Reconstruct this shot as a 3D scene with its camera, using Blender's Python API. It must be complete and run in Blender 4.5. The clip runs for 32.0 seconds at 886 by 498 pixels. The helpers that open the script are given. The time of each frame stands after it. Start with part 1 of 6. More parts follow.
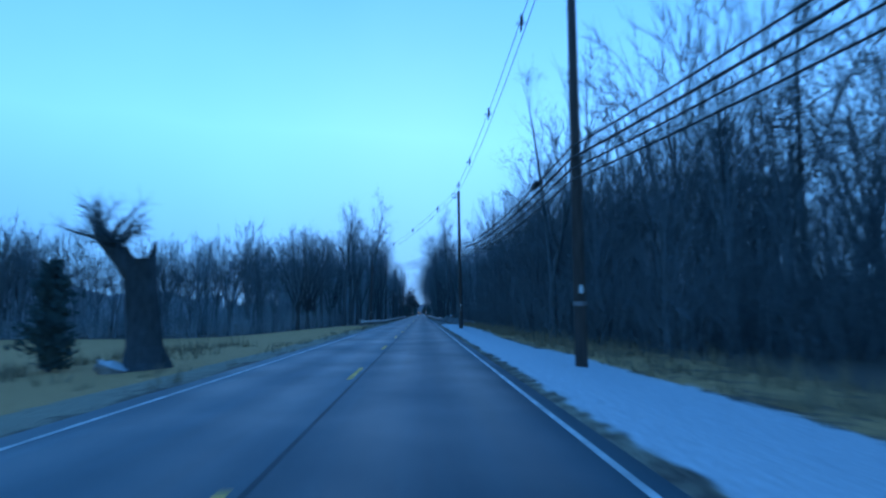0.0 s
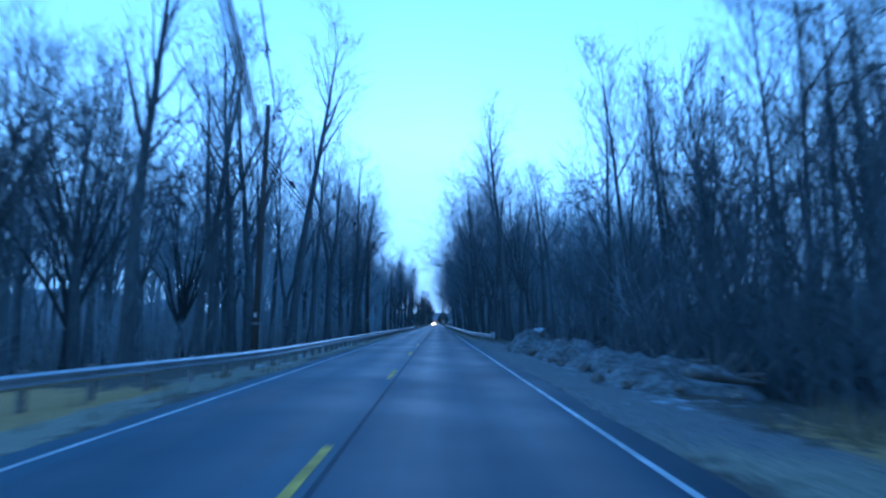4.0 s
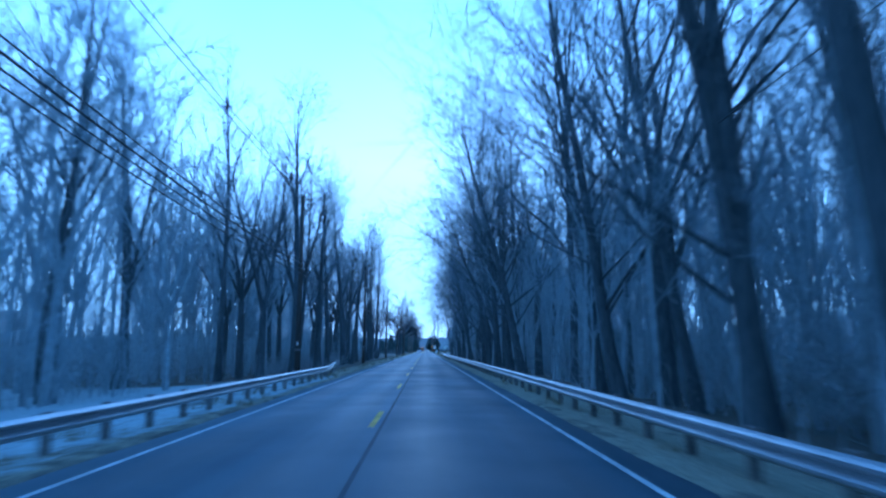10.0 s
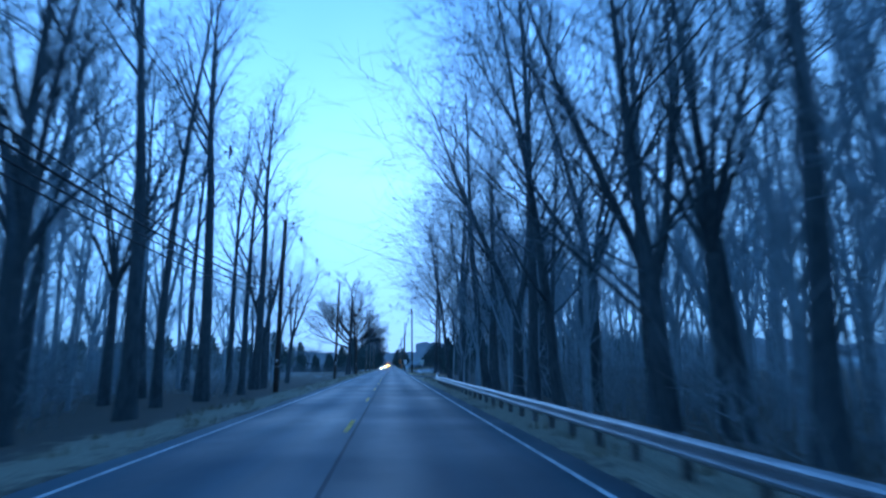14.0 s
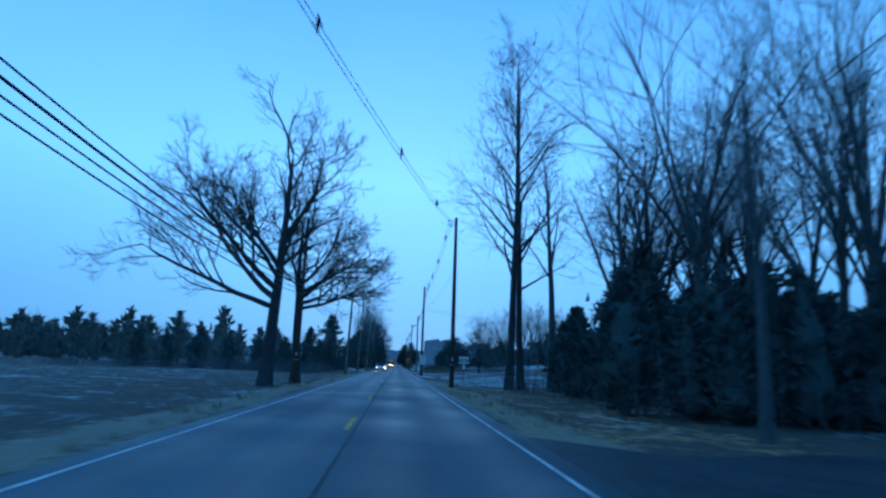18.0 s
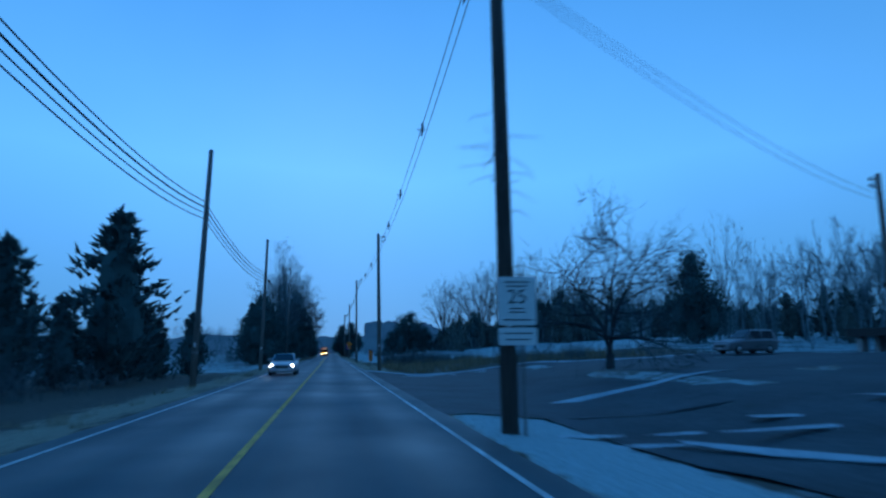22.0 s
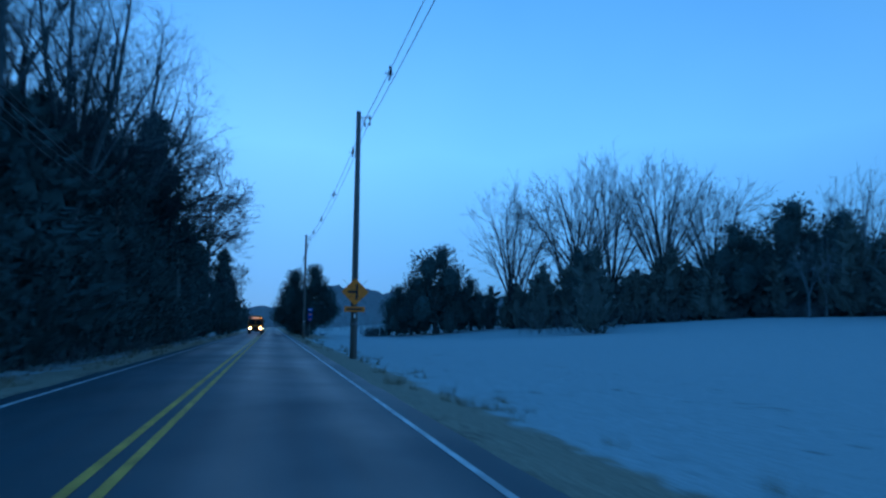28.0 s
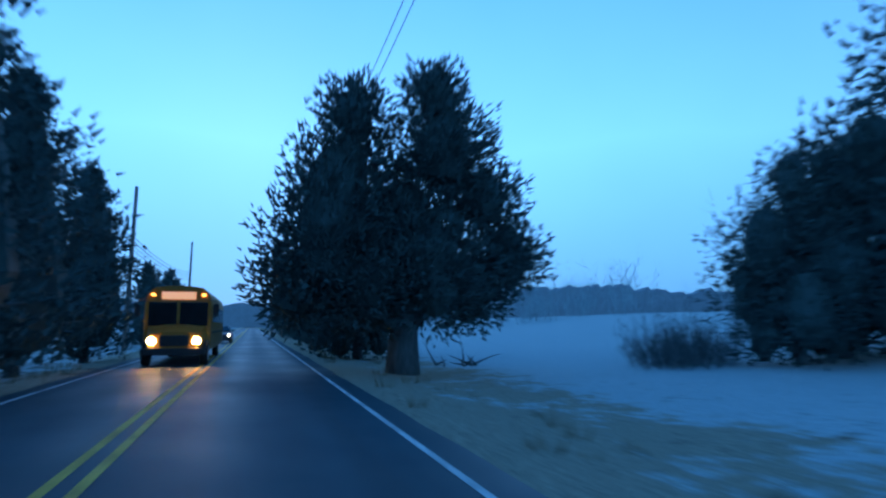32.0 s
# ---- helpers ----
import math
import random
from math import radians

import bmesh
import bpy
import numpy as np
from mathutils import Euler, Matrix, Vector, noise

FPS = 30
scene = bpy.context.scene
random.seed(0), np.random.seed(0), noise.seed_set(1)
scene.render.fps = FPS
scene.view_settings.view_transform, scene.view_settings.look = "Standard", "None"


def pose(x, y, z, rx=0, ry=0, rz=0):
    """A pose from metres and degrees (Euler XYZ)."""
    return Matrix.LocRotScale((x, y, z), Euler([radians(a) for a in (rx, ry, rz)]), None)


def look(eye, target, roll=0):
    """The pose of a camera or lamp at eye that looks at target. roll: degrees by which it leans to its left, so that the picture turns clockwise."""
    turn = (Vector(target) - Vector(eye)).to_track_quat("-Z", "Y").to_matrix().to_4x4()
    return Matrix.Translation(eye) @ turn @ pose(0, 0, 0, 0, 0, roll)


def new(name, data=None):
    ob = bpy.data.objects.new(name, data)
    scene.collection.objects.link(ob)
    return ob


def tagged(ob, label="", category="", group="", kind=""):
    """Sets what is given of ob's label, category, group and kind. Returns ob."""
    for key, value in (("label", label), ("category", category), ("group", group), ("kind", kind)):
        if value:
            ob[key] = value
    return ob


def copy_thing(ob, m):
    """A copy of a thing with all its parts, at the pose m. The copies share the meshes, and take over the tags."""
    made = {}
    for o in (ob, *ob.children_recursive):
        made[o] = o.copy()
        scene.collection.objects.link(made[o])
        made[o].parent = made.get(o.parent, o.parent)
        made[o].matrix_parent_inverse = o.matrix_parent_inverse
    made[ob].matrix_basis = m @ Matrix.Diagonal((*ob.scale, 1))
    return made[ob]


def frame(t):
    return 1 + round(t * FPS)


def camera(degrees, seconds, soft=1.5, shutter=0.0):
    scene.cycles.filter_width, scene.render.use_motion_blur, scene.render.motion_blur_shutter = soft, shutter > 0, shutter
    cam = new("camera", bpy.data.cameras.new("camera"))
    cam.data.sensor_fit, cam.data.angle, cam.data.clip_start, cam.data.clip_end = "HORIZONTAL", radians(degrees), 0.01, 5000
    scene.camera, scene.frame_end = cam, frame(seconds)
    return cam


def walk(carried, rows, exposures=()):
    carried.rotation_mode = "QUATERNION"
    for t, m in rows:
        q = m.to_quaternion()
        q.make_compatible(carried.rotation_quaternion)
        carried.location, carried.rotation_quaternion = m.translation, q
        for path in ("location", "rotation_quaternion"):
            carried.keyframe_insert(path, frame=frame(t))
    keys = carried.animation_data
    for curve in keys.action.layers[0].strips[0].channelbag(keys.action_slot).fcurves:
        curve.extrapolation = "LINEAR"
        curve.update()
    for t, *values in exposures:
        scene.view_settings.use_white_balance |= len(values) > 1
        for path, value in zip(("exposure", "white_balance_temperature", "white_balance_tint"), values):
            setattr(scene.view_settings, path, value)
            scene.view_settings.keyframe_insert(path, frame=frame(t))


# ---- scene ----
cam = camera(70.6, 32.0, soft=2.4, shutter=0.5)
PATH = [
    (0.0, 1.684, -0.536, 1.549, -1.91, 5.88, 0.36),
    (0.5, 1.578, 9.793, 1.550, -1.89, 6.06, -0.37),
    (1.0, 1.455, 20.118, 1.550, -1.76, 4.40, -0.03),
    (1.5, 1.279, 30.448, 1.552, -1.98, 5.21, -0.84),
    (2.0, 1.165, 40.793, 1.550, -0.25, 8.20, -0.38),
    (2.5, 1.133, 51.163, 1.550, -1.35, 6.95, -0.19),
    (4.5, 1.339, 92.992, 1.535, -0.36, 6.72, -0.15),
    (5.0, 1.324, 103.439, 1.543, -0.77, 7.48, -0.16),
    (5.5, 1.323, 113.911, 1.550, -0.54, 7.33, 0.09),
    (6.0, 1.264, 124.422, 1.548, -0.34, 7.33, 0.20),
    (6.5, 1.278, 135.044, 1.550, -0.43, 7.82, 0.29),
    (7.0, 1.258, 145.717, 1.550, -0.23, 7.41, 1.11),
    (7.5, 1.292, 156.420, 1.557, 0.54, 9.44, 0.42),
    (8.0, 1.235, 167.066, 1.550, -0.08, 8.29, 1.49),
    (8.5, 1.172, 177.643, 1.549, -2.96, 8.97, 1.04),
    (9.0, 1.131, 188.137, 1.553, -2.04, 7.22, 1.02),
    (9.5, 1.035, 198.417, 1.550, -0.50, 9.05, 0.25),
    (10.0, 1.054, 208.710, 1.550, -1.60, 9.10, 0.07),
    (10.5, 0.993, 219.006, 1.550, -1.34, 6.67, -0.24),
    (11.0, 0.873, 229.286, 1.530, -2.22, 7.79, -0.49),
    (11.5, 0.938, 239.555, 1.549, -3.50, 11.30, -2.63),
    (12.0, 1.021, 249.881, 1.550, -2.83, 11.23, -2.61),
    (12.5, 1.025, 260.257, 1.550, 0.45, 13.26, -0.71),
    (13.0, 0.995, 270.685, 1.552, -1.03, 11.09, 0.15),
    (13.5, 1.032, 281.177, 1.550, -2.13, 8.78, 0.31),
    (14.0, 1.035, 291.720, 1.550, -4.64, 10.48, 0.40),
    (14.5, 1.031, 302.323, 1.549, -2.51, 11.46, -0.69),
    (15.0, 0.891, 312.973, 1.523, -1.24, 9.17, 0.42),
    (15.5, 0.913, 323.660, 1.557, -3.59, 9.68, -0.78),
    (17.5, 0.894, 366.629, 1.544, -4.12, 10.02, -1.65),
    (18.0, 1.045, 377.262, 1.550, -4.25, 10.58, -2.31),
    (18.5, 1.187, 387.777, 1.550, -3.95, 9.30, -1.99),
    (19.0, 1.204, 398.239, 1.510, -4.31, 8.62, -1.55),
    (19.5, 1.192, 408.678, 1.549, -4.82, 9.84, -1.15),
    (20.0, 0.912, 418.806, 1.547, -5.99, 9.47, -0.49),
    (20.5, 1.219, 428.652, 1.541, -8.11, 9.78, -1.01),
    (21.0, 1.321, 438.526, 1.549, -8.76, 8.39, -0.66),
    (21.5, 1.372, 448.366, 1.550, -9.39, 8.87, 0.49),
    (22.0, 1.353, 458.253, 1.552, -9.96, 9.23, 0.65),
    (22.5, 1.487, 468.177, 1.549, -9.81, 9.72, 0.31),
    (23.0, 1.590, 478.223, 1.550, -9.85, 8.45, -0.10),
    (23.5, 1.572, 488.289, 1.551, -9.94, 9.04, -0.18),
    (24.0, 1.540, 498.372, 1.550, -9.96, 7.46, 0.21),
    (24.5, 1.577, 508.456, 1.550, -12.67, 7.38, -0.33),
    (25.0, 1.625, 518.488, 1.582, -9.13, 6.34, 0.22),
    (25.5, 1.572, 528.452, 1.585, -10.84, 7.73, -0.77),
    (27.5, 1.481, 568.326, 1.554, -14.76, 6.95, -0.43),
    (28.0, 1.422, 578.586, 1.542, -15.21, 7.18, -0.91),
    (28.5, 1.305, 589.149, 1.550, -15.79, 7.93, -0.27),
    (29.0, 1.217, 599.953, 1.550, -17.12, 8.69, -1.04),
    (29.5, 1.144, 610.882, 1.550, -17.54, 7.37, -1.50),
    (30.0, 1.111, 621.837, 1.543, -18.02, 8.28, -1.75),
    (30.5, 1.264, 632.738, 1.550, -17.57, 8.03, -1.73),
    (31.0, 1.498, 643.474, 1.549, -17.74, 7.77, -1.33),
    (31.5, 1.570, 653.959, 1.553, -16.42, 7.06, -0.86),
    (32.0, 1.513, 664.084, 1.552, -16.85, 6.95, 0.00),
]

# ---- light ----
EXPOSURES = [(0.0, 0.68, 5350, 18), (2.5, 0.86, 5350, 19), (4.5, 1.45, 5400, 22), (6.0, 1.75, 5450, 20), (8.0, 1.75, 5450, 21), (9.0, 1.7, 5480, 22), (11.0, 1.66, 5500, 22), (13.0, 1.28, 5550, 23), (15.5, 0.84, 5600, 19), (17.5, 0.54, 5450, 12), (19.0, 0.38, 5400, 11), (21.0, -0.02, 5140, 11), (25.5, -0.04, 5140, 11), (28.0, 0.14, 5280, 11), (30.0, 0.28, 5340, 11), (31.0, 0.36, 5340, 12), (32.0, 0.66, 5400, 15)]
walk(cam, [(t, pose(x, y, z, 90 + p, r, w)) for t, x, y, z, w, p, r in PATH], EXPOSURES)

world = bpy.data.worlds.new("overcast_dusk")
scene.world = world
world.use_nodes = True
wn, wl = world.node_tree.nodes, world.node_tree.links
wn.clear()
w_out = wn.new("ShaderNodeOutputWorld")
w_bg = wn.new("ShaderNodeBackground")
w_sky = wn.new("ShaderNodeTexSky")
w_sky.sky_type = "NISHITA"
w_sky.sun_disc = False
w_sky.sun_elevation = radians(20)
w_sky.sun_rotation = radians(0)
w_co = wn.new("ShaderNodeTexCoord")
w_sep = wn.new("ShaderNodeSeparateXYZ")
w_ramp = wn.new("ShaderNodeValToRGB")
w_noise = wn.new("ShaderNodeTexNoise")
w_mix = wn.new("ShaderNodeMix")
w_mix.data_type = "RGBA"
w_add = wn.new("ShaderNodeMath")
w_add.operation = "MULTIPLY_ADD"
w_noise.inputs["Scale"].default_value = 1.6
w_noise.inputs["Detail"].default_value = 4
wl.new(w_co.outputs["Generated"], w_sep.inputs[0])
wl.new(w_co.outputs["Generated"], w_noise.inputs["Vector"])
wl.new(w_noise.outputs["Fac"], w_add.inputs[0])
w_add.inputs[1].default_value = 0.22
wl.new(w_sep.outputs["Z"], w_add.inputs[2])
# cloud layer: paler towards the horizon, a little darker overhead
r = w_ramp.color_ramp
r.elements[0].position, r.elements[0].color = 0.12, (1.0, 2.85, 5.0, 1)
r.elements[1].position, r.elements[1].color = 0.95, (0.3, 1.9, 5.2, 1)
e = r.elements.new(0.4)
e.color = (1.98, 5.2, 9.3, 1)
wl.new(w_add.outputs[0], w_ramp.inputs[0])
w_mix.inputs["Factor"].default_value = 0.985
wl.new(w_sky.outputs[0], w_mix.inputs["A"])
wl.new(w_ramp.outputs[0], w_mix.inputs["B"])
wl.new(w_mix.outputs["Result"], w_bg.inputs["Color"])
# sky strongest ahead, where the low sun stands; its side falloff imitates lens vignetting
w_side = wn.new("ShaderNodeMapRange")
w_side.inputs["From Min"].default_value, w_side.inputs["From Max"].default_value = 0.5, 1.0
w_side.inputs["To Min"].default_value, w_side.inputs["To Max"].default_value = 0.079, 0.112
wl.new(w_sep.outputs["Y"], w_side.inputs["Value"])
wl.new(w_side.outputs[0], w_bg.inputs["Strength"])
wl.new(w_bg.outputs[0], w_out.inputs[0])

sun = new("sun", bpy.data.lights.new("sun", "SUN"))
sun.data.energy, sun.data.angle, sun.data.color = 0.05, radians(40), (0.5, 0.8, 1.0)
sun.matrix_basis = look((0, 0, 50), (0, -60, 38))


# ---- materials ----
def mat(name, base, rough=0.8, metal=0.0, grain=8.0, vary=0.35, bump=0.3, coarse=0.6, tint=None, stretch=(1, 1, 1), island=False, spec=0.5):
    """Two scales of noise over a base colour, with fine relief, in object space at real size."""
    m = bpy.data.materials.new(name)
    m.use_nodes = True
    n, l = m.node_tree.nodes, m.node_tree.links
    b = n["Principled BSDF"]
    co, mp = n.new("ShaderNodeTexCoord"), n.new("ShaderNodeMapping")
    mp.inputs["Scale"].default_value = stretch
    l.new(co.outputs["Object"], mp.inputs["Vector"])
    fine, wide = n.new("ShaderNodeTexNoise"), n.new("ShaderNodeTexNoise")
    fine.inputs["Scale"].default_value, fine.inputs["Detail"].default_value = grain, 6
    wide.inputs["Scale"].default_value, wide.inputs["Detail"].default_value = coarse, 3
    l.new(mp.outputs[0], fine.inputs["Vector"])
    l.new(mp.outputs[0], wide.inputs["Vector"])
    add = n.new("ShaderNodeMath")
    add.operation = "ADD"
    l.new(fine.outputs["Fac"], add.inputs[0])
    l.new(wide.outputs["Fac"], add.inputs[1])
    if island:
        geo = n.new("ShaderNodeNewGeometry")
        more = n.new("ShaderNodeMath")
        more.operation = "MULTIPLY_ADD"
        l.new(geo.outputs["Random Per Island"], more.inputs[0])
        more.inputs[1].default_value = 0.5
        l.new(add.outputs[0], more.inputs[2])
        add = more
    ramp = n.new("ShaderNodeValToRGB")
    half = n.new("ShaderNodeMath")
    half.operation = "MULTIPLY"
    half.inputs[1].default_value = 0.5
    l.new(add.outputs[0], half.inputs[0])
    l.new(half.outputs[0], ramp.inputs[0])
    dark = [c * (1 - vary) for c in base]
    light = tint or [min(1, c * (1 + vary)) for c in base]
    ramp.color_ramp.elements[0].position, ramp.color_ramp.elements[0].color = 0.32, (*dark, 1)
    ramp.color_ramp.elements[1].position, ramp.color_ramp.elements[1].color = 0.68, (*light, 1)
    l.new(ramp.outputs[0], b.inputs["Base Color"])
    b.inputs["Roughness"].default_value = rough
    b.inputs["Metallic"].default_value = metal
    b.inputs["Specular IOR Level"].default_value = spec
    if bump:
        bp = n.new("ShaderNodeBump")
        bp.inputs["Strength"].default_value = bump
        bp.inputs["Distance"].default_value = 0.02
        l.new(fine.outputs["Fac"], bp.inputs["Height"])
        l.new(bp.outputs[0], b.inputs["Normal"])
    return m


def glow(name, color, strength):
    m = bpy.data.materials.new(name)
    m.use_nodes = True
    b = m.node_tree.nodes["Principled BSDF"]
    b.inputs["Base Color"].default_value = (0.8, 0.8, 0.8, 1)
    b.inputs["Emission Color"].default_value = (*color, 1)
    b.inputs["Emission Strength"].default_value = strength
    return m


BARK = mat("bark", (0.095, 0.112, 0.116), 0.92, grain=9, vary=0.5, bump=0.8, stretch=(1, 1, 0.25), spec=0.2)
BARK_DARK = mat("rough_dark_bark", (0.055, 0.064, 0.068), 0.92, grain=8, vary=0.5, bump=0.9, stretch=(1, 1, 0.3), spec=0.2)
BARK_PALE = mat("bark_pale", (0.2, 0.18, 0.16), 0.9, grain=9, vary=0.5, bump=0.8, stretch=(1, 1, 0.25), spec=0.2)
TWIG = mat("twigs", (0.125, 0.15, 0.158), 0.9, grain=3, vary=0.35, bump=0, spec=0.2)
# paler than the plain twigs: the misty veil over the trees is in this colour
TWIG_VEIL = mat("twigs_veiled", (0.175, 0.21, 0.22), 0.9, grain=3, vary=0.35, bump=0, spec=0.2)
# the same twigs paled further, with distance haze mixed into the base colour
TWIG_HAZE = mat("twigs_hazed", (0.34, 0.4, 0.415), 0.9, grain=3, vary=0.35, bump=0, spec=0.2)
BRUSH = mat("brush_stems", (0.09, 0.105, 0.108), 0.95, grain=3, vary=0.5, bump=0, island=True, spec=0.1)
# brush stems again, lightened so that the low mist shows in their colour
BRUSH_MIST = mat("brush_stems_misted", (0.24, 0.265, 0.265), 0.95, grain=3, vary=0.4, bump=0, island=True, spec=0.1)
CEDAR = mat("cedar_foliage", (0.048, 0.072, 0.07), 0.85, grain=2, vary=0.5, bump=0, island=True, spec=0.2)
# cedar foliage with the haze over the far hedgerow put into its colour
CEDAR_HAZE = mat("cedar_foliage_hazed", (0.08, 0.095, 0.085), 0.85, grain=2, vary=0.5, bump=0, island=True, spec=0.2)
GRASS = mat("dry_grass_blades", (0.20, 0.165, 0.105), 0.95, grain=2, vary=0.4, bump=0, island=True, spec=0.1)
POLE = mat("creosote_pole_wood", (0.09, 0.075, 0.065), 0.9, grain=14, vary=0.5, bump=0.6, stretch=(1, 1, 0.08), spec=0.2)
POLE_GREY = mat("weathered_pole_wood", (0.17, 0.155, 0.14), 0.9, grain=14, vary=0.4, bump=0.6, stretch=(1, 1, 0.08), spec=0.2)
CABLE = mat("black_cable_sheath", (0.02, 0.02, 0.022), 0.6, grain=20, vary=0.3, bump=0.1)
STEEL = mat("galvanised_steel", (0.44, 0.45, 0.46), 0.38, 0.75, grain=5, vary=0.25, bump=0.1, coarse=0.8)
STEEL_POST = mat("weathered_steel", (0.22, 0.21, 0.2), 0.6, 0.5, grain=12, vary=0.5, bump=0.3)
PAINT_WHITE = mat("white_road_paint", (0.56, 0.56, 0.54), 0.7, grain=9, vary=0.55, bump=0.3, coarse=1.2)
PAINT_YELLOW = mat("yellow_road_paint", (0.62, 0.36, 0.045), 0.7, grain=9, vary=0.6, bump=0.3, coarse=1.2)
SNOW = mat("old_snow", (0.5, 0.51, 0.52), 0.8, grain=6, vary=0.35, bump=0.6, coarse=0.5)
STONE = mat("fieldstone", (0.2, 0.18, 0.155), 0.9, grain=7, vary=0.4, bump=0.8)
SIGN_YELLOW = mat("warning_sign_sheeting", (0.97, 0.22, 0.005), 0.45, grain=6, vary=0.08, bump=0)
SIGN_WHITE = mat("white_sign_sheeting", (0.75, 0.74, 0.7), 0.5, grain=6, vary=0.1, bump=0)
SIGN_BLUE = mat("blue_sign_sheeting", (0.03, 0.06, 0.35), 0.5, grain=6, vary=0.1, bump=0)
SIGN_BLACK = mat("black_sign_ink", (0.015, 0.015, 0.015), 0.5, grain=6, vary=0.1, bump=0)
LAMP_WARM = glow("headlight_glow", (1.0, 0.55, 0.14), 90.0)
LAMP_WHITE = glow("headlight_white_glow", (1.0, 0.8, 0.5), 130.0)


def asphalt():
    """Two lanes laid at different times: the further one paler and coarser, both with polished wheel tracks and stains."""
    m = mat("damp_asphalt", (0.03, 0.07, 0.09), 0.5, grain=60, vary=0.3, bump=0.5, coarse=0.35, stretch=(1, 0.35, 1), spec=0.42)
    n, l = m.node_tree.nodes, m.node_tree.links
    b = n["Principled BSDF"]
    base = b.inputs["Base Color"].links[0].from_socket
    co, sep = n.new("ShaderNodeTexCoord"), n.new("ShaderNodeSeparateXYZ")
    l.new(co.outputs["Object"], sep.inputs[0])

    def math_node(op, a, c=None, d=None):
        k = n.new("ShaderNodeMath")
        k.operation = op
        for i, q in enumerate((a, c, d)):
            if q is None:
                continue
            if isinstance(q, (int, float)):
                k.inputs[i].default_value = q
            else:
                l.new(q, k.inputs[i])
        return k.outputs[0]

    def noise_node(scale, detail, stretch):
        mp, t = n.new("ShaderNodeMapping"), n.new("ShaderNodeTexNoise")
        mp.inputs["Scale"].default_value = stretch
        t.inputs["Scale"].default_value, t.inputs["Detail"].default_value = scale, detail
        l.new(co.outputs["Object"], mp.inputs["Vector"])
        l.new(mp.outputs[0], t.inputs["Vector"])
        return t.outputs["Fac"]

    def ranged(v, a0, a1, b0, b1):
        k = n.new("ShaderNodeMapRange")
        for q, w in zip(("From Min", "From Max", "To Min", "To Max"), (a0, a1, b0, b1)):
            k.inputs[q].default_value = w
        l.new(v, k.inputs["Value"])
        return k.outputs[0]

    edge = math_node("ADD", sep.outputs["X"], math_node("MULTIPLY", noise_node(0.5, 3, (1, 1, 1)), 0.25))
    lane = ranged(edge, 0.22, 0.36, 1.22, 0.94)
    # newer surface past 440; its tone is also dropped for mirrored dark trees
    fresh_dim = ranged(sep.outputs["Y"], 440, 456, 0, 1)
    lane = math_node("ADD", math_node("MULTIPLY", lane, math_node("SUBTRACT", 1.0, fresh_dim)), math_node("MULTIPLY", fresh_dim, 0.7))
    streak = ranged(noise_node(2.2, 5, (1, 0.035, 1)), 0.3, 0.7, 0.84, 1.16)
    patch = ranged(noise_node(0.3, 4, (1, 0.3, 1)), 0.35, 0.65, 0.9, 1.1)
    tracks = math_node("SINE", math_node("MULTIPLY_ADD", sep.outputs["X"], 3.6, 0.9))
    k = math_node("MULTIPLY", math_node("MULTIPLY", lane, streak), math_node("MULTIPLY", patch, ranged(tracks, -1, 1, 0.93, 1.06)))
    mul = n.new("ShaderNodeVectorMath")
    mul.operation = "SCALE"
    l.new(base, mul.inputs[0])
    l.new(k, mul.inputs["Scale"])
    l.new(mul.outputs[0], b.inputs["Base Color"])
    rough = math_node("MULTIPLY_ADD", tracks, 0.05, ranged(noise_node(0.25, 4, (1, 1, 1)), 0.3, 0.7, 0.46, 0.66))
    l.new(rough, b.inputs["Roughness"])
    return m


ASPHALT = asphalt()
TAR = mat("tar_seam", (0.026, 0.048, 0.058), 0.7, grain=8, vary=0.5, bump=0.2, spec=0.25)
LOT = mat("wet_lot_surface", (0.028, 0.036, 0.042), 0.7, grain=5, vary=0.6, bump=0.7, coarse=0.5, tint=(0.062, 0.078, 0.088), spec=0.25)


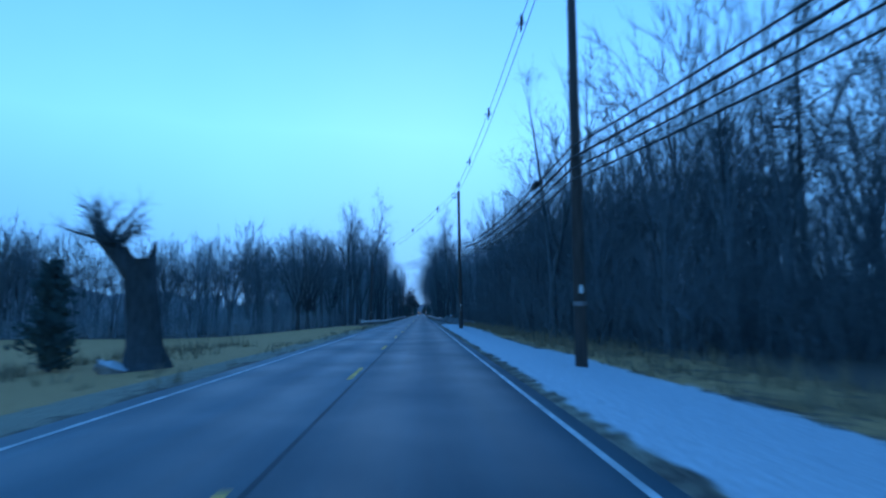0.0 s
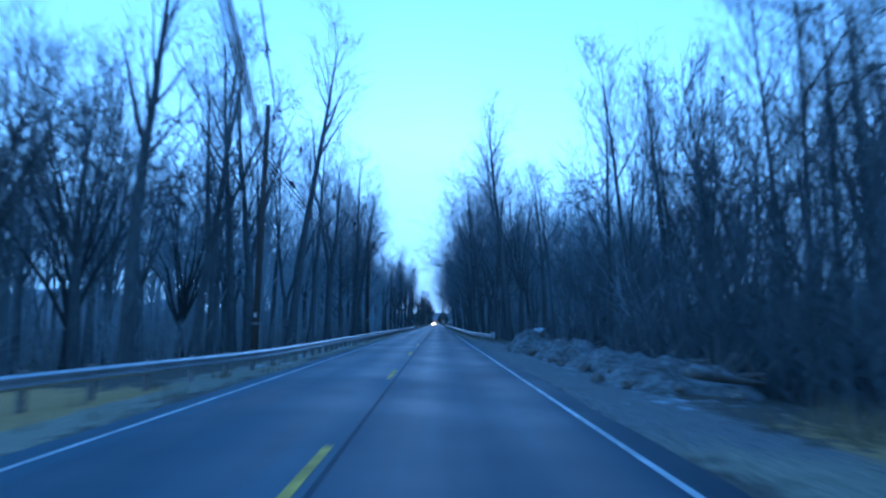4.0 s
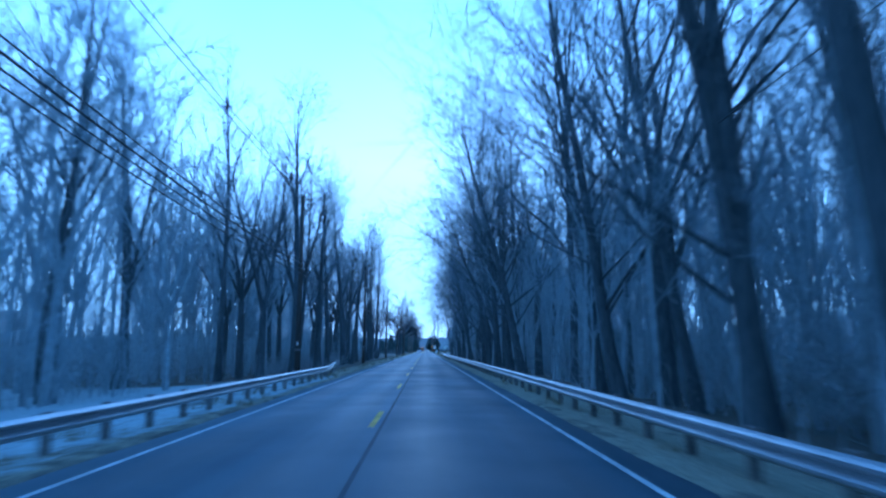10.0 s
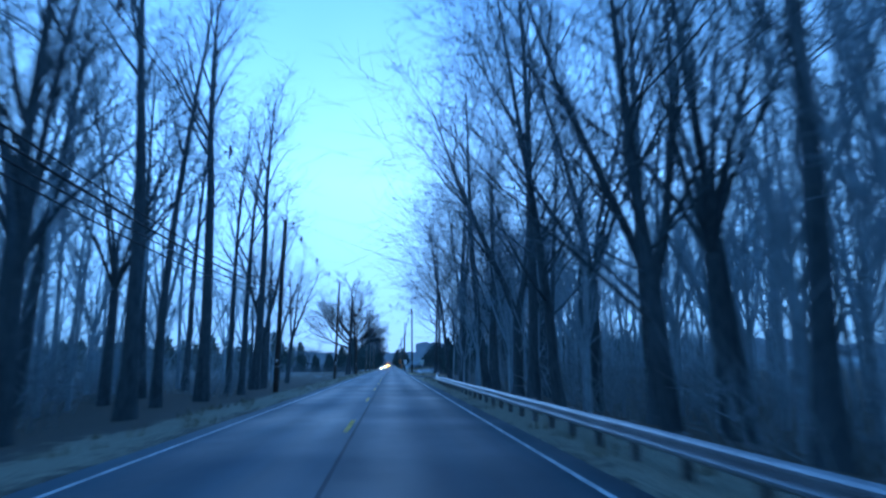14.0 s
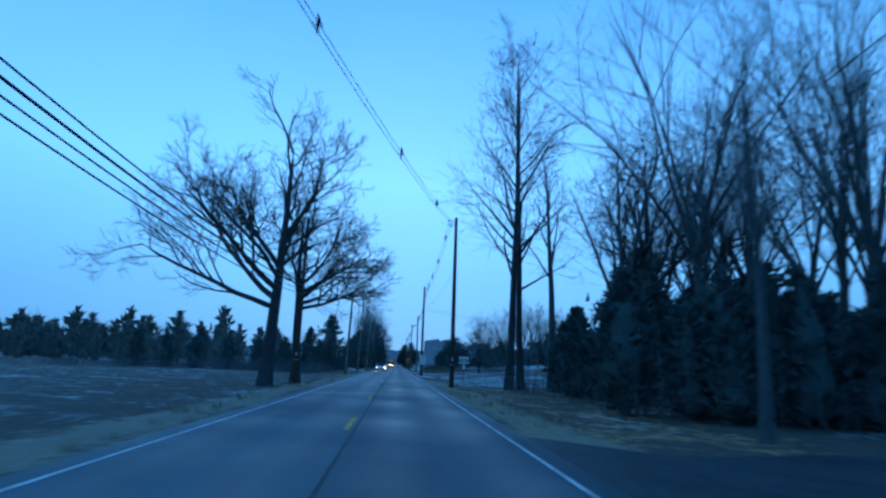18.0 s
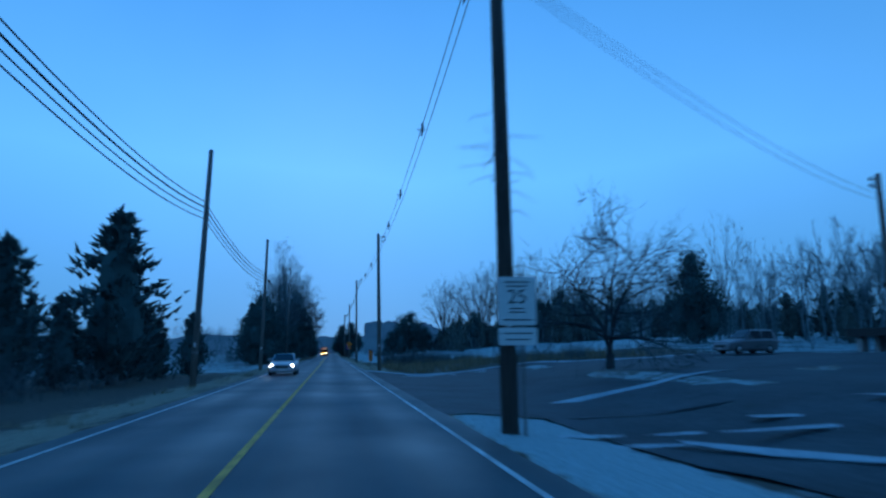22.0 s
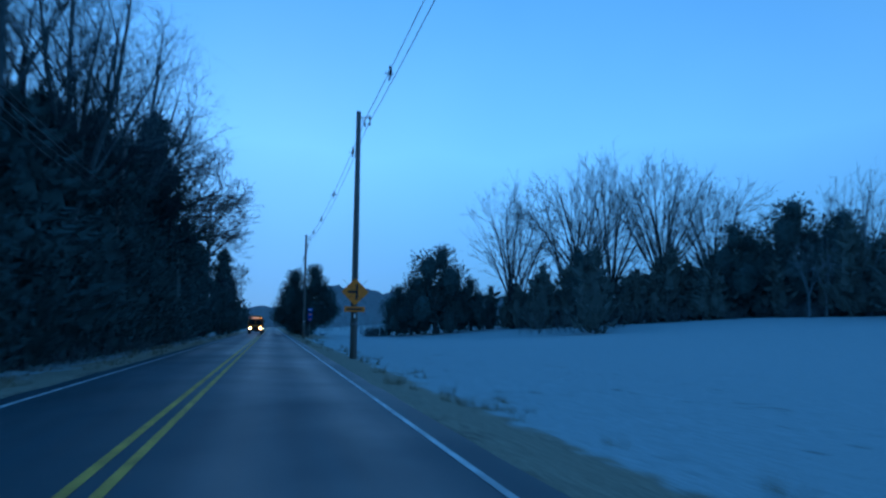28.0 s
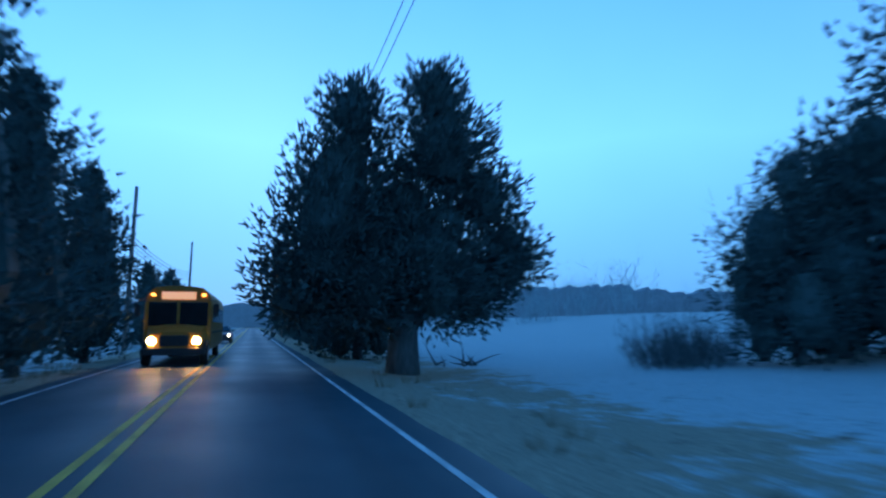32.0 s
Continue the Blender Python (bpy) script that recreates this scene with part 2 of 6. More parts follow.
def ground_material():
    m = bpy.data.materials.new("winter_ground")
    m.use_nodes = True
    n, l = m.node_tree.nodes, m.node_tree.links
    b = n["Principled BSDF"]
    b.inputs["Roughness"].default_value = 0.95
    b.inputs["Specular IOR Level"].default_value = 0.2
    co = n.new("ShaderNodeTexCoord")
    noises = []
    for s, d in ((0.35, 5), (2.5, 5), (14, 6)):
        t = n.new("ShaderNodeTexNoise")
        t.inputs["Scale"].default_value, t.inputs["Detail"].default_value = s, d
        l.new(co.outputs["Object"], t.inputs["Vector"])
        noises.append(t)

    def ramp(src, c0, c1, p0=0.35, p1=0.65):
        r = n.new("ShaderNodeValToRGB")
        r.color_ramp.elements[0].position, r.color_ramp.elements[0].color = p0, (*c0, 1)
        r.color_ramp.elements[1].position, r.color_ramp.elements[1].color = p1, (*c1, 1)
        l.new(src, r.inputs[0])
        return r.outputs[0]

    def mask(name):
        a = n.new("ShaderNodeAttribute")
        a.attribute_name = name
        s = n.new("ShaderNodeMath")
        s.operation = "ADD"
        l.new(a.outputs["Fac"], s.inputs[0])
        k = n.new("ShaderNodeMath")
        k.operation = "MULTIPLY_ADD"
        k.inputs[1].default_value, k.inputs[2].default_value = 1.1, -0.55
        l.new(noises[1].outputs["Fac"], k.inputs[0])
        l.new(k.outputs[0], s.inputs[1])
        k2 = n.new("ShaderNodeMath")
        k2.operation = "MULTIPLY_ADD"
        k2.inputs[1].default_value, k2.inputs[2].default_value = 0.9, -0.45
        l.new(noises[0].outputs["Fac"], k2.inputs[0])
        s2 = n.new("ShaderNodeMath")
        s2.operation = "ADD"
        l.new(s.outputs[0], s2.inputs[0])
        l.new(k2.outputs[0], s2.inputs[1])
        r = n.new("ShaderNodeMapRange")
        r.inputs["From Min"].default_value, r.inputs["From Max"].default_value = 0.38, 0.62
        l.new(s2.outputs[0], r.inputs["Value"])
        return r.outputs[0]

    def blend(fac, a, c):
        x = n.new("ShaderNodeMix")
        x.data_type = "RGBA"
        l.new(fac, x.inputs["Factor"])
        l.new(a, x.inputs["A"])
        l.new(c, x.inputs["B"])
        return x.outputs["Result"]

    litter = ramp(noises[2].outputs["Fac"], (0.06, 0.052, 0.042), (0.17, 0.14, 0.105))
    grass = ramp(noises[2].outputs["Fac"], (0.18, 0.155, 0.11), (0.42, 0.36, 0.25))
    frost = ramp(noises[2].outputs["Fac"], (0.31, 0.345, 0.335), (0.53, 0.58, 0.565))
    stubble = ramp(noises[2].outputs["Fac"], (0.36, 0.20, 0.075), (0.60, 0.37, 0.16))
    gravel = ramp(noises[2].outputs["Fac"], (0.12, 0.11, 0.1), (0.30, 0.28, 0.25))
    snow = ramp(noises[2].outputs["Fac"], (0.46, 0.47, 0.48), (0.68, 0.69, 0.7))
    c = blend(mask("grass"), litter, grass)
    c = blend(mask("stubble"), c, stubble)
    c = blend(mask("frost"), c, frost)
    c = blend(mask("gravel"), c, gravel)
    c = blend(mask("snow"), c, snow)
    l.new(c, b.inputs["Base Color"])
    bp = n.new("ShaderNodeBump")
    bp.inputs["Strength"].default_value, bp.inputs["Distance"].default_value = 0.8, 0.05
    l.new(noises[2].outputs["Fac"], bp.inputs["Height"])
    l.new(bp.outputs[0], b.inputs["Normal"])
    return m


GROUND = ground_material()


# ---- mesh helpers ----
def part(name, bm, material, parent=None, label=""):
    me = bpy.data.meshes.new(name)
    bm.to_mesh(me)
    bm.free()
    me.materials.append(material)
    ob = new(name, me)
    ob.parent = parent
    if label:
        tagged(ob, label)
    return ob


def mesh_part(name, verts, faces, material, parent=None, label="", smooth=False):
    me = bpy.data.meshes.new(name)
    me.from_pydata(verts, [], faces)
    me.materials.append(material)
    if smooth:
        me.polygons.foreach_set("use_smooth", [True] * len(me.polygons))
    me.update()
    ob = new(name, me)
    ob.parent = parent
    if label:
        tagged(ob, label)
    return ob


def empty(name, m, label, category, group="", kind=""):
    ob = new(name)
    ob.matrix_basis = m
    return tagged(ob, label, category, group, kind)


def box(bm, x0, x1, y0, y1, z0, z1, bevel=0.0, m=None):
    geo = bmesh.ops.create_cube(bm, size=1)
    vs = geo["verts"]
    for v in vs:
        v.co = Vector(((x0 + x1) / 2 + v.co.x * (x1 - x0), (y0 + y1) / 2 + v.co.y * (y1 - y0), (z0 + z1) / 2 + v.co.z * (z1 - z0)))
    if bevel:
        es = list({e for v in vs for e in v.link_edges})
        out = bmesh.ops.bevel(bm, geom=es, offset=bevel, segments=2, affect="EDGES", profile=0.6)
        vs = list({v for f in out["faces"] for v in f.verts} | {v for v in vs if v.is_valid})
    if m is not None:
        bmesh.ops.transform(bm, matrix=m, verts=vs)
    return vs


def boxed(name, dims, material, parent, bevel=0.0, m=None, label=""):
    bm = bmesh.new()
    box(bm, *dims, bevel=bevel, m=m)
    return part(name, bm, material, parent, label)


class Tubes:
    """Collects tapered tubes along polylines into plain vertex and face lists."""

    def __init__(self):
        self.v, self.f = [], []

    def add(self, pts, radii, sides, tip=False, cap=False):
        v, f = self.v, self.f
        last = None
        n = len(pts)
        for i, p in enumerate(pts):
            if i == 0:
                d = pts[1] - pts[0]
            elif i == n - 1:
                d = pts[-1] - pts[-2]
            else:
                d = pts[i + 1] - pts[i - 1]
            if tip and i == n - 1:
                v.append(tuple(p))
                k = len(v) - 1
                for s in range(sides):
                    f.append((last + s, last + (s + 1) % sides, k))
                return
            d = d.normalized()
            a = d.cross(Vector((0, 0, 1)) if abs(d.z) < 0.9 else Vector((1, 0, 0))).normalized()
            b = d.cross(a)
            base = len(v)
            for s in range(sides):
                w = 2 * math.pi * s / sides
                v.append(tuple(p + (a * math.cos(w) + b * math.sin(w)) * radii[i]))
            if last is not None:
                for s in range(sides):
                    f.append((last + s, last + (s + 1) % sides, base + (s + 1) % sides, base + s))
            elif cap:
                f.append(tuple(base + s for s in reversed(range(sides))))
            last = base
        if cap:
            f.append(tuple(last + s for s in range(sides)))

    def twig(self, p, q, r, roll):
        """One thin tapering twig, a single sliver turned about its length."""
        d = (q - p).normalized()
        a = d.cross(Vector((0, 0, 1)) if abs(d.z) < 0.9 else Vector((1, 0, 0))).normalized()
        a = (a * math.cos(roll) + d.cross(a) * math.sin(roll)) * r
        k = len(self.v)
        self.v += [tuple(p + a), tuple(p - a), tuple(q)]
        self.f.append((k, k + 1, k + 2))

    def ob(self, name, material, parent=None, label="", smooth=True):
        return mesh_part(name, self.v, self.f, material, parent, label, smooth)


def smooth01(a):
    a = min(1.0, max(0.0, a))
    return a * a * (3 - 2 * a)


def bandf(v, a, b, soft):
    """1 between a and b, easing to 0 over soft outside."""
    return smooth01((v - a) / soft + 1) * smooth01((b - v) / soft + 1)


# ---- the lie of the land ----
ROAD_L, ROAD_R = -3.62, 4.15


def gz(x, y):
    out = max(0.0, x - ROAD_R, ROAD_L - x)
    z = -0.03 - 0.22 * smooth01(out / 3.5)
    z += 0.10 * smooth01(out / 4) * (noise.noise(Vector((x * 0.25, y * 0.25, 0))))
    z += 0.5 * smooth01((out - 6) / 20) * noise.noise(Vector((x * 0.04, y * 0.04, 3)))
    if x < 0:
        z -= 1.9 * smooth01((out - 2) / 30) * bandf(y, -400, 120, 40)
        z -= 0.6 * smooth01((out - 2) / 12) * bandf(y, 150, 300, 40)
    else:
        z += 0.22 * bandf(out, 0.9, 4.2, 1.2) * bandf(y, -300, 84, 10)
        z -= 0.9 * smooth01((out - 3) / 8) * bandf(y, 100, 330, 30)
        z += (0.8 * smooth01((out - 4) / 9) + 0.75 * smooth01((out - 15) / 16)) * bandf(y, 460, 520, 16)
        z += 4.2 * smooth01((out - 8) / 70) * bandf(y, 545, 2000, 40)
    return z


def land():
    xs = [-2600, -1200, -600, -350, -220, -160, -120, -90, -70, -55, -45, -37, -30, -25, -21, -18, -15, -13, -11, -9.5, -8.2, -7.2, -6.4, -5.7, -5.1, -4.6, -4.2, -3.9, -3.5]
    xs += [-2, 0, 2, 4.0, 4.4, 4.7, 5.1, 5.6, 6.2, 6.9, 7.6, 8.4, 9.3, 10.3, 11.5, 13, 15, 17.5, 20, 23, 27, 32, 38, 45, 54, 65, 80, 100, 130, 180, 260, 400, 700, 1300, 2600]
    ys = [-2500, -900, -400, -200, -100, -60] + [-40 + 2.5 * i for i in range(330)] + [800, 840, 900, 1000, 1200, 1600, 2300, 3400]
    verts, att = [], {k: [] for k in ("grass", "stubble", "frost", "gravel", "snow")}
    for y in ys:
        for x in xs:
            z = gz(x, y) if ROAD_L < x < ROAD_R or abs(x) < 400 else gz(math.copysign(400, x), y)
            if ROAD_L + 0.2 < x < ROAD_R - 0.2:
                z = -0.12
            verts.append((x, y, z))
            l_out, r_out = ROAD_L - x, x - ROAD_R
            verge = smooth01(1 - abs(l_out - 1.6) / 3) if x < 0 else smooth01(1 - abs(r_out - 1.2) / 3)
            g = (0.95 if y > 540 else 0.8) * verge
            if x > 0:
                g = max(g, 0.85 * bandf(r_out, 0.2, 6.5, 2.5) * bandf(y, 666, 720, 6))
            st = fr = gr = sn = 0.0
            if x < 0:
                st = bandf(l_out, 2.4, 400, 1.0) * bandf(y, -400, 97, 6)
                fr = max(0.8 * bandf(l_out, 6, 26, 3) * bandf(y, 198, 246, 8), 0.6 * bandf(l_out, 0.9, 6, 0.6) * bandf(y, 202, 246, 6), 0.42 * bandf(l_out, 0.9, 3, 0.6) * bandf(y, 108, 202, 6))
                fr = max(fr, 0.3 * bandf(l_out, 2.5, 14, 2.5) * bandf(y, 388, 466, 6), 0.37 * bandf(l_out, 14, 500, 8) * bandf(y, 388, 466, 6), 0.55 * bandf(l_out, 3, 500, 3) * bandf(y, 522, 2500, 10), 0.3 * bandf(l_out, 22, 500, 8) * bandf(y, 470, 522, 8))
            else:
                sn = 0.95 * bandf(r_out, 0.25, 2.7 + 0.5 * math.sin(y * 0.13), 0.4) * bandf(y, -300, 80, 8)
                sn = max(sn, 0.3 * bandf(r_out, 2.0, 8, 2) * bandf(y, 96, 132, 5))
                st = max(0.62 * bandf(r_out, 3.4, 7, 2) * bandf(y, -300, 92, 8), 0.42 * bandf(r_out, 0.8, 9, 3) * bandf(y, 394, 432, 4))
                gr = 0.8 * bandf(r_out, 0.3, 2.4, 0.8) * bandf(y, 92, 142, 4)
                fr = max((0.8 + 0.14 * smooth01((r_out - 8) / 14) - 0.5 * smooth01((y - 664) / 8) * smooth01((8 - r_out) / 4)) * bandf(r_out, 1.9, 600, 0.9) * bandf(y, 566, 2500, 8), 0.28 * bandf(r_out, 2, 600, 3) * bandf(y, 398, 442, 6), 0.5 * bandf(r_out, 3.2, 600, 1.5) * bandf(y, 440, 500, 6), 0.85 * bandf(r_out, 0.4, 2.1, 0.6) * bandf(y, 464.5, 474, 1.5), 0.62 * bandf(r_out, 32, 600, 6) * bandf(y, 500, 566, 6), 0.22 * bandf(r_out, 2, 32, 3) * bandf(y, 500, 566, 6))
            for k, q in zip(("grass", "stubble", "frost", "gravel", "snow"), (g, st, fr, gr, sn)):
                att[k].append(q)
    nx = len(xs)
    faces = [(j * nx + i, j * nx + i + 1, (j + 1) * nx + i + 1, (j + 1) * nx + i) for j in range(len(ys) - 1) for i in range(nx - 1)]
    ob = mesh_part("ground", verts, faces, GROUND, smooth=True)
    for k, q in att.items():
        a = ob.data.attributes.new(k, "FLOAT", "POINT")
        a.data.foreach_set("value", q)
    return tagged(ob, "winter ground of leaf litter, dry grass, frost and old snow", "ground", kind="structure")


ground = land()


def crown(x):
    return 0.05 * (1 - (x / 4) ** 2)


def road_strip(x0, x1, y0, y1, lift, step=6.0, cols=1):
    verts, faces = [], []
    n = max(1, int((y1 - y0) / step))
    xs = [x0 + (x1 - x0) * i / cols for i in range(cols + 1)]
    for j in range(n + 1):
        y = y0 + (y1 - y0) * j / n
        for x in xs:
            verts.append((x, y, crown(x) + lift))
    w = cols + 1
    for j in range(n):
        for i in range(cols):
            faces.append((j * w + i, j * w + i + 1, (j + 1) * w + i + 1, (j + 1) * w + i))
    return verts, faces


def road():
    verts, faces = [], []
    n, y0, y1 = 560, -120.0, 1000.0
    cols = [0.0, 0.12, 0.3, 0.45, 0.55, 0.7, 0.88, 1.0]
    for j in range(n + 1):
        y = y0 + (y1 - y0) * j / n
        a = ROAD_L + 0.10 * noise.noise(Vector((0, y * 0.6, 7))) - 0.05
        b = ROAD_R + 0.10 * noise.noise(Vector((3, y * 0.6, 9)))
        verts.append((a - 0.05, y, -0.14))
        for c in cols:
            x = a + (b - a) * c
            verts.append((x, y, crown(x)))
        verts.append((b + 0.05, y, -0.14))
    w = len(cols) + 2
    for j in range(n):
        for i in range(w - 1):
            faces.append((j * w + i, j * w + i + 1, (j + 1) * w + i + 1, (j + 1) * w + i))
    ob = mesh_part("road", verts, faces, ASPHALT, smooth=True)
    tagged(ob, "straight two-lane asphalt road, damp and worn", "road", kind="structure")
    for x, y0, y1 in ((3.63, -120, 375.5), (3.63, 385.0, 1000), (-3.16, -120, 1000)):
        v, f = road_strip(x - 0.05, x + 0.05, y0, y1, 0.005, 6)
        mesh_part("edge_line", v, f, PAINT_WHITE, ob, "worn white edge line")
    v, f = road_strip(0.16, 0.225, -120, 452, 0.004, 3)
    mesh_part("seam", v, f, TAR, ob, "dark tar seam beside the centre line")
    first = None
    y = -33.1
    while y < 450:
        if first is None:
            v, f = road_strip(-0.06, 0.06, -1.52, 1.52, 0.006, 1.6)
            first = mesh_part("dash", v, f, PAINT_YELLOW, ob, "worn yellow centre dash")
            first.location.y = y
        else:
            d = first.copy()
            scene.collection.objects.link(d)
            d.location.y = y
        y += 12.19
    for x, a in ((0.04, 452), (-0.26, 548)):
        v, f = road_strip(x - 0.06, x + 0.06, a, 1000, 0.006, 6)
        mesh_part("centre_line", v, f, PAINT_YELLOW, ob, "solid yellow centre line")
    return ob


road()


# ---- trees ----
def bend(rng, p, d, length, n, wob, lift=0.0):
    """A wandering polyline from p along d."""
    pts, d = [p.copy()], d.normalized()
    step = length / n
    for _ in range(n):
        d = (d + Vector((rng.uniform(-1, 1), rng.uniform(-1, 1), rng.uniform(-0.6, 0.6))) * wob + Vector((0, 0, lift))).normalized()
        p = p + d * step
        pts.append(p.copy())
    return pts


def along(pts, a):
    f = a * (len(pts) - 1)
    i = min(int(f), len(pts) - 2)
    return pts[i].lerp(pts[i + 1], f - i), (pts[i + 1] - pts[i]).normalized()


def side_dir(rng, d, angle, az=None):
    a = d.cross(Vector((0, 0, 1)) if abs(d.z) < 0.95 else Vector((1, 0, 0))).normalized()
    b = d.cross(a)
    w = rng.uniform(0, 2 * math.pi) if az is None else az
    return d * math.cos(angle) + (a * math.cos(w) + b * math.sin(w)) * math.sin(angle)


def bare_tree(rng, height, girth, start=0.4, limbs=12, spread=0.75, reach=0.38, fork=0.0, wob=0.10, subs=6, twigs=6, fine=2, lean=0.04, thin=0.0105, leaders=0, bough=None, stout=0.55, flare=1.0, lift=0.07):
    """Trunk with limbs, and crown of branches and twigs, as two tube collections."""
    wood, crownw = Tubes(), Tubes()
    base = Vector((0, 0, -0.3))
    d = Vector((rng.uniform(-lean, lean), rng.uniform(-lean, lean), 1))
    stems = []
    if fork:
        low = bend(rng, base, d, height * fork, 4, 0.03)
        r0, r1 = girth, girth * 0.8
        wood.add(low, [r0 * 1.35] + [r0 + (r1 - r0) * i / 4 for i in range(1, 5)], 8)
        k = leaders or rng.choice((2, 2, 3))
        az = rng.uniform(0, 6.28)
        for i in range(k):
            dd = side_dir(rng, (low[-1] - low[-2]).normalized(), rng.uniform(0.14, 0.48) if leaders else rng.uniform(0.2, 0.42), az + i * 6.28 / k)
            pts = bend(rng, low[-1], dd, height * (1 - fork) * rng.uniform(0.85, 1.05), 7, wob * 0.7, 0.05)
            stems.append((pts, girth * (0.42 if leaders else 0.6), limbs // k + 2, 0.12))
        if bough:
            a, ln = math.radians(bough[0]), bough[1]
            stems.append((bend(rng, low[-1], Vector((math.cos(a), math.sin(a), bough[2])), ln, 8, 0.15, 0.0), girth * 0.42, bough[3], 0.3))
    else:
        stems.append((bend(rng, base, d, height, 10, 0.035, 0.02), girth, limbs, start))
    for pts, r, nl, st in stems:
        n = len(pts) - 1
        radii = [max(0.02, r * (1 - 0.92 * (i / n) ** 1.1)) for i in range(n + 1)]
        if not fork:
            radii[0] *= 1.4
        wood.add(pts, radii, 7, tip=True)
        for i in range(nl):
            a = st + (0.97 - st) * (i + rng.uniform(0, 0.8)) / nl
            p, dd = along(pts, min(a, 0.99))
            rr = r * (1 - 0.9 * a) * stout * rng.uniform(0.8, 1.2)
            ln = height * reach * (1.05 - 0.6 * a) * rng.uniform(0.7, 1.25)
            limb = bend(rng, p, side_dir(rng, dd, spread * (1.1 - 0.4 * a) * rng.uniform(0.7, 1.25)), ln, 5, wob, lift)
            wood.add(limb, [max(0.012, rr * (1 - 0.85 * j / 5)) for j in range(6)], 5, tip=True)
            for j in range(subs):
                b = 0.2 + 0.78 * (j + rng.random()) / subs
                q, e = along(limb, b)
                l2 = ln * 0.6 * (1.1 - 0.6 * b) * rng.uniform(0.6, 1.2)
                sub = bend(rng, q, side_dir(rng, e, flare * rng.uniform(0.5, 0.95)), l2, 2, wob * 1.5, 0.06)
                crownw.add(sub, [max(0.011, rr * 0.34 * (1 - b * 0.5) * (1 - 0.3 * k)) for k in range(3)], 3, tip=True)
                for _ in range(twigs):
                    c = rng.uniform(0.2, 1)
                    s, g = along(sub, c)
                    l3 = l2 * 0.75 * rng.uniform(0.5, 1.1)
                    tw = bend(rng, s, side_dir(rng, g, flare * rng.uniform(0.4, 0.9)), l3, 2, wob * 1.4, 0.05)
                    crownw.twig(tw[0], tw[2], thin, rng.uniform(0, 3.14))
                    for _ in range(fine):
                        s2, g2 = along(tw, rng.uniform(0.15, 1))
                        crownw.twig(s2, s2 + side_dir(rng, g2, flare * rng.uniform(0.35, 0.9)) * l3 * rng.uniform(0.45, 1.05), thin * 0.78, rng.uniform(0, 3.14))
    return wood, crownw


def crooked(rng, h, girth, lean, boughs, thin, stem=0.35):
    """An old tree: a leader and heavy boughs (height, direction, rise, length, radius) that fork again and again in short bends."""
    wood, crownw = Tubes(), Tubes()

    def grow(p, d, length, r, level, lift):
        n = (7, 6, 4, 3)[level]
        pts = bend(rng, p, d, length, n, (0.19, 0.32, 0.38, 0.38)[level], lift)
        end = (0.3, 0.35, 0.45, 0.5)[level]
        radii = [max(thin, r * (1 - (1 - end) * i / n)) for i in range(n + 1)]
        (wood if level < 2 else crownw).add(pts, radii, (7, 5, 4, 3)[level], tip=True)
        shoots(pts, length, r, level, 0.22)

    def shoots(pts, length, r, level, first):
        k = (9, 6, 5, 4)[level]
        for j in range(k):
            a = first + (1 - first) * (j + rng.uniform(0.1, 0.95)) / k
            q, e = along(pts, min(a, 0.995))
            out = side_dir(rng, e, rng.uniform(0.4, 0.95))
            ln = length * rng.uniform(0.4, 0.66) * (1.15 - 0.5 * a)
            if level < 3:
                grow(q, out, max(ln, 0.6), r * (1 - 0.6 * a) * rng.uniform(0.44, 0.62), level + 1, 0.05)
            else:
                crownw.twig(q, q + out * max(ln, 0.4), thin, rng.uniform(0, 3.14))

    trunk = bend(rng, Vector((0, 0, -0.3)), Vector((lean[0], lean[1], 1)), h * 0.84, 9, 0.045, 0.06)
    wood.add(trunk, [girth * 1.4] + [girth * (1 - 0.82 * (i / 9) ** 1.2) for i in range(1, 10)], 9, tip=True)
    shoots(trunk, h * 0.62, girth * 0.75, 0, stem)
    for z, az, rise, ln, r in boughs:
        a = math.radians(az)
        p, _ = along(trunk, z / (h * 0.84))
        grow(p, Vector((math.cos(a), math.sin(a), rise)), ln, r, 0, 0.03)
    return wood, crownw


